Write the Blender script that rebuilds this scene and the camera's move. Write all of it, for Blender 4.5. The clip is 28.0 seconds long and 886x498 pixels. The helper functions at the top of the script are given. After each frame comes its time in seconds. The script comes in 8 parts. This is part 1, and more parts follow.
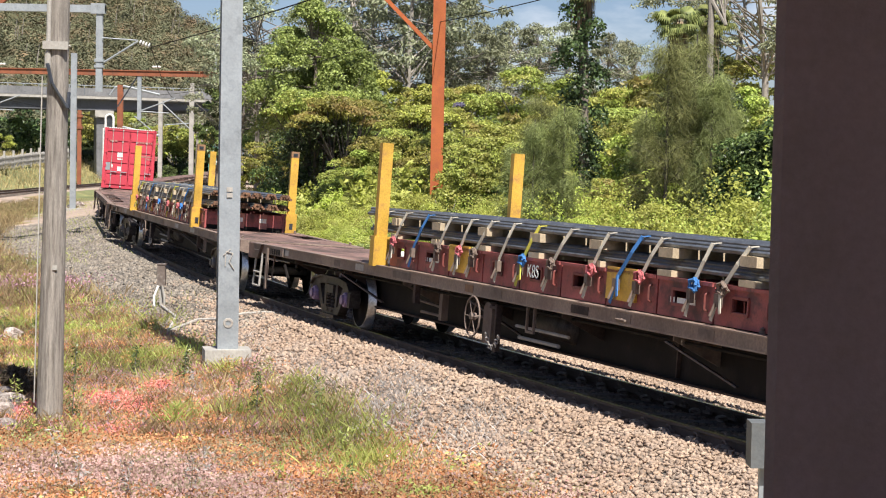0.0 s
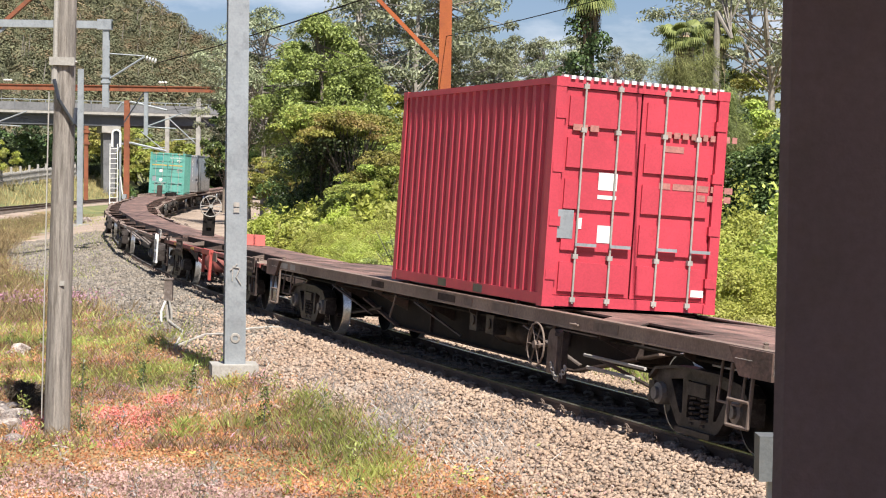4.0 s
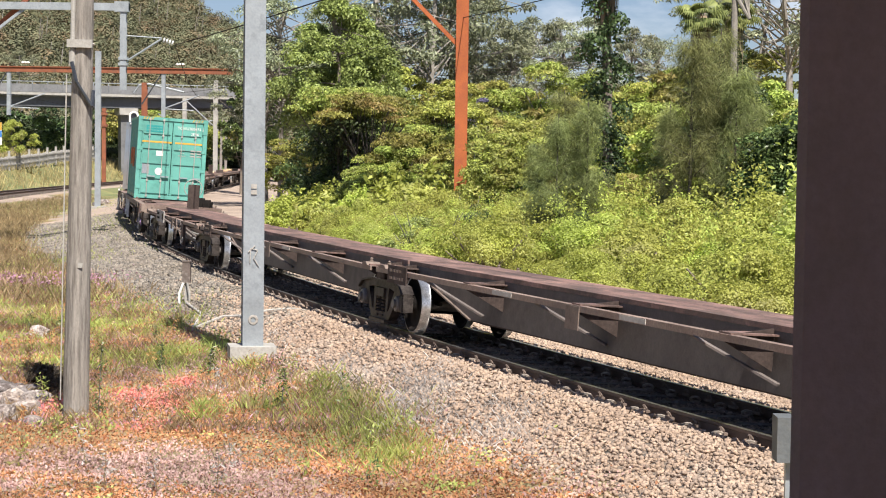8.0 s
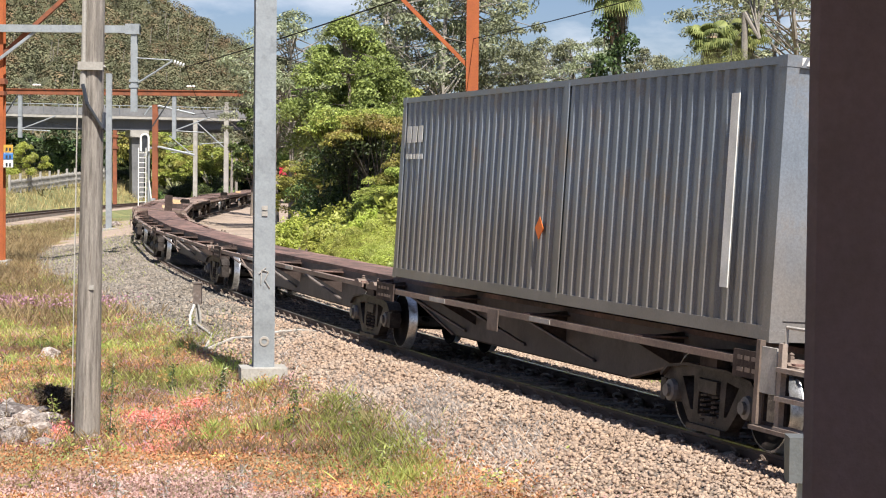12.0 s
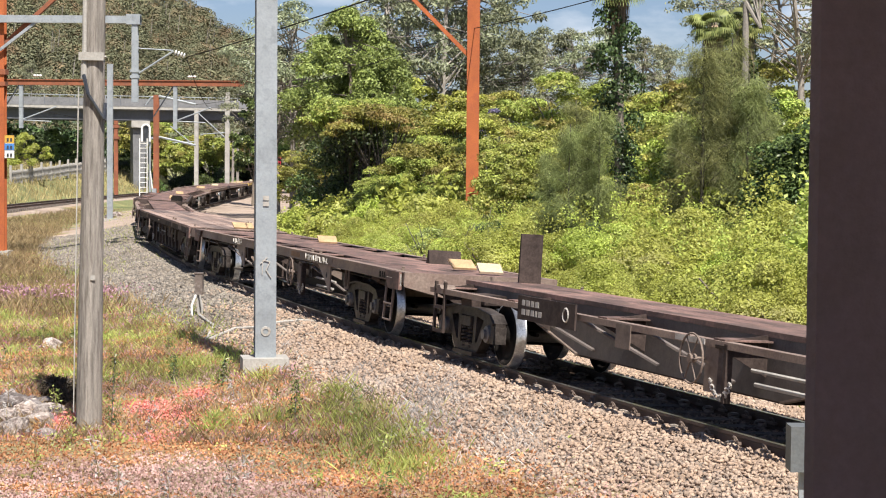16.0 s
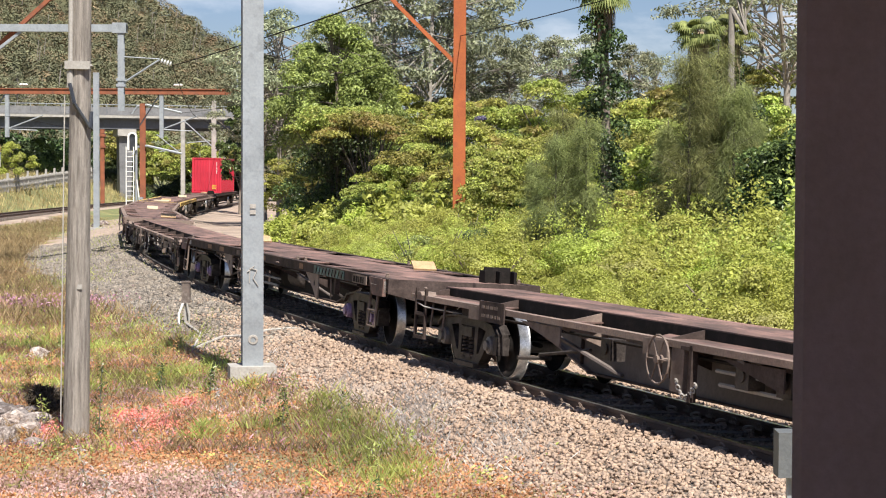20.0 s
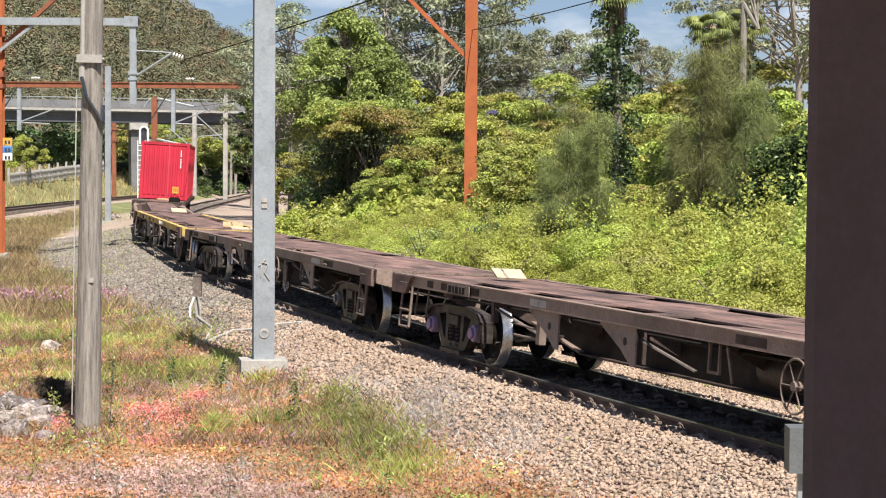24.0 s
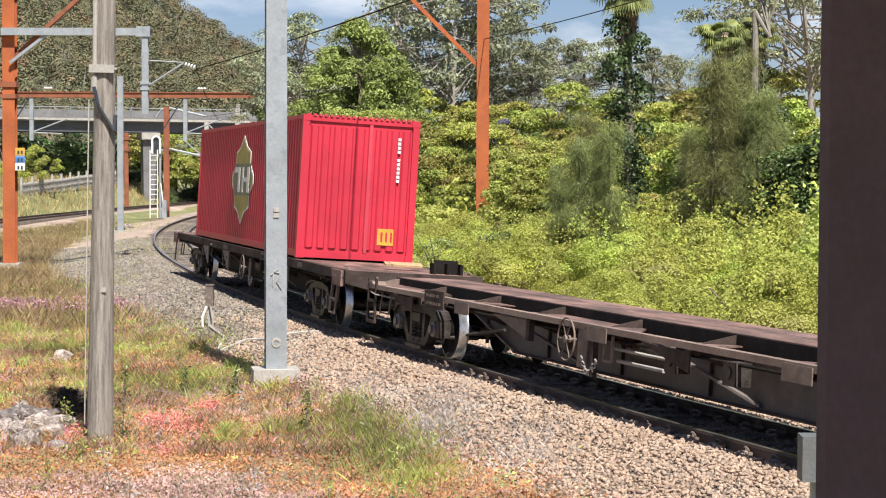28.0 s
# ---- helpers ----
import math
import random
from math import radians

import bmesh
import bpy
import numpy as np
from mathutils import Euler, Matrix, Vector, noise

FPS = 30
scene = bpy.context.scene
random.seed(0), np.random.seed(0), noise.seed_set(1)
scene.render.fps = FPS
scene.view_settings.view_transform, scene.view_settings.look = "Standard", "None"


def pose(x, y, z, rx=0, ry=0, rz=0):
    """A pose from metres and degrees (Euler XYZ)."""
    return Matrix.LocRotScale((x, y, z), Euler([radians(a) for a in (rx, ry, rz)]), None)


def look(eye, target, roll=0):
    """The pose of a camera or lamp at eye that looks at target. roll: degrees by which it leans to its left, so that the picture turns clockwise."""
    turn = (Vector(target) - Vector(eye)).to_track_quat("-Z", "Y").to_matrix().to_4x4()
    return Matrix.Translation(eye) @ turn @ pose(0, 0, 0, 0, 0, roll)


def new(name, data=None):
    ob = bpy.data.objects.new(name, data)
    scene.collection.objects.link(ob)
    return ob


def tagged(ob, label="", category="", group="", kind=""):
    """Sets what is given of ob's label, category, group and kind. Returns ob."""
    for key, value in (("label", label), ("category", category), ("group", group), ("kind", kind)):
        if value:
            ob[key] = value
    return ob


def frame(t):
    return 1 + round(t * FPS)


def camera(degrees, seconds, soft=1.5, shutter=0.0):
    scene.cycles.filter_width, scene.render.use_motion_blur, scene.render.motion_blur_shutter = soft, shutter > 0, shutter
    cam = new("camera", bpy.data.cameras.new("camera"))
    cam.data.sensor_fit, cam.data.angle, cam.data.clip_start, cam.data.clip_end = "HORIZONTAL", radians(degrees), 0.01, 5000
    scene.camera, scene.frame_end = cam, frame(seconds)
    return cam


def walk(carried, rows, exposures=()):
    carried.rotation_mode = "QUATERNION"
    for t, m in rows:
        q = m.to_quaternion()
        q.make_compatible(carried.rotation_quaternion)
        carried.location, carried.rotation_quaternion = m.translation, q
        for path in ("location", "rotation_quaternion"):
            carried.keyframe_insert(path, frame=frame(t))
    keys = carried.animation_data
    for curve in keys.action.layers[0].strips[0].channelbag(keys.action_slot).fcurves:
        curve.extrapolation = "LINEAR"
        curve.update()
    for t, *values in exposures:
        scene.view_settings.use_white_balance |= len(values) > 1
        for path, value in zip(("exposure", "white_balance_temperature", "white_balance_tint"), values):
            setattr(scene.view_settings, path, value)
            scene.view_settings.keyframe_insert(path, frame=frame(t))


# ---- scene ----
cam = camera(26, 28.0, soft=1.1)
PATH = [
    (0, pose(0, 0, 2.9, 87.336, -1.099, 0.051)), (0.5, pose(0, 0, 2.9, 87.446, -1.116, 0.007)), (1, pose(0, 0, 2.9, 87.552, -1.123, 0.006)),
    (1.5, pose(0, 0, 2.9, 87.689, -1.096, 0.007)), (2, pose(0, 0, 2.9, 87.835, -1.043, 0.013)), (2.5, pose(0, 0, 2.9, 87.933, -0.952, 0.073)),
    (3, pose(0, 0, 2.9, 87.956, -0.913, 0.169)), (3.5, pose(0, 0, 2.9, 87.853, -0.888, 0.249)), (5.5, pose(0, 0, 2.9, 87.609, -0.846, 0.218)),
    (6, pose(0, 0, 2.9, 87.482, -0.816, 0.325)), (6.5, pose(0, 0, 2.9, 87.302, -0.866, 0.471)), (7, pose(0, 0, 2.9, 87.150, -0.875, 0.585)),
    (7.5, pose(0, 0, 2.9, 87.111, -0.842, 0.672)), (8, pose(0, 0, 2.9, 87.200, -0.768, 0.763)), (8.5, pose(0, 0, 2.9, 87.348, -0.786, 0.825)),
    (9, pose(0, 0, 2.9, 87.475, -0.798, 0.835)), (9.5, pose(0, 0, 2.9, 87.557, -0.773, 0.804)), (10, pose(0, 0, 2.9, 87.634, -0.808, 0.779)),
    (10.5, pose(0, 0, 2.9, 87.703, -0.712, 0.795)), (11, pose(0, 0, 2.9, 87.777, -0.638, 0.857)), (11.5, pose(0, 0, 2.9, 87.816, -0.628, 0.983)),
    (12, pose(0, 0, 2.9, 87.820, -0.572, 1.076)), (12.5, pose(0, 0, 2.9, 87.852, -0.607, 1.131)), (14.5, pose(0, 0, 2.9, 87.583, -0.530, 1.457)),
    (15, pose(0, 0, 2.9, 87.482, -0.448, 1.440)), (15.5, pose(0, 0, 2.9, 87.485, -0.467, 1.292)), (16, pose(0, 0, 2.9, 87.517, -0.472, 1.112)),
    (16.5, pose(0, 0, 2.9, 87.566, -0.537, 0.963)), (17, pose(0, 0, 2.9, 87.565, -0.523, 0.884)), (17.5, pose(0, 0, 2.9, 87.551, -0.438, 0.837)),
    (18, pose(0, 0, 2.9, 87.550, -0.444, 0.799)), (18.5, pose(0, 0, 2.9, 87.576, -0.292, 0.776)), (19, pose(0, 0, 2.9, 87.627, -0.211, 0.777)),
    (19.5, pose(0, 0, 2.9, 87.688, -0.259, 0.756)), (20, pose(0, 0, 2.9, 87.741, -0.252, 0.718)), (20.5, pose(0, 0, 2.9, 87.800, -0.274, 0.636)),
    (21, pose(0, 0, 2.9, 87.846, -0.265, 0.600)), (21.5, pose(0, 0, 2.9, 87.853, -0.217, 0.632)), (23.5, pose(0, 0, 2.9, 87.538, -0.357, 1.111)),
    (24, pose(0, 0, 2.9, 87.570, -0.388, 1.058)), (24.5, pose(0, 0, 2.9, 87.593, -0.439, 1.004)), (25, pose(0, 0, 2.9, 87.510, -0.501, 1.017)),
    (25.5, pose(0, 0, 2.9, 87.404, -0.474, 1.112)), (26, pose(0, 0, 2.9, 87.367, -0.442, 1.229)), (26.5, pose(0, 0, 2.9, 87.420, -0.331, 1.362)),
    (27, pose(0, 0, 2.9, 87.609, -0.259, 1.443)), (27.5, pose(0, 0, 2.9, 87.763, -0.178, 1.475)), (28, pose(0, 0, 2.9, 87.839, -0.267, 1.413)),
]
walk(cam, PATH)

# ---- world and sun ----
SUN_TO = Vector((0.33, -0.90, 1.42)).normalized()
world = bpy.data.worlds.new("world")
scene.world = world
world.use_nodes = True
wn, wl = world.node_tree.nodes, world.node_tree.links
wn.clear()
sky = wn.new("ShaderNodeTexSky")
sky.sky_type, sky.sun_disc = "NISHITA", False
sky.sun_elevation = math.asin(SUN_TO.z)
sky.sun_rotation = math.atan2(SUN_TO.x, SUN_TO.y)
sky.air_density, sky.dust_density, sky.ozone_density = 1.0, 0.4, 2.0
tc = wn.new("ShaderNodeTexCoord")
mp = wn.new("ShaderNodeMapping")
mp.inputs["Scale"].default_value = (1.0, 1.0, 2.6)
cl = wn.new("ShaderNodeTexNoise")
cl.inputs["Scale"].default_value, cl.inputs["Detail"].default_value, cl.inputs["Roughness"].default_value = 7.0, 7.0, 0.56
cr = wn.new("ShaderNodeValToRGB")
cr.color_ramp.elements[0].position, cr.color_ramp.elements[1].position = 0.50, 0.74
mixc = wn.new("ShaderNodeMix")
mixc.data_type = "RGBA"
mixc.inputs["B"].default_value = (11.4, 11.8, 12.9, 1)
bg = wn.new("ShaderNodeBackground")
bg.inputs["Strength"].default_value = 0.05
wo = wn.new("ShaderNodeOutputWorld")
wl.new(tc.outputs["Generated"], mp.inputs["Vector"])
wl.new(mp.outputs["Vector"], cl.inputs["Vector"])
wl.new(cl.outputs["Fac"], cr.inputs["Fac"])
wl.new(cr.outputs["Color"], mixc.inputs["Factor"])
tone = wn.new("ShaderNodeMix")
tone.data_type, tone.blend_type = "RGBA", "MULTIPLY"
tone.inputs["Factor"].default_value = 1.0
tone.inputs["B"].default_value = (0.80, 0.84, 1.05, 1)
wl.new(sky.outputs["Color"], tone.inputs["A"])
wl.new(tone.outputs["Result"], mixc.inputs["A"])
wl.new(mixc.outputs["Result"], bg.inputs["Color"])
wl.new(bg.outputs["Background"], wo.inputs["Surface"])

sun_data = bpy.data.lights.new("sun", "SUN")
sun_data.energy, sun_data.angle, sun_data.color = 5.0, radians(0.53), (1.0, 0.95, 0.87)
sun = new("sun", sun_data)
sun.matrix_world = look(SUN_TO * 100, (0, 0, 0))
scene.view_settings.exposure = 0.85

# ---- materials ----


def material(name, base, rough=0.7, metal=0.0, vary=0.25, scale=3.0, fine=40.0, bump=0.15, second=None, amount=0.5, spot=6.0, bump_dist=0.01, coords="Object", island=False, objrand=False, stretch=None, grade=None, spread=1.0):
    """A worn surface: base colour, mottled at two scales, with patches of a second colour and fine relief."""
    m = bpy.data.materials.new(name)
    m.use_nodes = True
    n, l = m.node_tree.nodes, m.node_tree.links
    b = n["Principled BSDF"]
    co = n.new("ShaderNodeTexCoord").outputs[coords]
    if stretch:
        mpg = n.new("ShaderNodeMapping")
        mpg.inputs["Scale"].default_value = stretch
        l.new(co, mpg.inputs["Vector"])
        co = mpg.outputs["Vector"]

    def tex(sc, detail=5.0, rgh=0.6):
        t = n.new("ShaderNodeTexNoise")
        t.inputs["Scale"].default_value, t.inputs["Detail"].default_value, t.inputs["Roughness"].default_value = sc, detail, rgh
        l.new(co, t.inputs["Vector"])
        return t.outputs["Fac"]

    def mix(kind, f, a, bb):
        x = n.new("ShaderNodeMix")
        x.data_type, x.blend_type = "RGBA", kind
        for sock, v in (("Factor", f), ("A", a), ("B", bb)):
            if isinstance(v, (float, int)):
                x.inputs[sock].default_value = v
            elif isinstance(v, tuple):
                x.inputs[sock].default_value = (*v, 1)
            else:
                l.new(v, x.inputs[sock])
        return x.outputs["Result"]

    def ramp(v, lo, hi, c0=(0, 0, 0), c1=(1, 1, 1)):
        r = n.new("ShaderNodeValToRGB")
        r.color_ramp.elements[0].position, r.color_ramp.elements[1].position = lo, hi
        r.color_ramp.elements[0].color, r.color_ramp.elements[1].color = (*c0, 1), (*c1, 1)
        l.new(v, r.inputs["Fac"])
        return r.outputs["Color"]

    big, small = tex(scale), tex(fine, 3.0)
    col = base
    if second:
        col = mix("MIX", ramp(tex(spot, 8.0, 0.7), 1.0 - amount - 0.08, 1.0 - amount + 0.08), base, second)
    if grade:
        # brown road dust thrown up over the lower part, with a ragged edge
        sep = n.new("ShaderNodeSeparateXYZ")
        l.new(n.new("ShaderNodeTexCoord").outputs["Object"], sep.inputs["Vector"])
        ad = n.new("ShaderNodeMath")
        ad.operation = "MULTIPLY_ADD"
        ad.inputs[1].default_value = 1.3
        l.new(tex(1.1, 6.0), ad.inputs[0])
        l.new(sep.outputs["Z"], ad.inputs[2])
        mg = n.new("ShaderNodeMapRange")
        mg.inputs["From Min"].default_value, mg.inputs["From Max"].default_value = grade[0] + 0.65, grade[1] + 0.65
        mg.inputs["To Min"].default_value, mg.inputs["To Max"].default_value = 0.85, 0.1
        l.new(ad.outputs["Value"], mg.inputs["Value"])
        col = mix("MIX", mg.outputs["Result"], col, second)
    lo, hi = 1 - vary, 1 + vary
    col = mix("MULTIPLY", 1.0, col, ramp(big, 0.3, 0.7, (lo, lo, lo), (hi, hi, hi)))
    col = mix("MULTIPLY", 1.0, col, ramp(small, 0.3, 0.7, (1 - vary * 0.6,) * 3, (1 + vary * 0.6,) * 3))
    if island or objrand:
        g = n.new("ShaderNodeNewGeometry").outputs["Random Per Island"] if island else n.new("ShaderNodeObjectInfo").outputs["Random"]
        col = mix("MULTIPLY", 1.0, col, ramp(g, 0.0, 1.0, tuple(1 - v * spread for v in (0.5, 0.5, 0.48)), tuple(1 + v * spread for v in (0.38, 0.33, 0.27))))
    l.new(col, b.inputs["Base Color"])
    b.inputs["Roughness"].default_value, b.inputs["Metallic"].default_value = rough, metal
    rr = n.new("ShaderNodeMapRange")
    rr.inputs["To Min"].default_value, rr.inputs["To Max"].default_value = max(0.05, rough - 0.12), min(1.0, rough + 0.12)
    l.new(small, rr.inputs["Value"])
    l.new(rr.outputs["Result"], b.inputs["Roughness"])
    if bump:
        bp = n.new("ShaderNodeBump")
        bp.inputs["Strength"].default_value, bp.inputs["Distance"].default_value = bump, bump_dist
        l.new(small, bp.inputs["Height"])
        l.new(bp.outputs["Normal"], b.inputs["Normal"])
    return m


def leaf_material(name, dark, light, gloss=0.45, through_light=0.35, third=None, patchy=(0.55, 1.4), drift=0.02, tint=None, grain=0.45):
    """Leaves: each one its own shade, each plant its own tint, letting some light through."""
    m = bpy.data.materials.new(name)
    m.use_nodes = True
    n, l = m.node_tree.nodes, m.node_tree.links
    b = n["Principled BSDF"]
    g = n.new("ShaderNodeNewGeometry").outputs["Random Per Island"]
    r = n.new("ShaderNodeValToRGB")
    r.color_ramp.elements[0].color, r.color_ramp.elements[1].color = (*dark, 1), (*light, 1)
    if third:
        e = r.color_ramp.elements.new(0.95)
        e.color = (*light, 1)
        r.color_ramp.elements[-1].color = (*third, 1)
    l.new(g, r.inputs["Fac"])
    co = n.new("ShaderNodeTexCoord").outputs["Object"]

    def cloud(scale, lo, hi):
        t = n.new("ShaderNodeTexNoise")
        t.inputs["Scale"].default_value, t.inputs["Detail"].default_value = scale, 3.0
        l.new(co, t.inputs["Vector"])
        mr = n.new("ShaderNodeMapRange")
        mr.inputs["From Min"].default_value, mr.inputs["From Max"].default_value = 0.3, 0.7
        mr.inputs["To Min"].default_value, mr.inputs["To Max"].default_value = lo, hi
        l.new(t.outputs["Fac"], mr.inputs["Value"])
        return mr.outputs["Result"]

    hs = n.new("ShaderNodeHueSaturation")
    own = n.new("ShaderNodeMapRange")
    own.inputs["To Min"].default_value, own.inputs["To Max"].default_value = 0.5 - drift, 0.5 + drift
    l.new(n.new("ShaderNodeObjectInfo").outputs["Random"], own.inputs["Value"])
    l.new(own.outputs["Result"], hs.inputs["Hue"])
    mul = n.new("ShaderNodeMath")
    mul.operation = "MULTIPLY"
    l.new(cloud(grain, *patchy), mul.inputs[0])
    l.new(cloud(grain * 4.2, 0.75, 1.2), mul.inputs[1])
    own2 = n.new("ShaderNodeMapRange")
    own2.inputs["To Min"].default_value, own2.inputs["To Max"].default_value = 0.78, 1.25
    l.new(n.new("ShaderNodeObjectInfo").outputs["Random"], own2.inputs["Value"])
    mul2 = n.new("ShaderNodeMath")
    mul2.operation = "MULTIPLY"
    l.new(mul.outputs["Value"], mul2.inputs[0])
    l.new(own2.outputs["Result"], mul2.inputs[1])
    l.new(mul2.outputs["Value"], hs.inputs["Value"])
    col = r.outputs["Color"]
    if tint:
        tm = n.new("ShaderNodeMix")
        tm.data_type = "RGBA"
        l.new(cloud(grain * 1.7, -0.9, 1.1), tm.inputs["Factor"])
        l.new(col, tm.inputs["A"])
        tm.inputs["B"].default_value = (*tint, 1)
        col = tm.outputs["Result"]
    l.new(col, hs.inputs["Color"])
    l.new(hs.outputs["Color"], b.inputs["Base Color"])
    b.inputs["Roughness"].default_value = gloss
    b.inputs["Specular IOR Level"].default_value = 0.35
    tr = n.new("ShaderNodeBsdfTranslucent")
    l.new(hs.outputs["Color"], tr.inputs["Color"])
    mx = n.new("ShaderNodeMixShader")
    mx.inputs["Fac"].default_value = through_light
    l.new(b.outputs["BSDF"], mx.inputs[1])
    l.new(tr.outputs["BSDF"], mx.inputs[2])
    l.new(mx.outputs["Shader"], n["Material Output"].inputs["Surface"])
    return m


M = {}
M["wagon"] = material("wagon_brown", (0.066, 0.048, 0.042), 0.75, 0, 0.4, 1.2, 30, 0.25, (0.036, 0.026, 0.023), 0.45, 2.5)
M["deck"] = material("deck_rust", (0.205, 0.120, 0.099), 0.8, 0, 0.45, 0.7, 22, 0.35, (0.085, 0.055, 0.045), 0.5, 1.1, stretch=(2.2, 0.7, 1))
M["plank"] = material("grey_brown_planks", (0.27, 0.20, 0.17), 0.85, 0, 0.3, 0.9, 35, 0.35, (0.19, 0.125, 0.10), 0.45, 1.1, objrand=True)
M["tan"] = material("worn_tan_steel", (0.175, 0.13, 0.105), 0.75, 0, 0.35, 2.0, 40, 0.2, (0.095, 0.068, 0.055), 0.4, 5)
M["ochre"] = material("ochre_rust_steel", (0.24, 0.135, 0.07), 0.75, 0, 0.3, 2.0, 40, 0.2, (0.16, 0.09, 0.06), 0.4, 5)
M["pale_patch"] = material("pale_worn_paint", (0.40, 0.37, 0.335), 0.7, 0, 0.25, 3.0, 40, 0.15, (0.24, 0.19, 0.16), 0.35, 7)
M["girder_brown"] = material("girder_grey_brown", (0.095, 0.080, 0.074), 0.7, 0, 0.3, 1.2, 30, 0.2, (0.068, 0.056, 0.052), 0.45, 2.5)
# near black: shade under the deck is put into the girder's colour
M["girder_shade"] = material("girder_shade", (0.015, 0.012, 0.011), 0.75, 0, 0.35, 1.2, 30, 0.25, (0.026, 0.020, 0.018), 0.4, 3)
M["axle"] = material("axle_steel", (0.22, 0.20, 0.185), 0.5, 0.4, 0.3, 4, 40, 0.1)
# grime made blacker still, with the underframe's shade in its colour
M["grime_shade"] = material("underframe_grime_shade", (0.013, 0.011, 0.010), 0.8, 0, 0.4, 3, 40, 0.3, (0.026, 0.02, 0.018), 0.4, 5)
M["bogie"] = material("bogie_grime", (0.062, 0.052, 0.047), 0.5, 0.15, 0.45, 4, 50, 0.3, (0.03, 0.024, 0.022), 0.45, 5)
M["cap"] = material("bearing_cap_grey", (0.15, 0.14, 0.135), 0.5, 0.2, 0.3, 5, 50, 0.15)
M["crate_pink"] = material("crate_faded_red", (0.36, 0.15, 0.13), 0.7, 0, 0.3, 3, 40, 0.15)
M["gusset"] = material("dusty_gusset_plate", (0.27, 0.215, 0.18), 0.8, 0, 0.3, 2.0, 40, 0.2, (0.17, 0.125, 0.10), 0.4, 4)
M["strut"] = material("grey_strut_steel", (0.15, 0.125, 0.115), 0.7, 0.1, 0.3, 2.0, 40, 0.2, (0.085, 0.065, 0.055), 0.4, 5)
M["red_step"] = material("red_step_paint", (0.42, 0.075, 0.06), 0.6, 0, 0.3, 2.0, 40, 0.15, (0.25, 0.07, 0.055), 0.35, 4)
M["tread"] = material("wheel_tread", (0.60, 0.60, 0.60), 0.32, 0.85, 0.35, 8, 60, 0.1)
M["sill"] = material("sill_brown", (0.265, 0.195, 0.155), 0.65, 0, 0.4, 0.8, 30, 0.25, (0.165, 0.112, 0.09), 0.5, 1.6)
M["yellow_sill"] = material("sill_yellow", (0.56, 0.385, 0.095), 0.7, 0, 0.35, 1.0, 30, 0.25, (0.27, 0.185, 0.11), 0.45, 1.6)
M["redbrown"] = material("wagon_red_oxide", (0.22, 0.06, 0.05), 0.7, 0, 0.3, 1.5, 30, 0.2, (0.12, 0.05, 0.04), 0.4, 2.0)
M["white"] = material("white_paint", (0.72, 0.71, 0.68), 0.55, 0, 0.15, 3, 40, 0.1, (0.42, 0.38, 0.33), 0.25, 8)
M["yellow"] = material("yellow_paint", (0.56, 0.33, 0.045), 0.55, 0, 0.3, 2, 40, 0.15, (0.34, 0.175, 0.05), 0.42, 4)
M["red"] = material("container_red", (0.47, 0.022, 0.045), 0.5, 0, 0.14, 0.8, 40, 0.1, (0.33, 0.02, 0.03), 0.25, 2)
M["red_dark"] = material("container_red_old", (0.48, 0.045, 0.07), 0.55, 0, 0.18, 0.8, 40, 0.1, (0.30, 0.035, 0.035), 0.3, 3)
M["teal"] = material("container_teal", (0.118, 0.345, 0.29), 0.5, 0, 0.18, 0.8, 40, 0.1, (0.08, 0.26, 0.215), 0.35, 2)
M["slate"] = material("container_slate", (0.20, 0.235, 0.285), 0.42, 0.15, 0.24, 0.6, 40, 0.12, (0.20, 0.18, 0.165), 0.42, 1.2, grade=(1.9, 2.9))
M["teal_dark"] = material("label_dark_teal", (0.02, 0.26, 0.25), 0.5, vary=0.08)
M["scrawl"] = material("rust_orange_paint", (0.55, 0.16, 0.06), 0.7, 0, 0.35, 6, 40, 0.1, (0.30, 0.30, 0.22), 0.35, 14)
M["olive"] = material("olive_gold_paint", (0.36, 0.30, 0.06), 0.6, vary=0.2)
M["steel"] = material("galvanised_steel", (0.32, 0.345, 0.365), 0.5, 0.3, 0.15, 2, 30, 0.08, (0.24, 0.26, 0.275), 0.4, 5)
M["orange"] = material("rust_orange_steel", (0.38, 0.10, 0.028), 0.8, 0, 0.25, 1.5, 25, 0.2, (0.28, 0.07, 0.025), 0.45, 3)
M["rust_beam"] = material("rust_brown_steel", (0.26, 0.085, 0.04), 0.85, 0, 0.25, 1.5, 25, 0.2, (0.15, 0.06, 0.035), 0.45, 3)
M["wood"] = material("weathered_wood", (0.285, 0.255, 0.225), 0.85, 0, 0.35, 3, 40, 0.6, (0.165, 0.142, 0.122), 0.45, 4, 0.02, stretch=(7, 7, 0.5))
M["timber"] = material("dunnage_timber", (0.42, 0.28, 0.15), 0.8, 0, 0.25, 4, 40, 0.3, (0.32, 0.21, 0.12), 0.4, 6)
M["pale_timber"] = material("pale_sawn_board", (0.47, 0.38, 0.26), 0.8, 0, 0.2, 4, 40, 0.3, (0.38, 0.30, 0.20), 0.4, 6)
M["concrete"] = material("concrete", (0.36, 0.34, 0.31), 0.85, 0, 0.25, 2, 30, 0.2, (0.24, 0.225, 0.20), 0.4, 4)
M["stone"] = material("weathered_stone", (0.21, 0.19, 0.17), 0.9, 0, 0.3, 3, 25, 0.6, (0.12, 0.11, 0.10), 0.4, 5, 0.03)
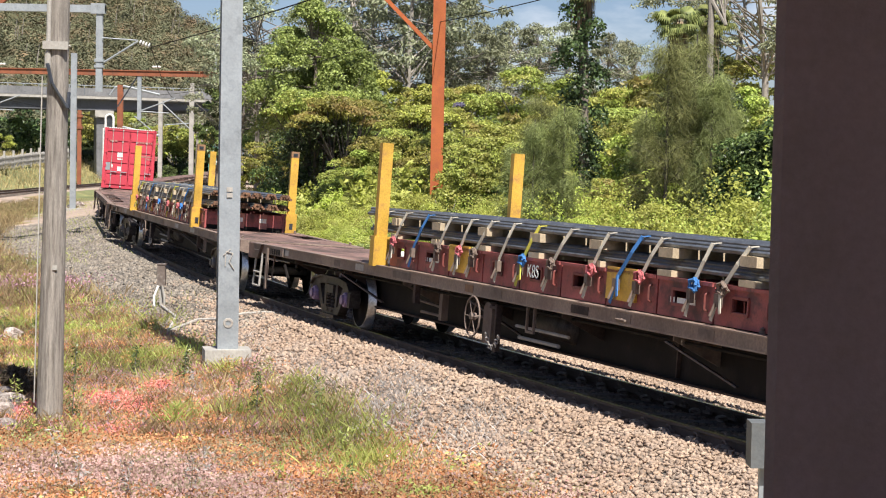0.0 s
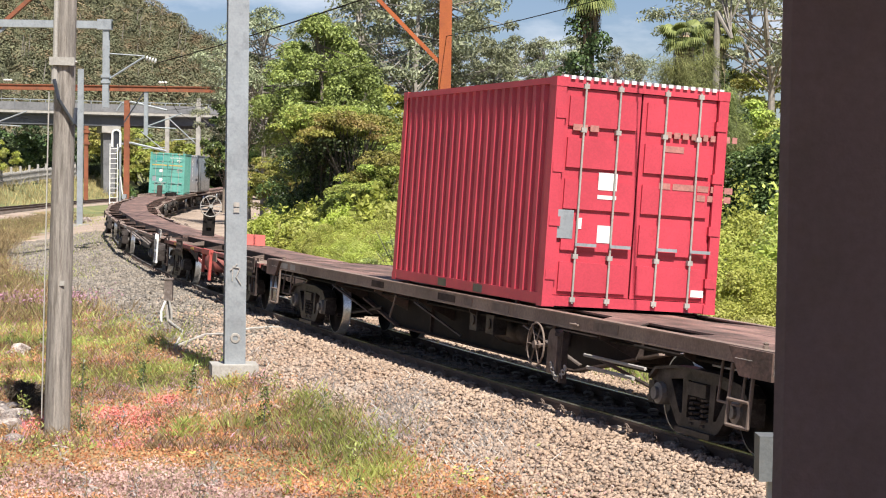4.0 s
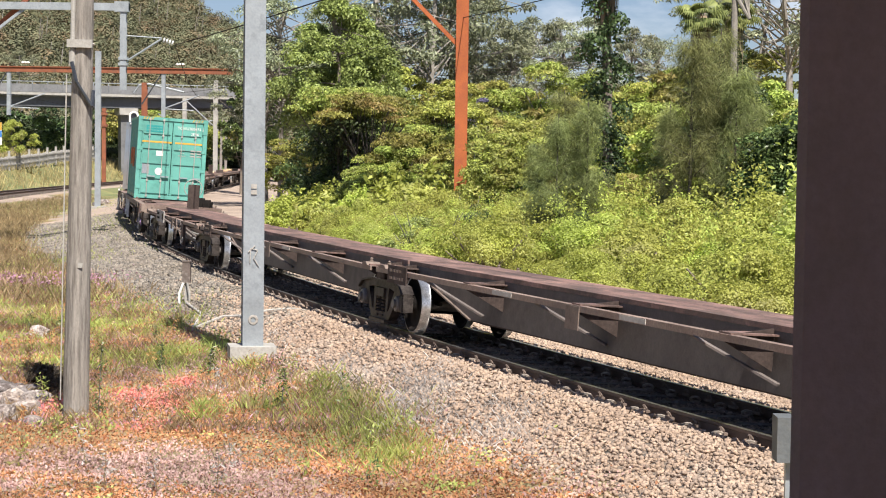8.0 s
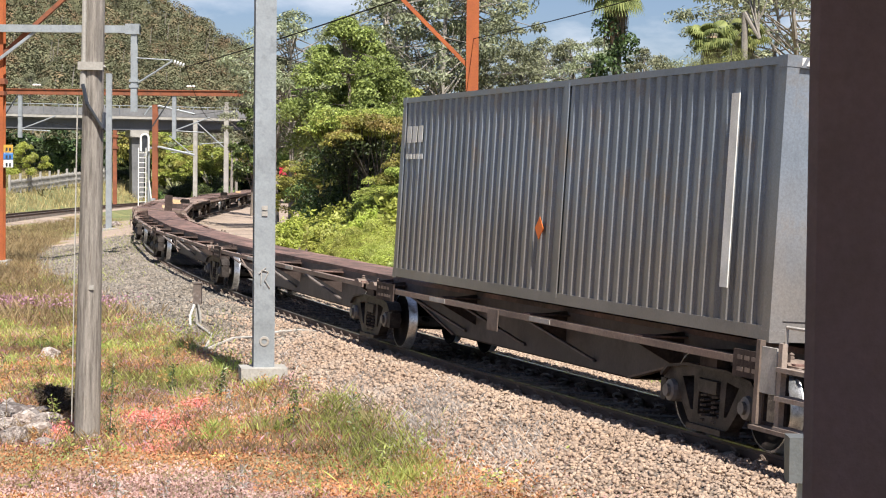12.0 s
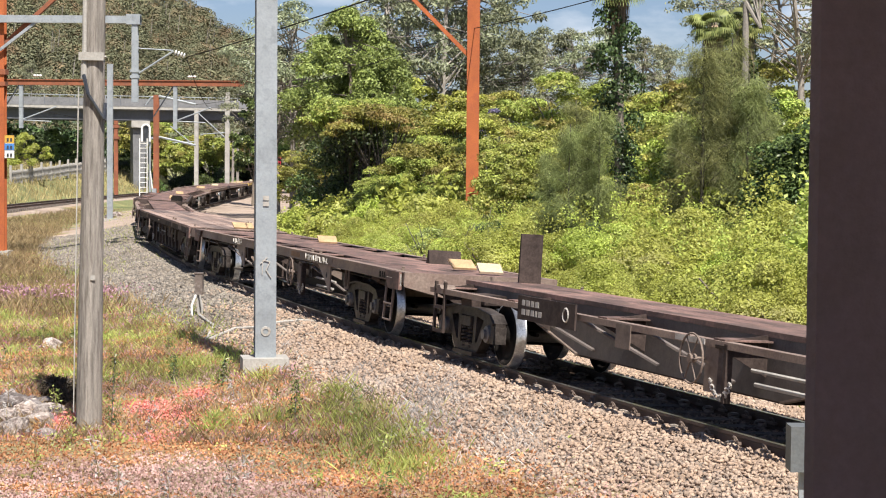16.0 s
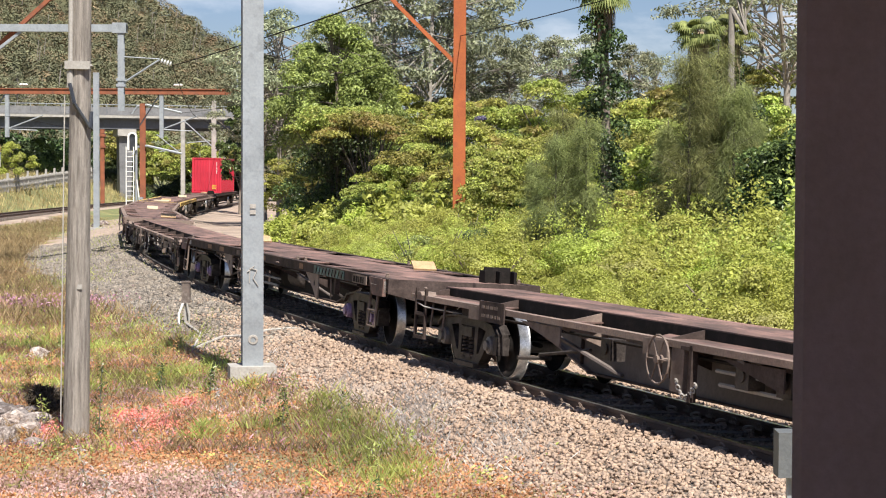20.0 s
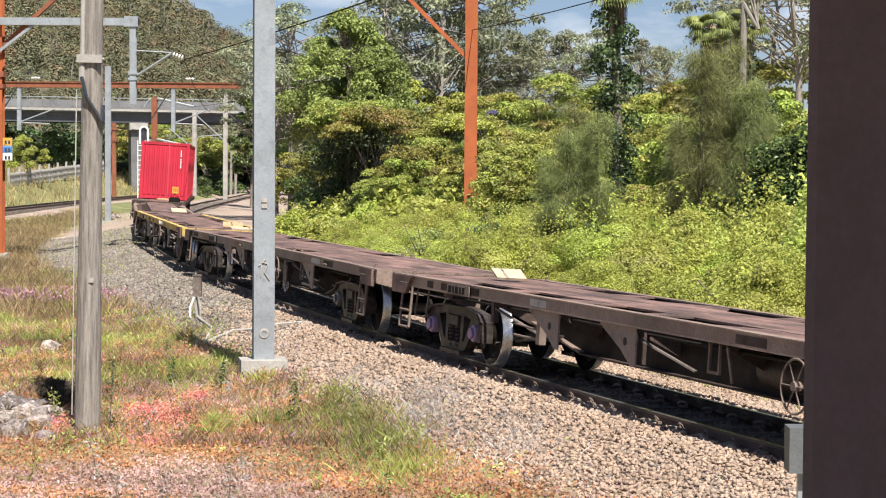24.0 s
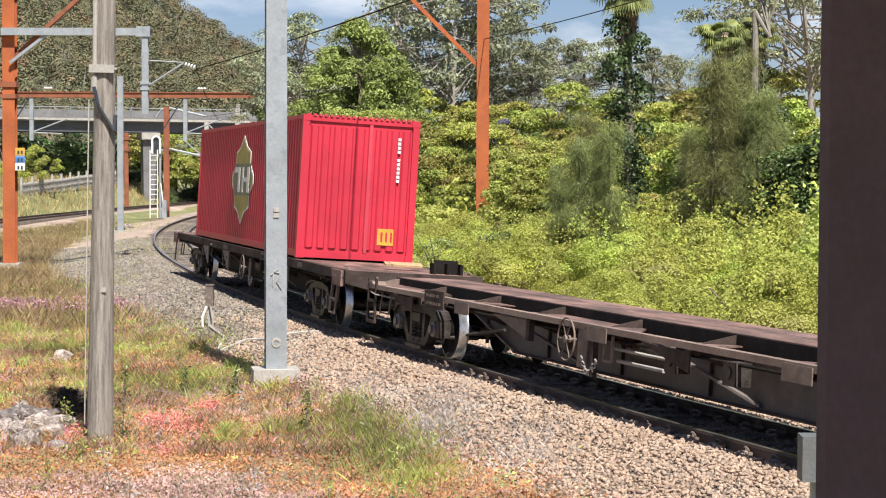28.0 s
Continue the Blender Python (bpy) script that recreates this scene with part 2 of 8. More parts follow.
M["ballast_grey"] = material("ballast_grey", (0.255, 0.22, 0.18), 0.9, 0, 0.4, 0.5, 30, 0.5, (0.20, 0.18, 0.155), 0.5, 0.5, 0.03, island=True)
# darker than the bed: oil stain plus the train's shade in one colour
M["oily_shade"] = material("oily_shaded_ballast", (0.15, 0.12, 0.098), 0.9, 0, 0.5, 1.0, 18, 0.9, (0.24, 0.19, 0.155), 0.4, 10, 0.05)
M["oily_shade_stone"] = material("oily_shaded_stone", (0.24, 0.19, 0.155), 0.85, 0, 0.4, 0.6, 30, 0.4, island=True)
M["far_grass"] = material("far_bank_grass", (0.21, 0.19, 0.075), 0.95, 0, 0.35, 0.3, 3.0, 0.4, (0.14, 0.16, 0.06), 0.5, 0.35, 0.1)
M["far_ballast"] = material("far_ballast_stones", (0.36, 0.275, 0.215), 0.95, 0, 0.3, 0.4, 9, 0.8, (0.25, 0.20, 0.165), 0.45, 1.6, 0.06)
M["clip"] = material("rail_clip_steel", (0.34, 0.29, 0.245), 0.6, 0.1, 0.3, 6, 60, 0.1)
M["rock"] = material("pinkish_rock", (0.42, 0.37, 0.34), 0.9, 0, 0.45, 6, 30, 0.9, (0.16, 0.125, 0.11), 0.5, 9, 0.05, objrand=True)
M["hillside"] = material("hillside_scrub", (0.085, 0.085, 0.04), 0.95, 0, 0.3, 0.05, 0.6, 0.0, (0.10, 0.08, 0.05), 0.4, 0.1)
M["box_grey"] = material("grey_box_paint", (0.105, 0.112, 0.115), 0.7, 0, 0.25, 4, 40, 0.2, (0.10, 0.10, 0.095), 0.4, 8)
M["teal_worn"] = material("worn_teal_paint", (0.10, 0.20, 0.17), 0.7, 0, 0.4, 5, 40, 0.2, (0.09, 0.065, 0.055), 0.5, 9)
M["box_brown"] = material("brown_box_paint", (0.13, 0.10, 0.085), 0.7, 0, 0.3, 4, 40, 0.2, (0.22, 0.19, 0.165), 0.4, 8)
M["bridge"] = material("bridge_concrete", (0.165, 0.165, 0.17), 0.85, 0, 0.25, 0.4, 6, 0.15, (0.11, 0.11, 0.11), 0.4, 1.0)
M["girder"] = material("bridge_girder", (0.10, 0.105, 0.12), 0.7, 0, 0.2, 0.4, 6, 0.1, (0.06, 0.06, 0.065), 0.4, 0.8)
M["pillar"] = material("pillar_paint", (0.275, 0.19, 0.20), 0.7, 0, 0.14, 2, 60, 0.25, (0.25, 0.175, 0.17), 0.45, 3)
M["rail"] = material("rail_steel", (0.12, 0.08, 0.06), 0.7, 0.3, 0.25, 2, 30, 0.2)
M["rail_top"] = material("rail_running_top", (0.5, 0.48, 0.45), 0.3, 0.9, 0.1, 2, 30, 0.05)
M["sleeper"] = material("sleeper", (0.22, 0.19, 0.165), 0.9, 0, 0.4, 2, 30, 0.3, (0.12, 0.10, 0.088), 0.5, 3, objrand=True)
M["ballast"] = material("ballast", (0.40, 0.29, 0.215), 0.9, 0, 0.34, 0.5, 30, 0.6, (0.30, 0.24, 0.195), 0.45, 0.5, 0.03, island=True, spread=0.62)
M["black"] = material("black_steel_bar", (0.085, 0.09, 0.10), 0.38, 0.75, 0.35, 4, 50, 0.1)
M["strap"] = material("strap_beige", (0.50, 0.46, 0.38), 0.8, 0, 0.2, 5, 50, 0.2)
M["bar_steel"] = material("mill_scaled_bar", (0.115, 0.125, 0.142), 0.42, 0.35, 0.35, 3, 40, 0.15, (0.05, 0.044, 0.042), 0.4, 5)
M["strap_blue"] = material("strap_blue", (0.05, 0.18, 0.45), 0.7, 0, 0.2, 5, 50, 0.2)
M["strap_yellow"] = material("strap_yellow", (0.60, 0.55, 0.08), 0.7, 0, 0.2, 5, 50, 0.2)
M["crate_red"] = material("crate_dark_red", (0.299, 0.072, 0.068), 0.6, 0, 0.35, 2, 40, 0.15, (0.10, 0.035, 0.035), 0.45, 3)
M["pink"] = material("lavender_hub", (0.27, 0.19, 0.32), 0.5, 0.1, 0.25, 6, 50, 0.1)
M["bar_tip"] = material("rusty_bar_tip", (0.16, 0.085, 0.05), 0.85, 0, 0.4, 6, 50, 0.3, objrand=True)
M["rope_red"] = material("faded_red_rope", (0.50, 0.14, 0.15), 0.8, 0, 0.3, 6, 40, 0.2)
M["socket"] = material("dark_socket", (0.02, 0.02, 0.02), 0.8)
M["hazard"] = material("orange_label", (0.80, 0.16, 0.01), 0.5, vary=0.08)
M["bark"] = material("bark", (0.20, 0.165, 0.135), 0.9, 0, 0.3, 3, 20, 0.6, bump_dist=0.03, stretch=(4, 4, 0.7))
M["bark_grey"] = material("bark_grey", (0.17, 0.155, 0.14), 0.9, 0, 0.3, 3, 20, 0.5)
M["bark_dark"] = material("bark_dark", (0.075, 0.062, 0.052), 0.9, 0, 0.35, 1.5, 20, 0.5, (0.13, 0.115, 0.10), 0.35, 2)
M["ground"] = material("ground_dry", (0.24, 0.155, 0.07), 0.95, 0, 0.35, 0.35, 14, 0.6, (0.22, 0.20, 0.10), 0.5, 0.6, 0.05)
M["ballast_bed"] = material("ballast_bed", (0.29, 0.22, 0.168), 0.95, 0, 0.4, 1.0, 18, 0.9, (0.08, 0.07, 0.06), 0.5, 14, 0.05)
# oil-and-dust-covered steel under the wagons: little sheen, so its painted shade stays black
for k in ("girder_shade", "wagon", "grime_shade", "bogie"):
    M[k].node_tree.nodes["Principled BSDF"].inputs["Specular IOR Level"].default_value = 0.15
M["leaf_lime"] = leaf_material("leaf_lime", (0.33, 0.365, 0.072), (0.56, 0.60, 0.145), 0.65, 0.44, (0.58, 0.60, 0.22), (0.76, 1.2), 0.018, (0.46, 0.46, 0.17))
M["leaf_mid"] = leaf_material("leaf_mid", (0.16, 0.19, 0.036), (0.52, 0.545, 0.125), 0.5, 0.32, (0.56, 0.52, 0.24), (0.55, 1.4), 0.03, (0.38, 0.31, 0.10))
M["leaf_pale"] = leaf_material("leaf_pale", (0.12, 0.155, 0.04), (0.48, 0.52, 0.18), 0.4, 0.28, (0.62, 0.58, 0.34), (0.6, 1.3), 0.015)
M["leaf_dark"] = leaf_material("leaf_dark", (0.045, 0.075, 0.028), (0.26, 0.34, 0.11), 0.35, 0.25)
M["leaf_bright"] = leaf_material("leaf_bright_tree", (0.13, 0.185, 0.05), (0.43, 0.53, 0.16), 0.5, 0.32)
M["leaf_gum"] = leaf_material("leaf_gum", (0.12, 0.135, 0.08), (0.40, 0.42, 0.26), 0.5, 0.28, None, (0.7, 1.3))
M["needle"] = leaf_material("casuarina_needles", (0.11, 0.13, 0.045), (0.36, 0.385, 0.145), 0.6, 0.35)
# creeper green; also stands in for shade inside crowns and below the bridge
M["leaf_ivy_shade"] = leaf_material("leaf_ivy_shade", (0.018, 0.032, 0.013), (0.12, 0.165, 0.06), 0.4, 0.2)
M["palm"] = leaf_material("palm_leaf", (0.10, 0.13, 0.045), (0.30, 0.33, 0.12), 0.4, 0.35)
M["palm_dead"] = leaf_material("dead_palm_frond", (0.16, 0.11, 0.07), (0.36, 0.28, 0.19), 0.7, 0.2)
M["grass"] = leaf_material("grass_green", (0.28, 0.34, 0.075), (0.63, 0.67, 0.22), 0.6, 0.48, (0.68, 0.58, 0.3))
M["straw"] = leaf_material("grass_straw", (0.24, 0.18, 0.08), (0.52, 0.42, 0.22), 0.7, 0.3)
M["weed_orange"] = leaf_material("weed_orange", (0.40, 0.175, 0.07), (0.64, 0.37, 0.165), 0.6, 0.25, (0.54, 0.44, 0.16))
M["weed_red"] = leaf_material("weed_red", (0.50, 0.10, 0.105), (0.76, 0.27, 0.25), 0.6, 0.25)
M["weed_pink"] = leaf_material("weed_pink", (0.36, 0.205, 0.185), (0.54, 0.37, 0.34), 0.6, 0.25)
M["weed_magenta"] = leaf_material("weed_magenta", (0.42, 0.19, 0.28), (0.56, 0.34, 0.40), 0.6, 0.25)
M["twig_grey"] = leaf_material("dead_twigs", (0.30, 0.27, 0.25), (0.55, 0.51, 0.48), 0.8, 0.15)
# dark leaf colour that stands in for shade in a hollow
M["hollow_shade"] = leaf_material("hollow_shade_leaf", (0.05, 0.042, 0.026), (0.17, 0.135, 0.085), 0.7, 0.2)
M["lilac"] = leaf_material("lilac_blossom", (0.19, 0.165, 0.27), (0.33, 0.29, 0.44), 0.6, 0.3)
# greyer leaves: the haze of distance is put into this colour
M["hill"] = leaf_material("hazy_hill_canopy", (0.092, 0.098, 0.055), (0.148, 0.150, 0.084), 0.8, 0.1, None, (0.62, 1.3), 0.0, (0.185, 0.13, 0.075), 0.1)
M["gum_bark"] = material("pale_gum_bark", (0.25, 0.225, 0.195), 0.85, 0, 0.3, 1.5, 20, 0.4, (0.17, 0.145, 0.125), 0.4, 2)

# ---- mesh helpers ----


class Shape:
    """Gathers boxes, prisms and tubes into one mesh."""

    def __init__(self):
        self.v, self.f, self.mi, self.m = [], [], [], 0

    def add(self, verts, faces):
        k = len(self.v)
        self.v += [tuple(p) for p in verts]
        self.f += [tuple(k + i for i in f) for f in faces]
        self.mi += [self.m] * len(faces)
        return self

    def box(self, x0, x1, y0, y1, z0, z1):
        return self.add([(x, y, z) for z in (z0, z1) for x, y in ((x0, y0), (x1, y0), (x1, y1), (x0, y1))],
                        [(3, 2, 1, 0), (4, 5, 6, 7), (0, 1, 5, 4), (1, 2, 6, 5), (2, 3, 7, 6), (3, 0, 4, 7)])

    def bar(self, a, b, w, h=None, up=(0, 0, 1)):
        """A square bar from a to b."""
        a, b, h = Vector(a), Vector(b), h or w
        d = (b - a).normalized()
        s = d.cross(Vector(up))
        s = s.normalized() if s.length > 1e-4 else Vector((1, 0, 0))
        u = s.cross(d)
        q = [s * sx * w / 2 + u * sz * h / 2 for sx, sz in ((-1, -1), (1, -1), (1, 1), (-1, 1))]
        return self.add([a + p for p in q] + [b + p for p in q], [(3, 2, 1, 0), (4, 5, 6, 7), (0, 1, 5, 4), (1, 2, 6, 5), (2, 3, 7, 6), (3, 0, 4, 7)])

    def tube(self, a, b, r0, r1=None, n=8, caps=True):
        a, b, r1 = Vector(a), Vector(b), r0 if r1 is None else r1
        d = (b - a).normalized()
        s = d.orthogonal().normalized()
        u = d.cross(s)
        ring = [s * math.cos(2 * math.pi * i / n) + u * math.sin(2 * math.pi * i / n) for i in range(n)]
        fs = [(i, (i + 1) % n, n + (i + 1) % n, n + i) for i in range(n)]
        if caps:
            fs += [tuple(reversed(range(n))), tuple(range(n, 2 * n))]
        return self.add([a + p * r0 for p in ring] + [b + p * r1 for p in ring], fs)

    def path(self, pts, r, n=6):
        for a, b in zip(pts, pts[1:]):
            self.tube(a, b, r, r, n)
        return self

    def ring(self, c, axis, r, t, n=20, m=6):
        """A torus round the axis."""
        c, axis = Vector(c), Vector(axis).normalized()
        s = axis.orthogonal().normalized()
        u = axis.cross(s)
        vs, fs = [], []
        for i in range(n):
            a = 2 * math.pi * i / n
            o = s * math.cos(a) + u * math.sin(a)
            for j in range(m):
                b = 2 * math.pi * j / m
                vs.append(c + o * (r + t * math.cos(b)) + axis * t * math.sin(b))
                fs.append((i * m + j, ((i + 1) % n) * m + j, ((i + 1) % n) * m + (j + 1) % m, i * m + (j + 1) % m))
        return self.add(vs, fs)

    def lathe(self, c, axis, prof, n=24):
        """Profile of (along axis, radius) turned round the axis."""
        c, axis = Vector(c), Vector(axis).normalized()
        s = axis.orthogonal().normalized()
        u = axis.cross(s)
        vs, fs, k = [], [], len(prof)
        for i in range(n):
            a = 2 * math.pi * i / n
            o = s * math.cos(a) + u * math.sin(a)
            vs += [c + axis * p + o * r for p, r in prof]
            fs += [(i * k + j, ((i + 1) % n) * k + j, ((i + 1) % n) * k + j + 1, i * k + j + 1) for j in range(k - 1)]
        return self.add(vs, fs)

    def plate(self, poly, axis, lo, hi):
        """A flat polygon (two coordinates) drawn out along an axis from lo to hi."""
        put = {"x": lambda p, d: (d, p[0], p[1]), "y": lambda p, d: (p[0], d, p[1]), "z": lambda p, d: (p[0], p[1], d)}[axis]
        n = len(poly)
        return self.add([put(p, lo) for p in poly] + [put(p, hi) for p in poly],
                        [tuple(reversed(range(n))), tuple(range(n, 2 * n))] + [(i, (i + 1) % n, n + (i + 1) % n, n + i) for i in range(n)])

    def mesh(self, name, mats, smooth=False):
        me = bpy.data.meshes.new(name)
        me.from_pydata(self.v, [], self.f)
        for m in mats if isinstance(mats, (list, tuple)) else [mats]:
            me.materials.append(m)
        if any(self.mi):
            me.polygons.foreach_set("material_index", self.mi)
        if smooth:
            me.polygons.foreach_set("use_smooth", [True] * len(me.polygons))
        bm = bmesh.new()
        bm.from_mesh(me)
        bmesh.ops.recalc_face_normals(bm, faces=bm.faces)
        bm.to_mesh(me)
        bm.free()
        me.update()
        return me


def part(name, shape, mat, parent, label="", at=None, smooth=False):
    """One mesh object under a thing or a part; shape may be a Shape or a mesh that is shared."""
    me = shape.mesh(name, mat, smooth) if isinstance(shape, Shape) else shape
    ob = new(name, me)
    ob.parent = parent
    if at is not None:
        ob.matrix_basis = at
    return tagged(ob, label) if label else ob


def thing(name, label, category, group="", kind="", m=None, mesh=None):
    ob = tagged(new(name, mesh), label, category, group, kind)
    if m is not None:
        ob.matrix_basis = m
    return ob


def quads_mesh(name, v, mat, size=4):
    """A mesh of loose faces from an array of corners, size corners a face."""
    v = np.asarray(v, dtype=np.float32).reshape(-1, 3)
    k = len(v) // size
    me = bpy.data.meshes.new(name)
    me.vertices.add(len(v))
    me.vertices.foreach_set("co", v.ravel())
    me.loops.add(len(v))
    me.loops.foreach_set("vertex_index", np.arange(len(v), dtype=np.int32))
    me.polygons.add(k)
    me.polygons.foreach_set("loop_start", np.arange(0, len(v), size, dtype=np.int32))
    me.polygons.foreach_set("loop_total", np.full(k, size, dtype=np.int32))
    me.materials.append(mat)
    me.update(calc_edges=True)
    return me


def unit(a):
    return a / np.maximum(np.linalg.norm(a, axis=-1, keepdims=True), 1e-9)


def leaves(rng, pos, normal, length, width, droop=0.0, jitter=0.7):
    """Corners of pointed leaves at pos, facing about along normal."""
    k = len(pos)
    nrm = unit(normal + rng.normal(0, jitter, (k, 3)))
    d = unit(np.cross(nrm, rng.normal(0, 1, (k, 3))))
    d[:, 2] -= droop
    d = unit(d)
    s = unit(np.cross(nrm, d))
    ln = (length * rng.uniform(0.65, 1.3, k))[:, None]
    wd = (width * rng.uniform(0.7, 1.3, k))[:, None]
    fold = nrm * wd * 0.25
    return np.stack([pos, pos + d * ln * 0.5 + s * wd * 0.5 + fold, pos + d * ln, pos + d * ln * 0.5 - s * wd * 0.5 + fold], 1)


def clump_points(rng, centre, radius, k, shell=0.35):
    """Points and outward directions in the outer part of an ellipsoid."""
    d = unit(rng.normal(0, 1, (k, 3)))
    d[:, 2] = np.where(d[:, 2] < -0.45, -d[:, 2], d[:, 2])
    r = 1 - shell * rng.random((k, 1)) ** 1.6
    return np.asarray(centre) + d * r * np.asarray(radius), d


# ---- the track's line ----
BEND = (-0.3694, 0.305, 0.0125, -0.0488)
STEP = 0.5


def heading(s):
    q = min(max(s, -40.0), 172.0) / 100
    return BEND[0] + BEND[1] * q + BEND[2] * q * q + BEND[3] * q ** 3


LINE_S = np.arange(-980, 1041) * STEP + 0.0
_h = np.array([heading(s + STEP / 2) for s in LINE_S])
_x, _y = np.concatenate([[0], np.cumsum(np.sin(_h) * STEP)[:-1]]), np.concatenate([[0], np.cumsum(np.cos(_h) * STEP)[:-1]])
_k = int(np.argmin(np.abs(LINE_S)))
LINE_X, LINE_Y = _x - _x[_k] + 3.548, _y - _y[_k] + 20.87


def line(s, off=0.0, z=0.0):
    """A point beside the track: s metres along it, off metres to its right."""
    h = heading(s)
    return Vector((np.interp(s, LINE_S, LINE_X) + off * math.cos(h), np.interp(s, LINE_S, LINE_Y) - off * math.sin(h), z))


def cant(s):
    return radians(3.3) * min(1.0, max(0.0, (160 - s) / 50))


def beside(x, y):
    """The distance along the track and to its right of a point on the plan."""
    d = (LINE_X - x) ** 2 + (LINE_Y - y) ** 2
    i = int(np.argmin(d))
    h = heading(LINE_S[i])
    return LINE_S[i], (x - LINE_X[i]) * math.cos(h) - (y - LINE_Y[i]) * math.sin(h)


def travelled(t):
    """Metres that the train has gone after t seconds; it slows a little."""
    return 17.9 * t - 0.0815 * t * t + 0.0007 * t ** 3


def ride(u0, u1, t):
    """The pose of a vehicle whose pivots sit u0 and u1 metres along the train."""
    a, b = line(u0 - travelled(t)), line(u1 - travelled(t))
    mid, d = (a + b) / 2, b - a
    s = (u0 + u1) / 2 - travelled(t)
    return Matrix.Translation(mid) @ Matrix.Rotation(-math.atan2(d.x, d.y), 4, "Z") @ Matrix.Rotation(cant(s), 4, "Y")


MOVING = []


def rides(ob, u0, u1):
    MOVING.append((ob, u0, u1))
    ob.matrix_basis = ride(u0, u1, 0)
    return ob


def motions():
    for ob, u0, u1 in MOVING:
        walk(ob, [(float(t), ride(u0, u1, t)) for t in range(0, 29)])

# ---- ground ----
def main_line(y):
    """The other running line, left of the curve."""
    return -32.6 + 0.00042 * (y - 165) ** 2 - 0.012 * (y - 165)


def ground_z(x, y):
    """Height of the ground: ballast shoulder, lower verge, rising bank beyond."""
    s, d = beside(x, y)
    if abs(d) < 1.9:
        z = -0.195 - d * 0.0576 + 0.075 * min(1.0, max(0.0, (abs(d) - 0.84) / 0.12)) * min(1.0, (1.9 - abs(d)) / 0.3)
    elif d < 0:
        z = -0.085 - min(0.42, (-d - 1.9) * 0.17)
    else:
        z = -0.304 - min(0.1, (d - 1.9) * 0.08)
    z += 0.05 * noise.noise(Vector((x * 0.5, y * 0.5, 0))) * min(1, max(0, abs(d) - 2.2))
    if y > 95:
        far = min(1.0, (y - 95) / 60)
        g = x - main_line(y)
        if abs(g) < 3:
            z = z * (1 - far) - 0.2 * far
        elif g < -3:
            z += min(9.0, (-g - 3) * 0.5 if g > -7 else 2.0 + (-g - 7) * 0.14) * far
    if d > 12:
        z += min(4.0, (d - 12) * 0.06)
    return z


def axis_steps(lo, hi, fine_lo, fine_hi, fine):
    out, p = [], lo
    while p < hi:
        out.append(p)
        gap = max(fine_lo - p, p - fine_hi, 0)
        p += fine + gap * 0.05
    return out + [hi]


def bed_edge(s):
    """How far left of the track the ballast reaches."""
    return -3.15 - 1.6 * min(1.0, max(0.0, (s - 20) / 28))


def build_ground():
    xs = axis_steps(-2500, 2500, -14, 9, 0.45)
    ys = axis_steps(-1200, 4000, 12, 70, 0.5)
    vs = [(x, y, ground_z(x, y)) for y in ys for x in xs]
    w = len(xs)
    fs, mi = [], []
    for j in range(len(ys) - 1):
        for i in range(w - 1):
            fs.append((j * w + i, j * w + i + 1, (j + 1) * w + i + 1, (j + 1) * w + i))
            cx, cy = (xs[i] + xs[i + 1]) / 2, (ys[j] + ys[j + 1]) / 2
            s, d = beside(cx, cy)
            wob = 0.5 * noise.noise(Vector((cx * 0.35, cy * 0.35, 3)))
            right = 3.6 + wob + 0.85 * 6.5 * min(1.0, max(0.0, (s - 62) / 40))
            mi.append(3 if cy > 100 and abs(cx - main_line(cy)) > 3.2 and d < -5 else 2 if abs(d) < 0.95 and s > -60 else 1 if bed_edge(s) + wob * 0.6 < d < right and s < 68 else 4 if (bed_edge(s) + wob * 0.6 < d < right and s < 320) or (cy > 95 and -3.0 < cx - main_line(cy) < 2.8) else 0)
    me = bpy.data.meshes.new("ground")
    me.from_pydata(vs, [], fs)
    me.materials.append(M["ground"])
    me.materials.append(M["ballast_bed"])
    me.materials.append(M["oily_shade"])
    me.materials.append(M["far_grass"])
    me.materials.append(M["far_ballast"])
    me.polygons.foreach_set("material_index", mi)
    me.polygons.foreach_set("use_smooth", [True] * len(fs))
    me.update()
    tagged(new("ground", me), "dry weedy ground with a stone ballast bed", "ground", kind="structure")


build_ground()

# ---- rails ----
RAIL_PROFILE = ((-0.075, -0.17), (0.075, -0.17), (0.075, -0.155), (0.012, -0.13), (0.012, -0.045), (0.036, -0.035), (0.036, 0.0), (-0.036, 0.0), (-0.036, -0.035), (-0.012, -0.045), (-0.012, -0.13), (-0.075, -0.155))


def sweep(name, centre, svals, label, parent=None):
    """A rail along centre(s) -> point, sideways vector and up vector."""
    vs, fs, mi, n = [], [], [], len(RAIL_PROFILE)
    for k, s in enumerate(svals):
        p, sx, up = centre(s)
        vs += [p + sx * a + up * b for a, b in RAIL_PROFILE]
        if k:
            for i in range(n):
                fs.append(((k - 1) * n + i, (k - 1) * n + (i + 1) % n, k * n + (i + 1) % n, k * n + i))
                mi.append(1 if i == 6 else 0)
    me = bpy.data.meshes.new(name)
    me.from_pydata([tuple(v) for v in vs], [], fs)
    me.materials.append(M["rail"])
    me.materials.append(M["rail_top"])
    me.polygons.foreach_set("material_index", mi)
    me.update()
    return thing(name, label, "rail", "rails", "structure", mesh=me)


def curve_rail(side):
    def centre(s):
        h, c = heading(s), cant(s)
        sx = Vector((math.cos(h) * math.cos(c), -math.sin(h) * math.cos(c), -math.sin(c)))
        up = Vector((math.cos(h) * math.sin(c), -math.sin(h) * math.sin(c), math.cos(c)))
        return line(s) + sx * side * 0.753, sx, up
    return centre


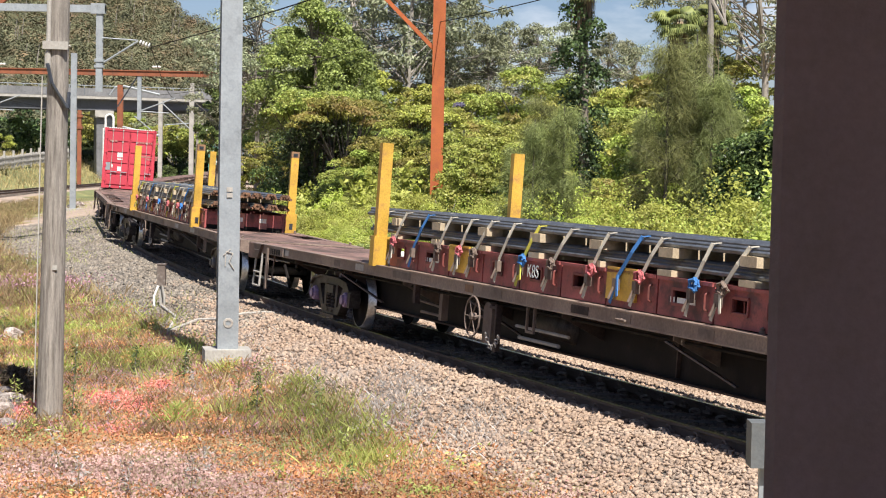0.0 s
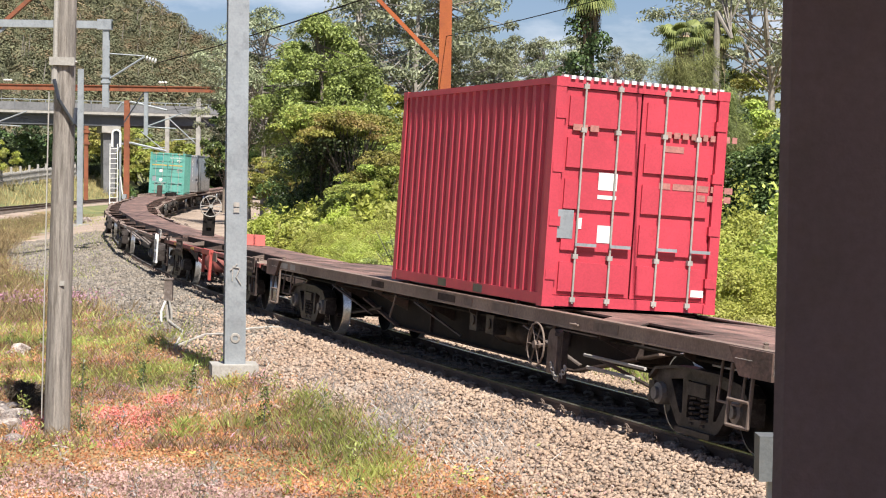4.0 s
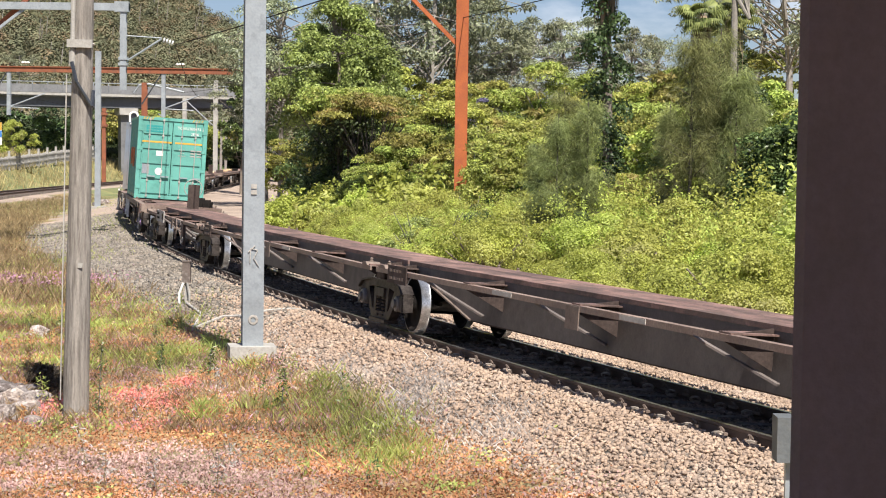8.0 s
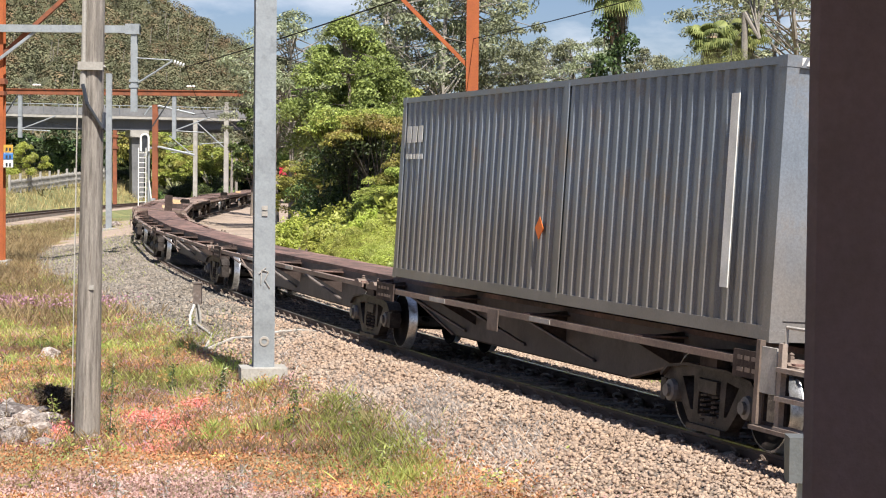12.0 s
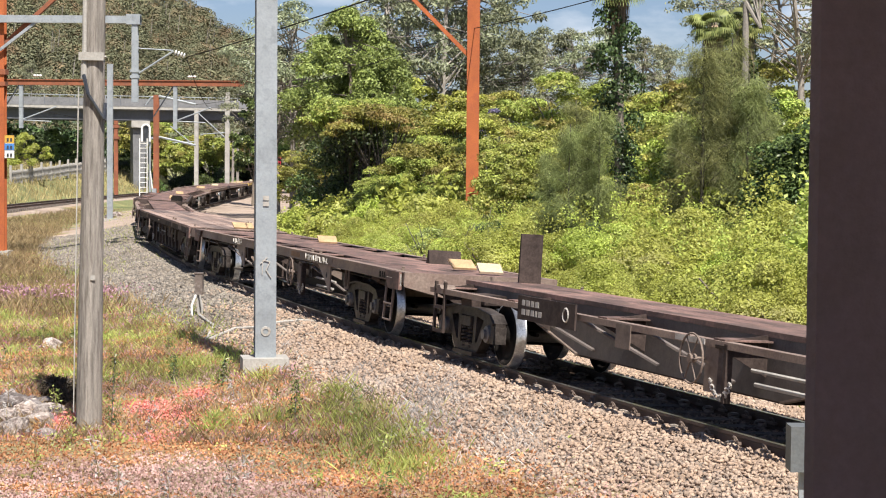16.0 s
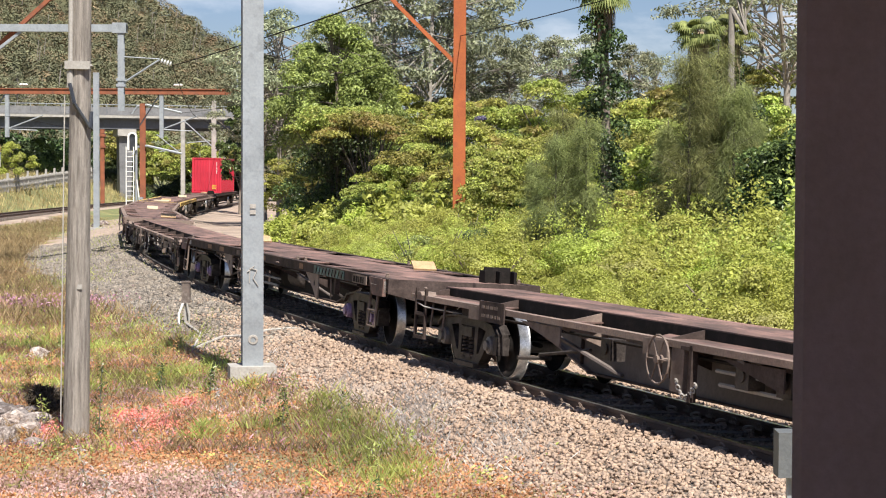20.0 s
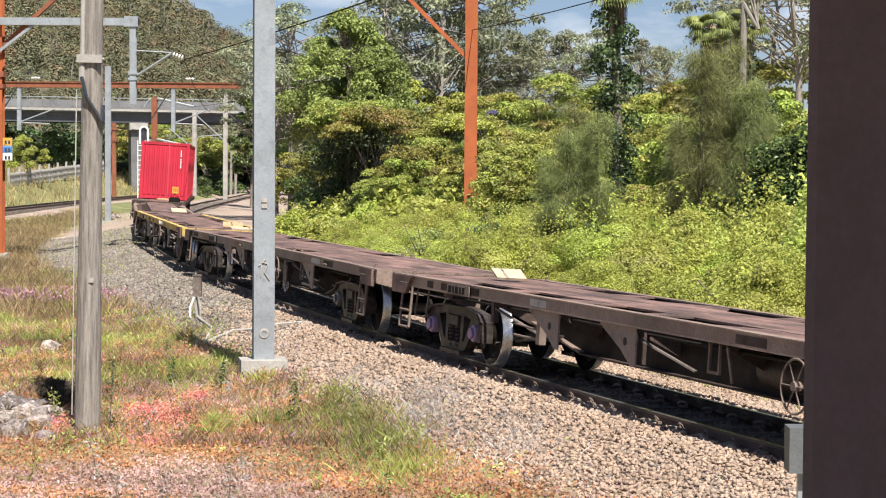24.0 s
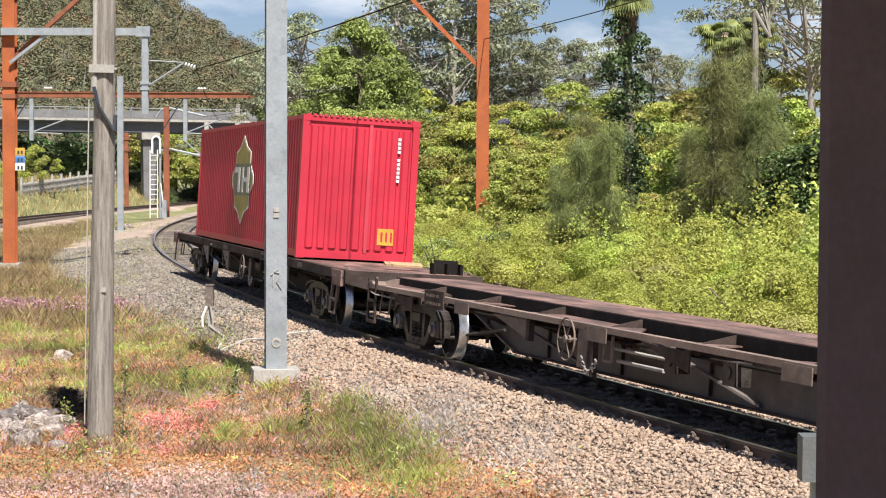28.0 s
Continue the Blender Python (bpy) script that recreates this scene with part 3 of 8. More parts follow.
def rail_clips():
    """Sprung clips on the rail feet, two at every sleeper."""
    sh = Shape()
    for k in range(-14, 80):
        for rail in (-0.753, 0.753):
            for side in (-0.085, 0.085):
                p = line(k * 0.62, rail + side, -0.075 - (rail + side) * 0.0576)
                h = heading(k * 0.62)
                ahead = Vector((math.sin(h), math.cos(h), 0))
                sh.ring(p + Vector((0, 0, 0.01)), Vector((math.cos(h), -math.sin(h), 0.5)), 0.042, 0.013, 8, 4)
                sh.bar(p - ahead * 0.09 + Vector((0, 0, -0.02)), p + ahead * 0.09 + Vector((0, 0, -0.02)), 0.05, 0.03)
    tagged(new("rail_clips", sh.mesh("rail_clips", M["tan"])), "dusty sprung clips holding the rails", "rail clips", kind="stuff")


rail_clips()


def main_rail(side):
    def centre(y):
        d = Vector((main_line(y + 1) - main_line(y), 1, 0)).normalized()
        sx = Vector((d.y, -d.x, 0))
        return Vector((main_line(y), y, 0.0)) + sx * side * 0.753, sx, Vector((0, 0, 1))
    return centre


for side in (-1, 1):
    sweep("rail", curve_rail(side), np.arange(-450, 500, 1.5), "rusty steel rail with a bright running top on the ballast")
    sweep("rail", main_rail(side), np.arange(60, 480, 4.0), "dark steel rail of the second running line")

slp = Shape().box(-1.25, 1.25, -0.12, 0.12, -0.36, -0.155).mesh("sleeper", M["sleeper"])
clip = Shape()
for sx in (-0.753, 0.753):
    for e in (-1, 1):
        clip.ring((sx + e * 0.125, 0, -0.112), (0.3, 0.5, 1.0), 0.066, 0.018, 9, 4)
        clip.box(sx + e * 0.075, sx + e * 0.16, -0.06, 0.06, -0.158, -0.14)
clip_mesh = clip.mesh("rail_clip", M["clip"])
bed = thing("track_bed", "concrete sleepers under the curved rails", "railway track", kind="structure")
for k in range(-15, 190):
    s = k * 0.68
    m = Matrix.Translation(line(s)) @ Matrix.Rotation(-heading(s), 4, "Z") @ Matrix.Rotation(cant(s), 4, "Y")
    part("sleeper", slp, None, bed, at=m)
    if s < 60:
        part("rail_clip", clip_mesh, None, bed, at=m)
far_sl = Shape()
for k in range(130):
    y = 110 + k * 0.7
    far_sl.box(main_line(y) - 1.25, main_line(y) + 1.25, y - 0.12, y + 0.12, -0.36, -0.165)
thing("main_line_sleepers", "sleepers under the second running line", "railway track", kind="structure", mesh=far_sl.mesh("main_line_sleepers", M["sleeper"]))

# ---- masts, portals, posts ----


def h_beam(sh, x, y, z0, z1, w, d, t=0.02):
    """An upright H section."""
    a, b, c = w / 2, d / 2, t / 2
    out = [(-a, -b), (a, -b), (a, -b + t), (c, -b + t), (c, b - t), (a, b - t), (a, b), (-a, b), (-a, b - t), (-c, b - t), (-c, -b + t), (-a, -b + t)]
    return sh.plate([(x + p, y + q) for p, q in out], "z", z0, z1)


def near_mast():
    ob = thing("catenary_mast", "grey galvanised steel mast on a concrete footing beside the track", "mast", m=pose(-3.36, 30.0, -0.17, 0, 0, 12))
    part("shaft", h_beam(Shape(), 0, 0, 0.05, 9.5, 0.325, 0.28, 0.022), M["steel"], ob)
    f = Shape()
    f.plate([(-0.37, -0.32), (0.35, -0.33), (0.37, 0.32), (-0.36, 0.33)], "z", -0.5, 0.05)
    part("footing", f, M["concrete"], ob, "square concrete footing")
    b = Shape().lathe((0, -0.16, 0.46), (0, -1, 0), [(-0.012, 0.04), (-0.008, 0.04), (-0.008, 0.075), (-0.014, 0.08)], 16)
    part("mark", b, M["pale_patch"], ob, "pale painted ring")
    w = Shape()
    for dz in (0, 0.09):
        w.box(-0.05, 0.04, -0.158, -0.152, 2.42 + dz, 2.49 + dz)
    part("plate", w, M["pale_patch"], ob, "small worn white number bars")
    g = Shape()
    for a, b2 in (((-0.06, 1.35), (-0.05, 1.58)), ((-0.05, 1.58), (0.06, 1.55)), ((0.06, 1.55), (0.0, 1.42)), ((0.0, 1.42), (0.08, 1.30)), ((-0.09, 1.52), (0.02, 1.62))):
        g.bar((a[0], -0.155, a[1]), (b2[0], -0.155, b2[1]), 0.012, 0.012)
    part("scrawl", g, M["pale_patch"], ob, "scratchy pale scrawl")


def timber_pole():
    ob = thing("timber_pole", "weathered grey timber pole with a conduit in the weeds", "pole", m=pose(-4.93, 24.1, -0.55, 0, 0.9, 0))
    sh = Shape()
    sh.lathe((0, 0, 0), (0, 0, 1), [(0, 0.168), (1, 0.160), (3, 0.142), (6, 0.120), (9, 0.105), (9.0, 0.0)], 14)
    part("trunk", sh, M["wood"], ob, smooth=True)
    c = Shape()
    c.tube((-0.11, -0.1, 4.55), (-0.12, -0.1, 9), 0.03)
    c.tube((-0.11, -0.1, 4.7), (-0.11, -0.1, 4.5), 0.045)
    part("conduit", c, M["concrete"], ob, "pale conduit")
    k = Shape().ring((0, 0, 4.78), (0, 0, 1), 0.135, 0.02, 16, 4)
    k.box(-0.17, 0.145, -0.17, -0.12, 4.73, 4.83)
    part("collar", k, M["concrete"], ob, "pale clamp")
    w = Shape().path([Vector((-0.11, -0.13, 4.55)), Vector((-0.04, -0.17, 4.3)), Vector((0.15, -0.13, 4.0)), Vector((0.15, -0.04, 4.2))], 0.026)
    part("cable", w, M["black"], ob, "black looped cable")
    n = Shape().box(-0.185, -0.172, -0.1, -0.08, 0.3, 4.4)
    part("earth_strip", n, M["concrete"], ob, "thin pale strip")
    f = Shape().box(0.02, 0.08, -0.16, -0.145, 1.98, 2.04)
    part("knot", f, M["concrete"], ob)


near_mast()
timber_pole()


def portal():
    """The rust-red portal over the curve, with the grey cantilever."""
    Y = 68.0
    ob = thing("catenary_portal", "rust-orange steel portal with braces spanning the curved track", "portal", m=pose(0, Y, 0))
    for x, zz in ((-17.1, -0.4), (-0.28, -0.4)):
        part("post", h_beam(Shape(), x, 0, zz, 10.2, 0.44, 0.40, 0.03), M["orange"], ob)
    t = Shape()
    for z in (9.55, 10.15):
        t.box(-17.1, -0.28, -0.12, 0.12, z - 0.09, z + 0.09)
    for k in range(12):
        x = -17.1 + k * 1.4
        t.bar((x, 0, 9.6), (x + 0.7, 0, 10.1), 0.09)
        t.bar((x + 0.7, 0, 10.1), (x + 1.4, 0, 9.6), 0.09)
    part("truss", t, M["orange"], ob)
    part("brace", Shape().bar((-17.0, 0, 7.0), (-14.2, 0, 9.55), 0.2, 0.14), M["rust_beam"], ob)
    part("brace", Shape().bar((-0.4, 0, 6.75), (-3.2, 0, 9.55), 0.2, 0.14), M["orange"], ob)
    part("base", Shape().box(-17.5, -16.7, -0.4, 0.4, -0.5, -0.25), M["concrete"], ob)
    part("knuckle", Shape().box(-17.4, -16.82, -0.26, 0.26, 6.0, 6.2).box(-17.36, -16.84, -0.24, 0.24, 5.6, 5.75), M["rust_beam"], ob)
    s1 = part("sign", Shape().box(-16.84, -16.5, -0.3, -0.28, 3.05, 3.85), M["white"], ob, "small signs with yellow and blue bands")
    part("band", Shape().box(-16.84, -16.5, -0.312, -0.301, 3.58, 3.85), M["yellow"], s1)
    part("band", Shape().box(-16.84, -16.5, -0.312, -0.301, 3.33, 3.55), M["strap_blue"], s1)
    for z in (3.14, 3.41, 3.68):
        for x in (-16.76, -16.64):
            part("digit", Shape().box(x, x + 0.07, -0.32, -0.313, z - 0.05, z + 0.07), M["black"], s1)
    g = thing("cantilever_arm", "grey galvanised cantilever with drop post and registration arm", "cantilever", m=pose(0, Y - 0.35, 0))
    part("boom", Shape().box(-17.3, -12.0, -0.12, 0.12, 7.82, 8.08), M["steel"], g)
    part("strut", Shape().bar((-17.0, 0, 6.85), (-15.7, 0, 7.85), 0.1), M["steel"], g)
    part("drop_post", h_beam(Shape(), -12.2, 0, 5.05, 7.82, 0.22, 0.2, 0.025), M["steel"], g)
    part("clamp", Shape().box(-12.5, -12.0, -0.15, 0.15, 7.78, 8.14), M["steel"], g)
    for z in (5.9, 6.1):
        part("collar", Shape().box(-12.36, -12.04, -0.13, 0.13, z, z + 0.1), M["steel"], g)
    a = Shape().tube((-12.1, 0, 6.05), (-10.85, 0, 6.85), 0.035).tube((-12.1, 0, 6.95), (-10.85, 0, 6.88), 0.02)
    part("registration_arm", a, M["steel"], g)
    i = Shape()
    for k in range(4):
        i.lathe((-10.8 + k * 0.1, 0, 6.82 - k * 0.035), (0.94, 0, -0.3), [(0, 0.03), (0.02, 0.09), (0.05, 0.09), (0.07, 0.03)], 10)
    part("insulator", i, M["white"], g, "white ribbed insulator")


portal()


def far_masts():
    grey = thing("line_post", "slim grey steel post beside the ballast", "post", m=pose(-20.6, 106.5, -0.3))
    part("shaft", h_beam(Shape(), 0, 0, 0.0, 8.7, 0.30, 0.26, 0.03), M["steel"], grey)
    part("footing", Shape().box(-0.5, 0.5, -0.4, 0.4, -0.3, 0.1), M["concrete"], grey)
    b = thing("line_portal", "rusty brown portal beam over both running lines", "portal", m=pose(0, 140, 0))
    part("beam", Shape().box(-40, -15.5, -0.2, 0.2, 8.55, 8.95).box(-40, -15.5, -0.28, 0.28, 8.9, 8.97), M["rust_beam"], b)
    part("post", h_beam(Shape(), -40.0, 0, 0.2, 8.9, 0.4, 0.4, 0.05), M["rust_beam"], b)
    part("post", h_beam(Shape(), -15.65, 0, -0.3, 8.9, 0.4, 0.4, 0.05), M["rust_beam"], b)
    for x in (-33.6, -22.3):
        part("drop_post", Shape().box(x - 0.14, x + 0.14, -0.14, 0.14, 5.4, 8.6), M["steel"], b, "grey drop post")
        part("arm", Shape().tube((x, 0, 6.0), (x + 2.6, 0, 7.0), 0.05).tube((x, 0, 6.0), (x + 2.2, 0, 5.9), 0.04), M["steel"], b)
        part("strut", Shape().bar((x - 1.6, 0, 6.3), (x - 0.1, 0, 8.6), 0.09), M["black"], b)
        ins = Shape()
        for k in range(3):
            ins.lathe((x + 1.0 + k * 0.2, 0, 9.15), (0, 0, 1), [(0, 0.03), (0.06, 0.13), (0.12, 0.13), (0.18, 0.03)], 8)
        part("insulator", ins, M["white"], b)
    o = thing("catenary_post", "rust-orange steel post with grey curved brackets", "post", m=pose(-24.7, 146, -0.3))
    part("shaft", h_beam(Shape(), 0, 0, 0, 8.4, 0.40, 0.4, 0.05), M["rust_beam"], o)
    for z in (8.3, 5.2):
        part("bracket", Shape().path([Vector((-0.8, 0, z - 0.7)), Vector((-0.4, 0, z - 0.1)), Vector((0.3, 0, z)), Vector((3.0, 0, z - 0.6))], 0.09), M["steel"], o)
    for x, y, h in ((-28.15, 190, 8.4), (-22.7, 172, 9.4)):
        p = thing("far_post", "pale slim catenary post beyond the curve", "post", "far catenary posts", m=pose(x, y, -0.1))
        part("shaft", Shape().box(-0.2, 0.2, -0.2, 0.2, 0, h), M["concrete"], p)
        part("arm", Shape().tube((0, 0, h * 0.55), (-2.6, 0, h * 0.8), 0.05).tube((0, 0, h * 0.62), (-2.4, 0, h * 0.6), 0.04), M["steel"], p)
    d = thing("short_post", "brown rusty post in the grass by the second line", "post", m=pose(-35.2, 185, 0.0))
    part("shaft", h_beam(Shape(), 0, 0, -0.3, 7.0, 0.36, 0.34, 0.05), M["rust_beam"], d)
    for z in (5.2, 6.3):
        part("bracket", Shape().box(-0.3, 0.3, -0.25, 0.25, z, z + 0.28), M["rust_beam"], d)
    for x in (-26.5, -26.0):
        w = thing("timber_post", "weathered timber post beside the far track", "post", "timber posts", m=pose(x, 205, -0.3))
        part("shaft", Shape().tube((0, 0, 0), (0.1, 0, 6.6), 0.17, 0.13, 9), M["wood"], w)
        part("crossarm", Shape().box(-0.7, 0.9, -0.08, 0.08, 5.5, 5.7), M["wood"], w)


far_masts()


def signal():
    ob = thing("signal", "white-framed railway signal with a ladder between the lines", "signal", m=pose(-24.6, 141, -0.25))
    arch = [(-0.29, 4.75)] + [(0.29 * math.cos(math.pi - a * math.pi / 10), 5.72 + 0.29 * math.sin(a * math.pi / 10)) for a in range(11)] + [(0.29, 4.75)]
    f = Shape()
    for p, q in zip(arch, arch[1:]):
        f.bar((p[0], -0.1, p[1]), (q[0], -0.1, q[1]), 0.13, 0.2, (0, 1, 0))
    part("hood_frame", f, M["white"], ob)
    part("head", Shape().plate([(x * 0.75, z) for x, z in arch], "y", -0.05, 0.15), M["black"], ob)
    part("post", Shape().tube((0.25, 0.1, 0), (0.25, 0.1, 5.0), 0.09), M["steel"], ob)
    lad = Shape()
    for x in (-0.45, 0.1):
        lad.tube((x, -0.2, 0), (x, -0.2, 5.0), 0.04)
    for k in range(13):
        lad.tube((-0.45, -0.2, 0.3 + k * 0.36), (0.1, -0.2, 0.3 + k * 0.36), 0.025)
    part("ladder", lad, M["white"], ob)
    part("stay", Shape().tube((0.6, 0, 0), (0.3, 0, 2.6), 0.05), M["white"], ob)
    box = Shape().box(0.45, 0.75, -0.2, 0.2, 0.0, 1.3)
    part("case", box, M["steel"], ob)


signal()


def bridge():
    ob = thing("road_bridge", "grey concrete road overbridge with parapet rail and dark girders", "bridge", m=pose(-36.4, 204, 0, 0, 0, 23))
    part("deck", Shape().box(-75, 32, -0.3, 9, 8.5, 9.0), M["bridge"], ob)
    part("edge_beam", Shape().box(-75, 32, -0.42, -0.3, 8.62, 8.98), M["concrete"], ob, "pale deck edge beam")
    part("girder", Shape().plate([(-75, 7.45), (1.0, 7.45), (1.0, 8.5), (-75, 8.5)], "y", 0.3, 0.7), M["girder"], ob)
    part("girder", Shape().plate([(1.0, 7.5), (32, 8.1), (32, 8.5), (1.0, 8.5)], "y", 0.3, 0.7), M["girder"], ob)
    part("girder", Shape().box(-75, 32, 8.0, 8.4, 7.5, 8.5), M["girder"], ob)
    part("parapet", Shape().box(-75, 32, -0.28, -0.1, 9.0, 9.75), M["bridge"], ob)
    part("parapet", Shape().box(-75, 32, 8.8, 9.0, 9.0, 9.75), M["bridge"], ob)
    part("handrail", Shape().box(-75, 32, -0.25, -0.13, 9.98, 10.06), M["steel"], ob)
    part("kerb_line", Shape().box(-75, 32, -0.44, -0.421, 8.9, 9.02), M["bridge"], ob)
    bal = Shape().box(-0.04, 0.04, -0.23, -0.15, 9.75, 9.98).mesh("baluster", M["steel"])
    for k in range(40):
        part("baluster", bal, None, ob, at=Matrix.Translation((-34 + k * 1.6, 0, 0)))
    joint = Shape().box(-0.03, 0.03, -0.29, -0.281, 9.0, 9.75).mesh("parapet_joint", M["girder"])
    for k in range(16):
        part("parapet_joint", joint, None, ob, at=Matrix.Translation((-34 + k * 4.0, 0, 0)))
    for x in (-28.0, 0.0, 26.0):
        part("pier", Shape().plate([(x - 0.4, -2), (x + 0.75, -2), (x + 0.95, 6.75), (x - 0.5, 6.75)], "y", 0.6, 1.9), M["bridge"], ob)
        part("crosshead", Shape().box(x - 0.75, x + 1.25, 0.1, 2.6, 6.7, 7.44), M["concrete"], ob, "pale concrete crosshead")
    lamp = thing("street_lamp", "slim street lamp on the bridge", "street lamp", m=pose(-25.4, 212, 9.0))
    part("pole", Shape().tube((0, 0, 0), (0, 0, 6.0), 0.12, 0.09), M["steel"], lamp)
    part("head", Shape().box(0, 1.6, -0.12, 0.12, 5.95, 6.12), M["steel"], lamp)


bridge()


def track_boxes():
    ob = thing("junction_box", "grey steel junction box on a post in the ballast", "junction box", m=pose(-5.75, 39.2, -0.4))
    part("post", Shape().box(-0.03, 0.04, -0.03, 0.03, 0, 0.75), M["concrete"], ob)
    part("case", Shape().box(-0.075, 0.085, -0.08, 0.08, 0.62, 1.04).box(-0.085, 0.095, -0.09, 0.09, 1.04, 1.07), M["box_brown"], ob)
    part("conduit", Shape().path([Vector((-0.05, -0.08, 0.62)), Vector((-0.13, -0.12, 0.4)), Vector((-0.12, -0.14, 0.15)), Vector((0.0, -0.3, 0.0))], 0.025), M["white"], ob)
    part("conduit", Shape().path([Vector((0.03, -0.08, 0.62)), Vector((0.08, -0.1, 0.35)), Vector((0.08, -0.1, 0.0))], 0.022), M["concrete"], ob)
    c = thing("cable", "white cable lying across the ballast", "cable")
    pts = [(x, y, ground_z(x, y) + 0.05) for x, y in ((-5.7, 38.9), (-5.05, 36.4), (-4.95, 34.6), (-4.55, 35.6), (-4.1, 35.3), (-3.7, 35.55), (-3.25, 35.5), (-2.75, 36.2))]
    part("core", Shape().path([Vector(p) for p in pts], 0.025), M["pale_patch"], c)
    r = thing("trackside_box", "grey timber-faced box on a thin steel stand", "junction box", m=pose(2.27, 14.0, -0.5))
    part("case", Shape().box(0, 0.34, -0.12, 0.12, 1.2, 1.53), M["box_grey"], r)
    part("stand", Shape().box(0.08, 0.12, -0.03, 0.03, 0, 1.2).box(0.2, 0.24, -0.03, 0.03, 0, 1.2), M["steel"], r)
    rg = random.Random(4)
    spots = [(-21.6, 114, 0.34), (-22.6, 116.5, 0.3), (-7.82, 34.9, 0.2)]
    spots += [(-6.2 + rg.gauss(0, 0.3), 25.9 + rg.gauss(0, 0.8), rg.uniform(0.09, 0.24)) for k in range(16)]
    spots += [(-6.35, 25.8, 0.3), (-5.95, 25.3, 0.26), (-5.62, 24.4, 0.2), (-5.75, 23.7, 0.24), (-6.1, 24.6, 0.22), (-5.35, 23.5, 0.13), (-6.5, 26.6, 0.24), (-4.85, 24.05, 0.12)]
    for x, y, r in spots:
        bm = bmesh.new()
        bmesh.ops.create_icosphere(bm, subdivisions=2, radius=r)
        off = Vector((x * 7, y * 3, r))
        for v in bm.verts:
            v.co *= 1 + 0.5 * noise.noise(v.co / r * 1.1 + off) + 0.25 * noise.noise(v.co / r * 2.6 + off)
            v.co.z = max(v.co.z * 0.75, -0.4 * r)
        me = bpy.data.meshes.new("boulder")
        bm.to_mesh(me)
        bm.free()
        me.materials.append(M["rock"])
        thing("boulder", "rough pinkish grey stone lying in the weeds", "stone", "stones", m=pose(x, y, ground_z(x, y) + 0.2 * r, 0, 0, rg.uniform(0, 360)), mesh=me)


track_boxes()


def station():
    """The platform and awning from which the train is watched."""
    tagged(new("platform", Shape().box(-9, 7, -14, 5.2, -0.6, 1.3).mesh("platform", M["concrete"])), "concrete station platform", "platform", kind="structure")
    tagged(new("awning", Shape().box(-9, 6.5, -14, 4.4, 4.9, 5.05).mesh("awning", M["pillar"])), "flat awning over the platform", "awning", kind="structure")
    p = thing("pillar", "dark brown painted concrete pillar of the platform awning", "pillar", m=pose(0.515, 3.0, 1.3))
    sh = Shape().plate([(0.012, 0), (0.5, 0), (0.5, 0.5), (0.13, 0.5), (0.0, 0.02)], "z", 0, 3.6)
    part("shaft", sh, M["pillar"], p)


station()


def bank_fence():
    """A pale picket fence climbing the bank by the second line."""
    ob = thing("picket_fence", "weathered pale picket fence on the grassy bank", "fence")
    me = Shape().plate([(-0.1, 0), (0.1, 0), (0.1, 1.0), (0, 1.12), (-0.1, 1.0)], "y", -0.03, 0.03).mesh("picket", M["concrete"])
    run = [Vector((-38.8 - k * 0.02, 158 + k * 0.62, ground_z(-38.8 - k * 0.02, 158 + k * 0.62) + 0.006 * k)) for k in range(85)]
    for k, p in enumerate(run):
        part("picket", me, None, ob, at=pose(p.x, p.y, p.z - 0.05 + 0.02 * (k % 3), 0, 0, 60))
    for k in range(0, 80, 7):
        part("fence_post", Shape().box(-0.09, 0.09, -0.09, 0.09, -0.3, 1.5), M["concrete"], ob, at=Matrix.Translation(run[k]))
        for z in (0.35, 0.85):
            part("fence_rail", Shape().bar(run[k] + Vector((0.06, 0, z)), run[min(84, k + 7)] + Vector((0.06, 0, z)), 0.06, 0.1), M["concrete"], ob)


bank_fence()


def wires():
    ob = thing("overhead_wires", "thin overhead wires sagging along the curve", "wire", kind="stuff")
    sh = Shape()

    def span(a, b, sag, r=0.014, n=10):
        a, b = Vector(a), Vector(b)
        pts = [a.lerp(b, k / n) - Vector((0, 0, sag * 4 * (k / n) * (1 - k / n))) for k in range(n + 1)]
        sh.path(pts, r, 5)
    span((-10.4, 67.7, 6.65), (-1.2, 34.0, 6.1), 0.05, 0.016)
    span((-1.2, 34.0, 6.1), (8.6, 8.0, 6.1), 0.2)
    span((-0.28, 68.0, 7.75), (5.2, 36.0, 6.95), 0.1, 0.014)
    span((-0.28, 68.0, 7.75), (-21.0, 140, 7.2), 0.5, 0.013)
    span((-10.4, 67.7, 6.65), (-19.7, 140, 6.9), 0.4, 0.016)
    span((-33, 140, 6.9), (-36, 60, 6.9), 0.4, 0.016)
    span((-33, 140, 6.9), (-33, 215, 6.6), 0.4, 0.016)
    span((-19.7, 140, 6.9), (-22.5, 215, 6.6), 0.4, 0.016)
    part("wire", sh, M["grime_shade"], ob)


wires()

# ---- the train ----
DECK = 1.16
WHEEL_R = 0.46


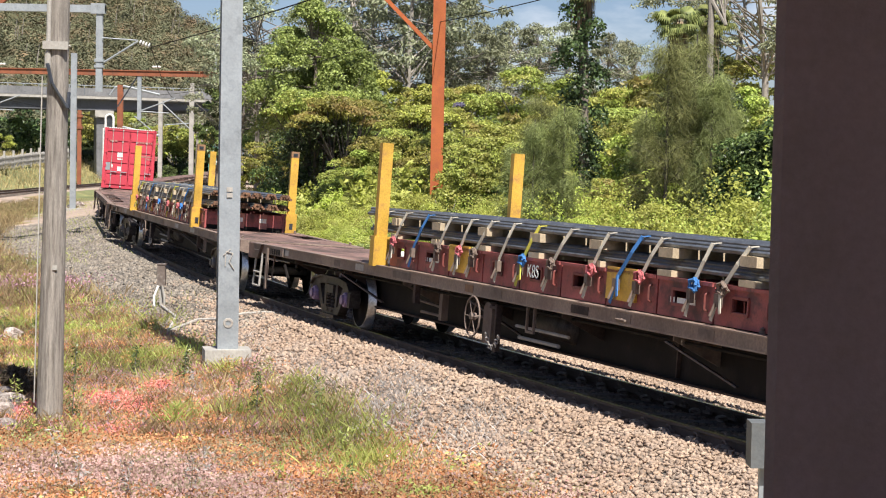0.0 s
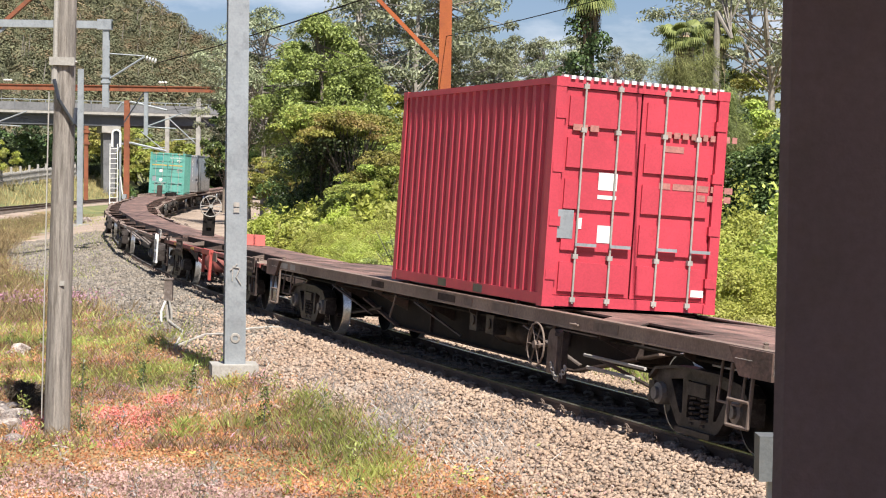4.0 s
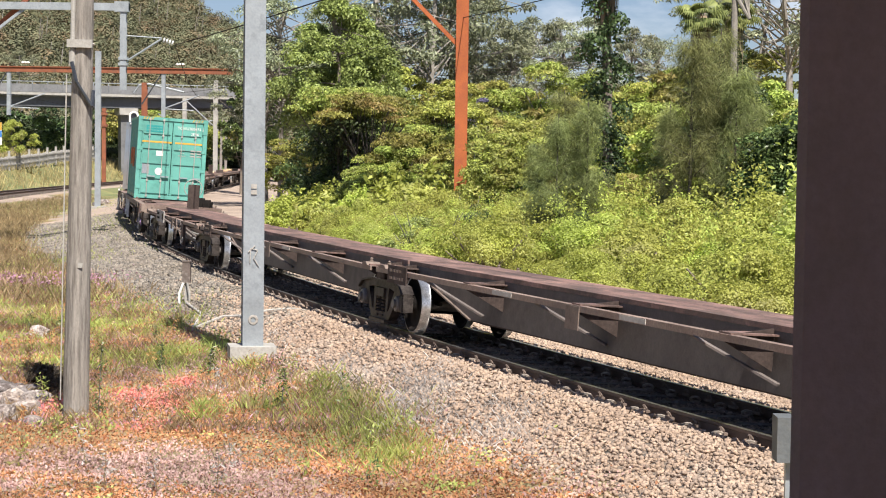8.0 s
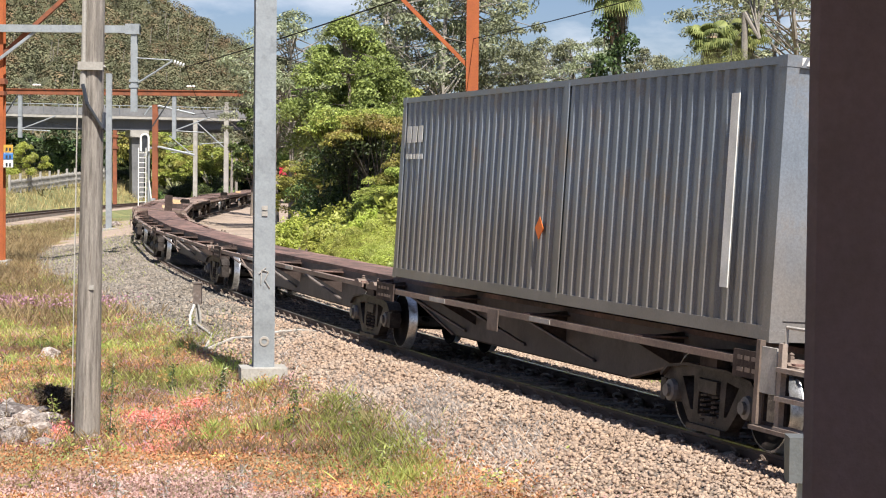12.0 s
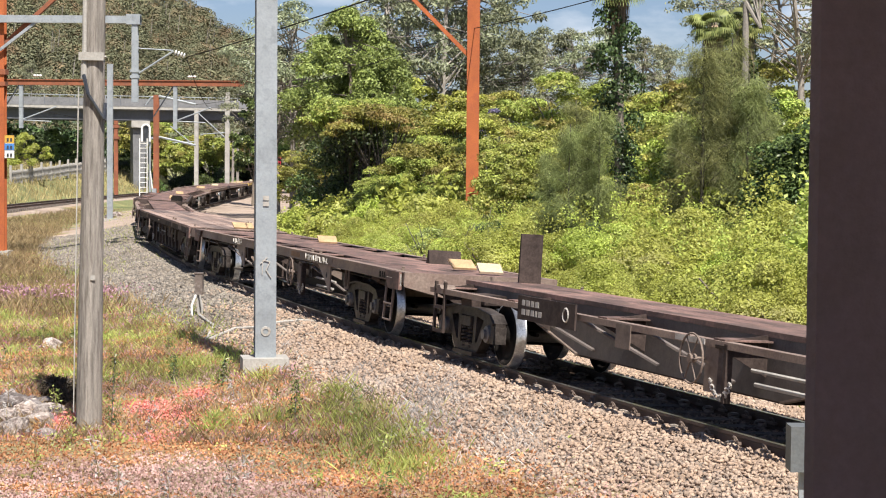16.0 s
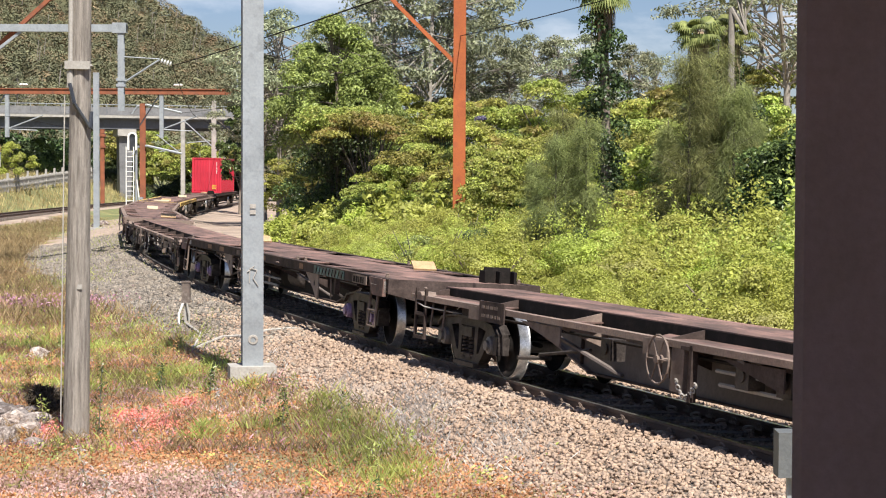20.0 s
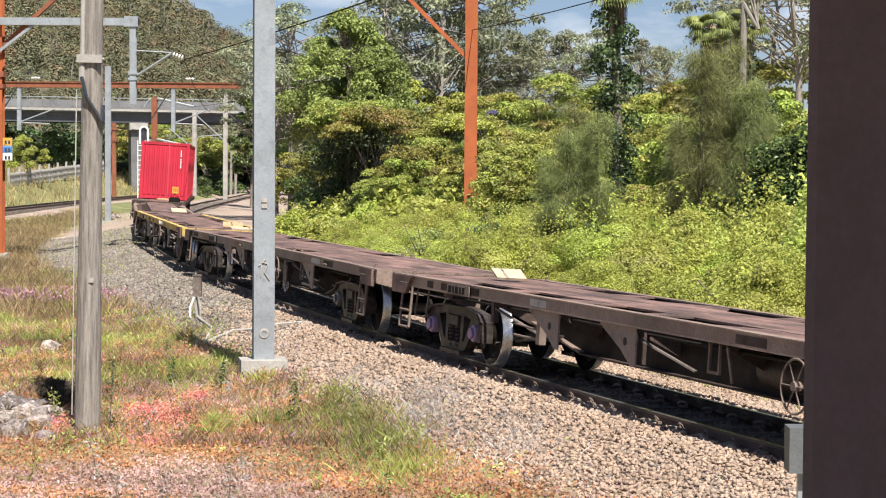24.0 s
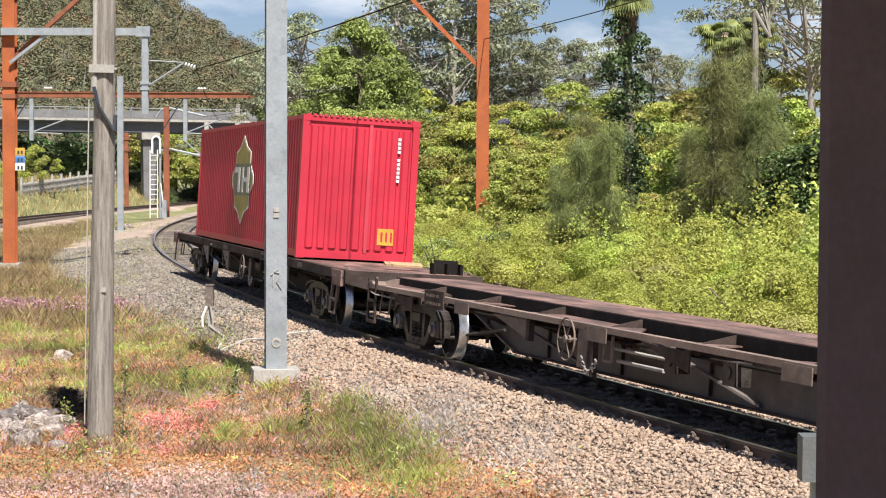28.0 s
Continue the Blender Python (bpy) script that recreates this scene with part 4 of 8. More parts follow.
def sideframe_mesh():
    """A cast sideframe: arched top chord, spring window and two raked openings between the axle boxes."""
    edge = [(-1.13, 0.38), (-1.14, 0.62), (-0.98, 0.74), (-0.5, 0.80), (0.5, 0.80), (0.98, 0.74), (1.14, 0.62), (1.13, 0.38), (1.0, 0.36), (1.0, 0.56), (0.78, 0.57), (0.70, 0.42), (0.48, 0.19), (0.34, 0.12), (-0.34, 0.12), (-0.48, 0.19), (-0.70, 0.42), (-0.78, 0.57), (-1.0, 0.56), (-1.0, 0.36)]
    rings = [edge, [(-0.25, 0.27), (0.25, 0.27), (0.25, 0.67), (-0.25, 0.67)]]
    rings += [[(e * 0.66, 0.64), (e * 0.38, 0.68), (e * 0.36, 0.30), (e * 0.42, 0.30)] for e in (-1, 1)]
    bm = bmesh.new()
    edges = []
    for ring in rings:
        vs = [bm.verts.new((-0.075, y, z)) for y, z in ring]
        edges += [bm.edges.new((a, b)) for a, b in zip(vs, vs[1:] + vs[:1])]
    bmesh.ops.triangle_fill(bm, edges=edges, use_beauty=True)
    grown = bmesh.ops.extrude_face_region(bm, geom=bm.faces[:])
    bmesh.ops.translate(bm, verts=[v for v in grown["geom"] if isinstance(v, bmesh.types.BMVert)], vec=(0.15, 0, 0))
    lip = Shape().plate([(-1.12, 0.60), (-0.97, 0.715), (-0.5, 0.775), (0.5, 0.775), (0.97, 0.715), (1.12, 0.60), (1.14, 0.63), (0.99, 0.745), (0.5, 0.806), (-0.5, 0.806), (-0.99, 0.745), (-1.14, 0.63)], "x", -0.125, 0.10)
    lip.box(-0.13, 0.11, -0.40, 0.40, 0.10, 0.16).box(-0.11, 0.09, -0.22, 0.22, 0.52, 0.66)
    for e in (-1, 1):
        lip.box(-0.10, 0.09, *sorted((e * 1.15, e * 1.02)), 0.34, 0.58)
    me = bpy.data.meshes.new("sideframe")
    bm.to_mesh(me)
    bm.clear()
    bm.from_mesh(me)
    bm.from_mesh(lip.mesh("lip", M["bogie"]))
    bmesh.ops.recalc_face_normals(bm, faces=bm.faces)
    bm.to_mesh(me)
    bm.free()
    me.materials.append(M["bogie"])
    return me


def pivots(u0, u1, at):
    """The two places along the train that carry a wagon from u0 to u1 with bogies at the given places."""
    return (u0 + u1) / 2 - (at[1] - at[0]) / 2, (u0 + u1) / 2 + (at[1] - at[0]) / 2


HALF = {}


def bogie_meshes():
    """Shared meshes of the three-piece bogie."""
    out = {}
    R = WHEEL_R
    w = Shape()
    w.lathe((0, 0, 0), (1, 0, 0), [(-0.06, 0.0), (-0.09, 0.11), (-0.05, 0.13), (-0.02, 0.34), (-0.05, 0.385), (-0.062, 0.40), (-0.062, R - 0.028)], 32)
    w.lathe((0, 0, 0), (1, 0, 0), [(0.09, 0.12), (0.03, 0.14), (0.01, 0.38), (0.07, 0.42), (0.075, R + 0.026)], 32)
    w.m = 1
    w.lathe((0, 0, 0), (1, 0, 0), [(-0.062, R - 0.028), (-0.062, R - 0.008), (0.045, R), (0.055, R + 0.026), (0.075, R + 0.026)], 32)
    out["wheel"] = w.mesh("wheel", [M["grime_shade"], M["tread"]], True)
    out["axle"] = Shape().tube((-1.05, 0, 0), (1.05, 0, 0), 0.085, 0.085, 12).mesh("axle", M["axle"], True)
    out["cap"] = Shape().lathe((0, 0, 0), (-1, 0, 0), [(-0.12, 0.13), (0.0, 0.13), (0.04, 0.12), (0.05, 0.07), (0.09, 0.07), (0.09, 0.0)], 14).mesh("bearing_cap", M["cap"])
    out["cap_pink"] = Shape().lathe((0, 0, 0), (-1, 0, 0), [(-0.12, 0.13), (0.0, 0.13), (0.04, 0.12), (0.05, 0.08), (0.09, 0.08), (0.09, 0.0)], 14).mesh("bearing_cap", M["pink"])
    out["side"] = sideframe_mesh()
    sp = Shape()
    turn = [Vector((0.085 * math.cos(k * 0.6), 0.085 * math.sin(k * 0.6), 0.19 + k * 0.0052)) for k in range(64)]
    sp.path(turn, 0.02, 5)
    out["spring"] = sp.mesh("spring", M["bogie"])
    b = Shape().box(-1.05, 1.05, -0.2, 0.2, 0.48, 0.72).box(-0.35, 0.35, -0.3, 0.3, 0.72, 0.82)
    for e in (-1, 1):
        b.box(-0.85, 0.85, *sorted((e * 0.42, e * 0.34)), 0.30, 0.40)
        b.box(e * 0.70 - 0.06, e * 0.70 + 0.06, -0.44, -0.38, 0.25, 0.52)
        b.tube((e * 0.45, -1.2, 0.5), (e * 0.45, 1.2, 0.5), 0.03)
    out["bolster"] = b.mesh("bogie", M["grime_shade"])
    return out


BOGIE = bogie_meshes()


def bogie(parent, y, pink=False):
    b = part("bogie", BOGIE["bolster"], None, parent, "dark cast-steel bogie", pose(0, y, 0))
    for e in (-1, 1):
        part("sideframe", BOGIE["side"], None, b, at=pose(e * 0.99, 0, 0))
        for f in (-0.13, 0.13):
            part("spring", BOGIE["spring"], None, b, at=pose(e * 0.99, f, 0))
        for f in (-1, 1):
            part("wheel", BOGIE["wheel"], None, b, at=pose(e * 0.753, f * 0.89, WHEEL_R, 0, 0, 180 if e > 0 else 0))
            if e < 0:
                part("bearing_cap", BOGIE["cap_pink" if pink else "cap"], None, b, at=pose(-1.07, f * 0.89, WHEEL_R))
    for f in (-1, 1):
        part("axle", BOGIE["axle"], None, b, at=pose(0, f * 0.89, WHEEL_R))
    return b


def handwheel_mesh(r=0.27):
    h = Shape().ring((0, 0, 0), (1, 0, 0), r, 0.013, 22, 6)
    for k in range(3):
        a = k * math.pi / 3
        h.tube((0, r * math.cos(a), r * math.sin(a)), (0, -r * math.cos(a), -r * math.sin(a)), 0.009, n=6)
    h.tube((0, 0, 0), (0.25, 0, 0), 0.02, n=6).tube((-0.03, 0, 0), (0.05, 0, 0), 0.05, n=8)
    return h


HANDWHEEL = handwheel_mesh(0.27).mesh("handwheel", M["tan"])
_l = Shape()
for _y in (-0.2, 0.2):
    _l.box(-0.02, 0.02, _y - 0.025, _y + 0.025, 0.35, 1.1)
for _z in (0.37, 0.72):
    _l.box(-0.03, 0.03, -0.2, 0.2, _z - 0.02, _z + 0.03)
LADDER = {k: _l.mesh("step_ladder", M[k]) for k in ("white", "wagon")}
LOCK = Shape().lathe((0, 0, 0), (0, 0, 1), [(0, 0.032), (0.03, 0.032), (0.035, 0.022), (0.055, 0.03), (0.075, 0.0)], 10).mesh("twistlock", M["tan"])
COUPLER = Shape().box(-0.12, 0.12, -0.45, 0.1, 0.72, 0.95).box(-0.2, 0.05, -0.62, -0.4, 0.68, 0.99).tube((-0.35, -0.1, 0.7), (-0.3, -0.5, 0.35), 0.03).mesh("coupler", M["grime_shade"])


def lettering(parent, text, y, z, size, x=-1.30, mat="white", name="writing"):
    """Painted characters on the side that faces away from the curve's inside."""
    cu = bpy.data.curves.new("lettering", "FONT")
    cu.body, cu.size, cu.align_x, cu.align_y, cu.extrude = text, size, "CENTER", "CENTER", 0.002
    tmp = bpy.data.objects.new("lettering", cu)
    scene.collection.objects.link(tmp)
    dg = bpy.context.evaluated_depsgraph_get()
    me = bpy.data.meshes.new_from_object(tmp.evaluated_get(dg))
    bpy.data.objects.remove(tmp)
    bpy.data.curves.remove(cu)
    me.materials.clear()
    me.materials.append(M[mat])
    rot = Matrix(((0, 0, -1, x), (-1, 0, 0, y), (0, 1, 0, z), (0, 0, 0, 1)))
    return part(name, me, None, parent, at=rot)


def bars(parent, y, z, widths, h, x=-1.30, mat="white", name="writing", gap=0.06):
    """Unreadable or private writing as plain bars along the side."""
    sh = Shape()
    for w in widths:
        sh.box(x - 0.004, x, y - w, y, z - h / 2, z + h / 2)
        y -= w + gap
    return part(name, sh, M[mat], parent)


def common_ends(ob, L, ladder="wagon", near=True, far=True, steps=True):
    for e, on in ((-1, near), (1, far)):
        if on:
            part("coupler", COUPLER, None, ob, at=pose(0, e * (L / 2), 0, 0, 0, 0 if e < 0 else 180))
            if steps:
                part("step_ladder", LADDER[ladder], None, ob, at=pose(-1.22, e * (L / 2 - 0.55), 0))
    hose = Shape().path([Vector((0.3, -L / 2 + 0.1, 0.8)), Vector((0.3, -L / 2 - 0.2, 0.5)), Vector((0.25, -L / 2 - 0.45, 0.4))], 0.03)
    part("brake_hose", hose, M["black"], ob)


def under_gear(ob, L, rng):
    """Tank, rods and brake gear hung below the frame."""
    y = rng.uniform(-1.5, 1.5)
    part("air_tank", Shape().lathe((-0.55, y - 0.6, 0.72), (0, 1, 0), [(0, 0.0), (0.03, 0.16), (0.08, 0.2), (1.1, 0.2), (1.15, 0.16), (1.18, 0.0)], 14), M["bogie"], ob, smooth=True)
    part("brake_rod", Shape().tube((-0.35, -L / 2 + 3, 0.6), (-0.35, L / 2 - 3, 0.6), 0.025).tube((-0.2, -L / 2 + 3, 0.5), (-0.2, 1, 0.55), 0.02), M["bogie"], ob)
    part("brake_cylinder", Shape().tube((0.1, y + 1.4, 0.75), (0.1, y + 2.0, 0.75), 0.16, 0.16, 12), M["grime_shade"], ob)


def side_fittings(ob, h, rng, z=0.86, gear=9):
    """Small gear hung along the near side: brackets, levers, cleats, pipes."""
    part("brake_pipe", Shape().tube((-1.05, -h + 0.4, z - 0.06), (-1.05, h - 0.4, z - 0.06), 0.022, n=6), M["grime_shade"], ob)
    for k in range(gear):
        y = rng.uniform(-h + 3.6, h - 3.6)
        kind = rng.randrange(6)
        if kind == 0:
            part("bracket", Shape().box(-1.2, -1.12, y - 0.05, y + 0.05, z - 0.28, z), M["wagon"], ob)
        elif kind == 1:
            part("lever", Shape().bar((-1.22, y, z - 0.02), (-1.22, y + rng.uniform(-0.25, 0.25), z - 0.38), 0.035, 0.02, (1, 0, 0)), M["tan"], ob)
        elif kind == 2:
            part("hanger", Shape().box(-1.2, -1.17, y - 0.13, y - 0.1, z - 0.3, z).box(-1.2, -1.17, y + 0.1, y + 0.13, z - 0.3, z).box(-1.2, -1.17, y - 0.13, y + 0.13, z - 0.33, z - 0.3), M["tan"], ob)
        elif kind == 3:
            part("valve", Shape().box(-1.1, -0.9, y - 0.14, y + 0.14, z - 0.3, z - 0.04).tube((-1.12, y, z - 0.16), (-1.02, y, z - 0.16), 0.07, n=10), M["bogie"], ob)
        elif kind == 4:
            part("brake_rigging", Shape().tube((-0.95, y - 0.5, z - 0.3), (-0.95, y + 0.6, z - 0.26), 0.018, n=6).tube((-0.95, y - 0.4, z - 0.42), (-0.95, y + 0.5, z - 0.42), 0.022, n=6).box(-1.0, -0.9, y - 0.5, y - 0.38, z - 0.48, z), M["tan"], ob)
        else:
            part("rope_cleat", Shape().tube((-1.29, y - 0.12, z + 0.08), (-1.29, y + 0.12, z + 0.08), 0.015, n=6).tube((-1.25, y, z + 0.08), (-1.29, y, z + 0.08), 0.02, n=6), M["tan"], ob)
    for q in (-1, 1):
        y = q * (h - 3.9)
        part("brake_beam_rod", Shape().tube((-0.7, y, 0.42), (-0.7, y - q * 1.6, 0.62), 0.025, n=6).tube((-0.9, y + q * 0.3, 0.35), (-0.4, y + q * 0.3, 0.35), 0.03, n=6), M["bogie"], ob)
        part("safety_loop", Shape().path([Vector((-1.15, q * (h - 0.9), z)), Vector((-1.18, q * (h - 0.9), 0.55)), Vector((-1.18, q * (h - 1.4), 0.55)), Vector((-1.15, q * (h - 1.4), z))], 0.016, 6), M["tan"], ob)
        part("release_rod", Shape().path([Vector((-1.2, q * (h - 0.3), z - 0.02)), Vector((-1.25, q * (h - 0.8), z - 0.06)), Vector((-1.0, q * (h - 1.9), z - 0.1))], 0.012, 6), M["concrete"], ob)


def open_bays(ob, h, L, n, rng, inner, outer, top, shut, mat="deck"):
    """Edge strips of the deck: plated bays, and bays left open with slanted corners."""
    for k in range(n):
        y0, y1 = -h + k * L / n, -h + (k + 1) * L / n
        lone = rng.random()
        for e in (-1, 1):
            a, b = e * inner, e * outer
            if k in shut or lone < 0.16:
                lo, hi = sorted((a, b))
                part("deck_panel", Shape().box(lo, hi, y0, y1, top - 0.026, top - 0.004 - rng.random() * 0.006), M[mat], ob)
                continue
            c = rng.uniform(0.5, 0.95)
            for q in ((y0, 1), (y1, -1)):
                y, s = q
                w = 0.14
                wide = c if (k + (s > 0)) % 2 else 0.2
                pts = [(a, y), (b, y), (b, y + s * w), (a, y + s * (w + wide))] if rng.random() < 0.5 else [(a, y), (b, y), (b, y + s * (w + wide)), (a, y + s * w)]
                part("deck_corner", Shape().plate(pts, "z", top - 0.026, top - 0.004 - rng.random() * 0.006), M[mat], ob)


def sill_patches(ob, h, rng, x, z0, z1, regular=False):
    """Flat panels of differing paint and rust along a side sill."""
    y = -h + 0.7
    k = 0
    while y < h - 0.9:
        w = 0.52 if regular else rng.uniform(0.25, 0.8)
        if regular or rng.random() < 0.42:
            mat = ("tan", "pale_patch", "sill", "tan")[k % 4] if regular else rng.choice(("tan", "tan", "ochre", "pale_patch", "wagon", "wagon"))
            part("sill_panel", Shape().box(x - 0.006, x, y, y + w, z0 + 0.015, z1 - 0.02), M[mat], ob)
        y += w * 2 if regular else w + rng.uniform(0.1, 1.1)
        k += 1


def step_loop(ob, y, x=-1.24, z=0.9, mat="tan", low=0.36):
    part("side_step", Shape().path([Vector((x, y - 0.22, z)), Vector((x - 0.03, y - 0.22, low)), Vector((x - 0.03, y + 0.22, low)), Vector((x, y + 0.22, z))], 0.022, 6).tube((x - 0.03, y - 0.22, 0.62), (x - 0.03, y + 0.22, 0.62), 0.02, n=6), M[mat], ob)


def flat_wagon(u0, u1, sill="sill", wheel_at=0.5, pink=False, seed=1, ladder="wagon", holes=False, label="", gaps=True, dunnage=True, at=None):
    """A container flat with side sills, a fish-bellied underframe and open deck bays; its far end has the larger u."""
    rng = random.Random(seed)
    L = u1 - u0 - 0.9
    mid = (u0 + u1) / 2
    b0, b1 = at or (u0 + 2.8, u1 - 2.8)
    ob = thing("flat_wagon", label or "rusty brown empty container flat wagon on the curve", "wagon", "wagons of the train")
    h = L / 2
    low = rng.uniform(0.38, 0.46)
    foot = 0.955 if holes else 0.985
    slope = rng.uniform(1.6, 2.6)
    if holes:
        part("centre_sill", Shape().box(-0.22, 0.22, -h, h, 0.78, 1.02), M["grime_shade"], ob)
        hole_girder(ob, -0.98, h)
        part("side_girder", Shape().plate([(-h + 3.5, 1.1), (-h + 3.5, 0.9), (-h + 4.6, 0.62), (h - 4.6, 0.62), (h - 3.5, 0.9), (h - 3.5, 1.1)], "x", 0.95, 1.0), M["wagon"], ob)
    else:
        web = [(-h, 1.12), (-h, 0.82), (-h + 3.9, 0.82), (-h + 3.9 + slope, low), (h - 3.9 - slope, low), (h - 3.9, 0.82), (h, 0.82), (h, 1.12)]
        for e in (-1, 1):
            part("main_girder", Shape().plate(web, "x", e * 0.60 - 0.012, e * 0.60 + 0.012), M["girder_shade"], ob, "dark fish-bellied girder")
            for q in (-1, 1):
                part("girder_flange", Shape().bar((e * 0.62, q * (h - 3.8), 0.82), (e * 0.62, q * (h - 3.9 - slope), low), 0.16, 0.025), M["tan"], ob)
            part("bottom_flange", Shape().box(e * 0.62 - 0.09, e * 0.62 + 0.09, -h + 3.9 + slope, h - 3.9 - slope, low - 0.025, low), M["wagon"], ob)
    for e in (-1, 1):
        prof = [(1.12, DECK), (1.275, DECK), (1.275, DECK - 0.02), (1.26, DECK - 0.02), (1.26, foot + 0.02), (1.27, foot + 0.02), (1.27, foot), (1.14, foot), (1.14, foot + 0.02), (1.22, foot + 0.02), (1.22, DECK - 0.02), (1.12, DECK - 0.02)]
        part("side_sill", Shape().plate([(e * x, z) for x, z in prof], "y", -h, h), M[sill], ob)
    sill_patches(ob, h, rng, -1.26, foot + 0.02, DECK - 0.02)
    for q in (-1, 1):
        y = q * h
        lo, hi = sorted((y, y + q * 0.05))
        part("end_beam", Shape().plate([(-1.27, DECK), (1.27, DECK), (1.27, 0.93), (0.5, 0.76), (-0.5, 0.76), (-1.27, 0.93)], "y", lo, hi), M["wagon" if q > 0 else sill], ob)
        part("pocket_wedge", Shape().plate([(y - q * 0.1, DECK - 0.01), (y - q * 1.0, DECK - 0.01), (y - q * 0.75, 0.87), (y - q * 0.1, 0.87)], "x", -1.32, -1.262), M["deck"], ob)
        part("pocket_casting", Shape().box(-1.30, -1.262, y - q * 0.18 - 0.08, y - q * 0.18 + 0.08, 0.93, 1.12), M["tan" if q > 0 else "pale_patch"], ob)
        part("pocket_hole", Shape().lathe((-1.301, y - q * 0.18, 1.02), (-1, 0, 0), [(0, 0.045), (0.004, 0.045), (0.004, 0)], 12), M["socket"], ob)
        part("grab_rail", Shape().path([Vector((-1.26, y - q * 0.5, 1.05)), Vector((-1.31, y - q * 0.5, 1.04)), Vector((-1.31, y - q * 0.85, 1.04)), Vector((-1.26, y - q * 0.85, 1.05))], 0.012, 6), M["pale_patch"], ob)
        step_loop(ob, q * (h - 0.75), -1.27, 0.98, "concrete" if ladder == "white" else "tan")
        if ladder == "white":
            part("hanging_plate", Shape().box(-1.3, -1.26, q * (h - 1.35) - 0.05, q * (h - 1.35) + 0.05, 0.34, 1.1), M["tan"], ob, "worn hanging plate")
    n = 9
    for k in range(1, n):
        y = -h + k * L / n
        part("cross_bearer", Shape().plate([(-1.2, DECK - 0.03), (1.2, DECK - 0.03), (1.2, 0.93), (0.62, 0.66), (-0.62, 0.66), (-1.2, 0.93)], "y", y - 0.012, y + 0.012), M["wagon" if rng.random() < 0.7 else "tan"], ob)
        if k % 2 and 1 < k < n - 1 and not holes:
            part("web_stiffener", Shape().box(-0.66, -0.61, y + 0.9, y + 0.93, low + 0.02, 1.1), M["wagon"], ob)
            part("diagonal_strut", Shape().bar((-1.18, y + 0.2, 0.9), (-0.66, y - 0.5, low + 0.08), 0.07, 0.02), M["strut"], ob)
    if not holes and seed > 40:
        for y in (-h + 4.6 + rng.uniform(0, 1.2), 1.0 + rng.uniform(0, 1.5), h - 6.5):
            part("gusset", Shape().plate([(y, foot), (y, 0.52), (y + 0.1, 0.52), (y + 0.4, 0.70), (y + 1.0, foot - 0.03), (y + 1.0, foot)], "x", -1.21, -1.185), M["gusset"], ob, "pale triangular gusset plate")
            part("gusset_hole", Shape().lathe((-1.211, y + 0.28, 0.80), (-1, 0, 0), [(0, 0.05), (0.003, 0.05), (0.003, 0)], 12), M["socket"], ob)
    if gaps:
        part("deck_plate", Shape().box(-0.64, 0.64, -h, h, DECK - 0.03, DECK - 0.006), M["deck"], ob)
        open_bays(ob, h, L, n, rng, 0.64, 1.12, DECK, (0, n - 1))
    else:
        for k in range(8):
            x0, y0 = -1.28 + k * 0.32, -h
            while y0 < h - 0.1:
                y1 = min(h, y0 + rng.uniform(3.5, 6.0))
                part("plank", Shape().box(x0 + 0.004, x0 + 0.316, y0 + 0.004, y1 - 0.004, DECK - 0.05, DECK + 0.008 + rng.random() * 0.008), M["plank"], ob)
                y0 = y1
    for y in (-h + 0.6, -h + 6.5, -h + 7.2, h - 0.6):
        for e in (-1, 1):
            part("twistlock", LOCK, None, ob, at=pose(e * 1.12, y, DECK + (0.012 if holes else -0.002)))
    bogie(ob, b0 - mid, pink)
    bogie(ob, b1 - mid, pink)
    common_ends(ob, L, ladder, steps=False)
    under_gear(ob, L, rng)
    yw = wheel_at - mid if wheel_at > 1 else -h + wheel_at * L
    side_fittings(ob, h, rng, 0.97, 6)
    brake_wheel(ob, yw, -1.36, 0.72)
    if dunnage:
        yb = -h + 0.35
        part("stop_frame", Shape().box(0.45, 0.50, yb, yb + 0.3, DECK - 0.01, DECK + 0.19).box(0.95, 1.0, yb, yb + 0.3, DECK - 0.01, DECK + 0.19).box(0.5, 0.95, yb + 0.2, yb + 0.24, DECK - 0.01, DECK + 0.25).box(0.70, 0.73, yb, yb + 0.2, DECK - 0.01, DECK + 0.19), M["grime_shade"], ob, "black open stop frame")
    HALF[ob.name] = h + 0.4
    rides(ob, *pivots(u0, u1, (b0, b1)))
    return ob


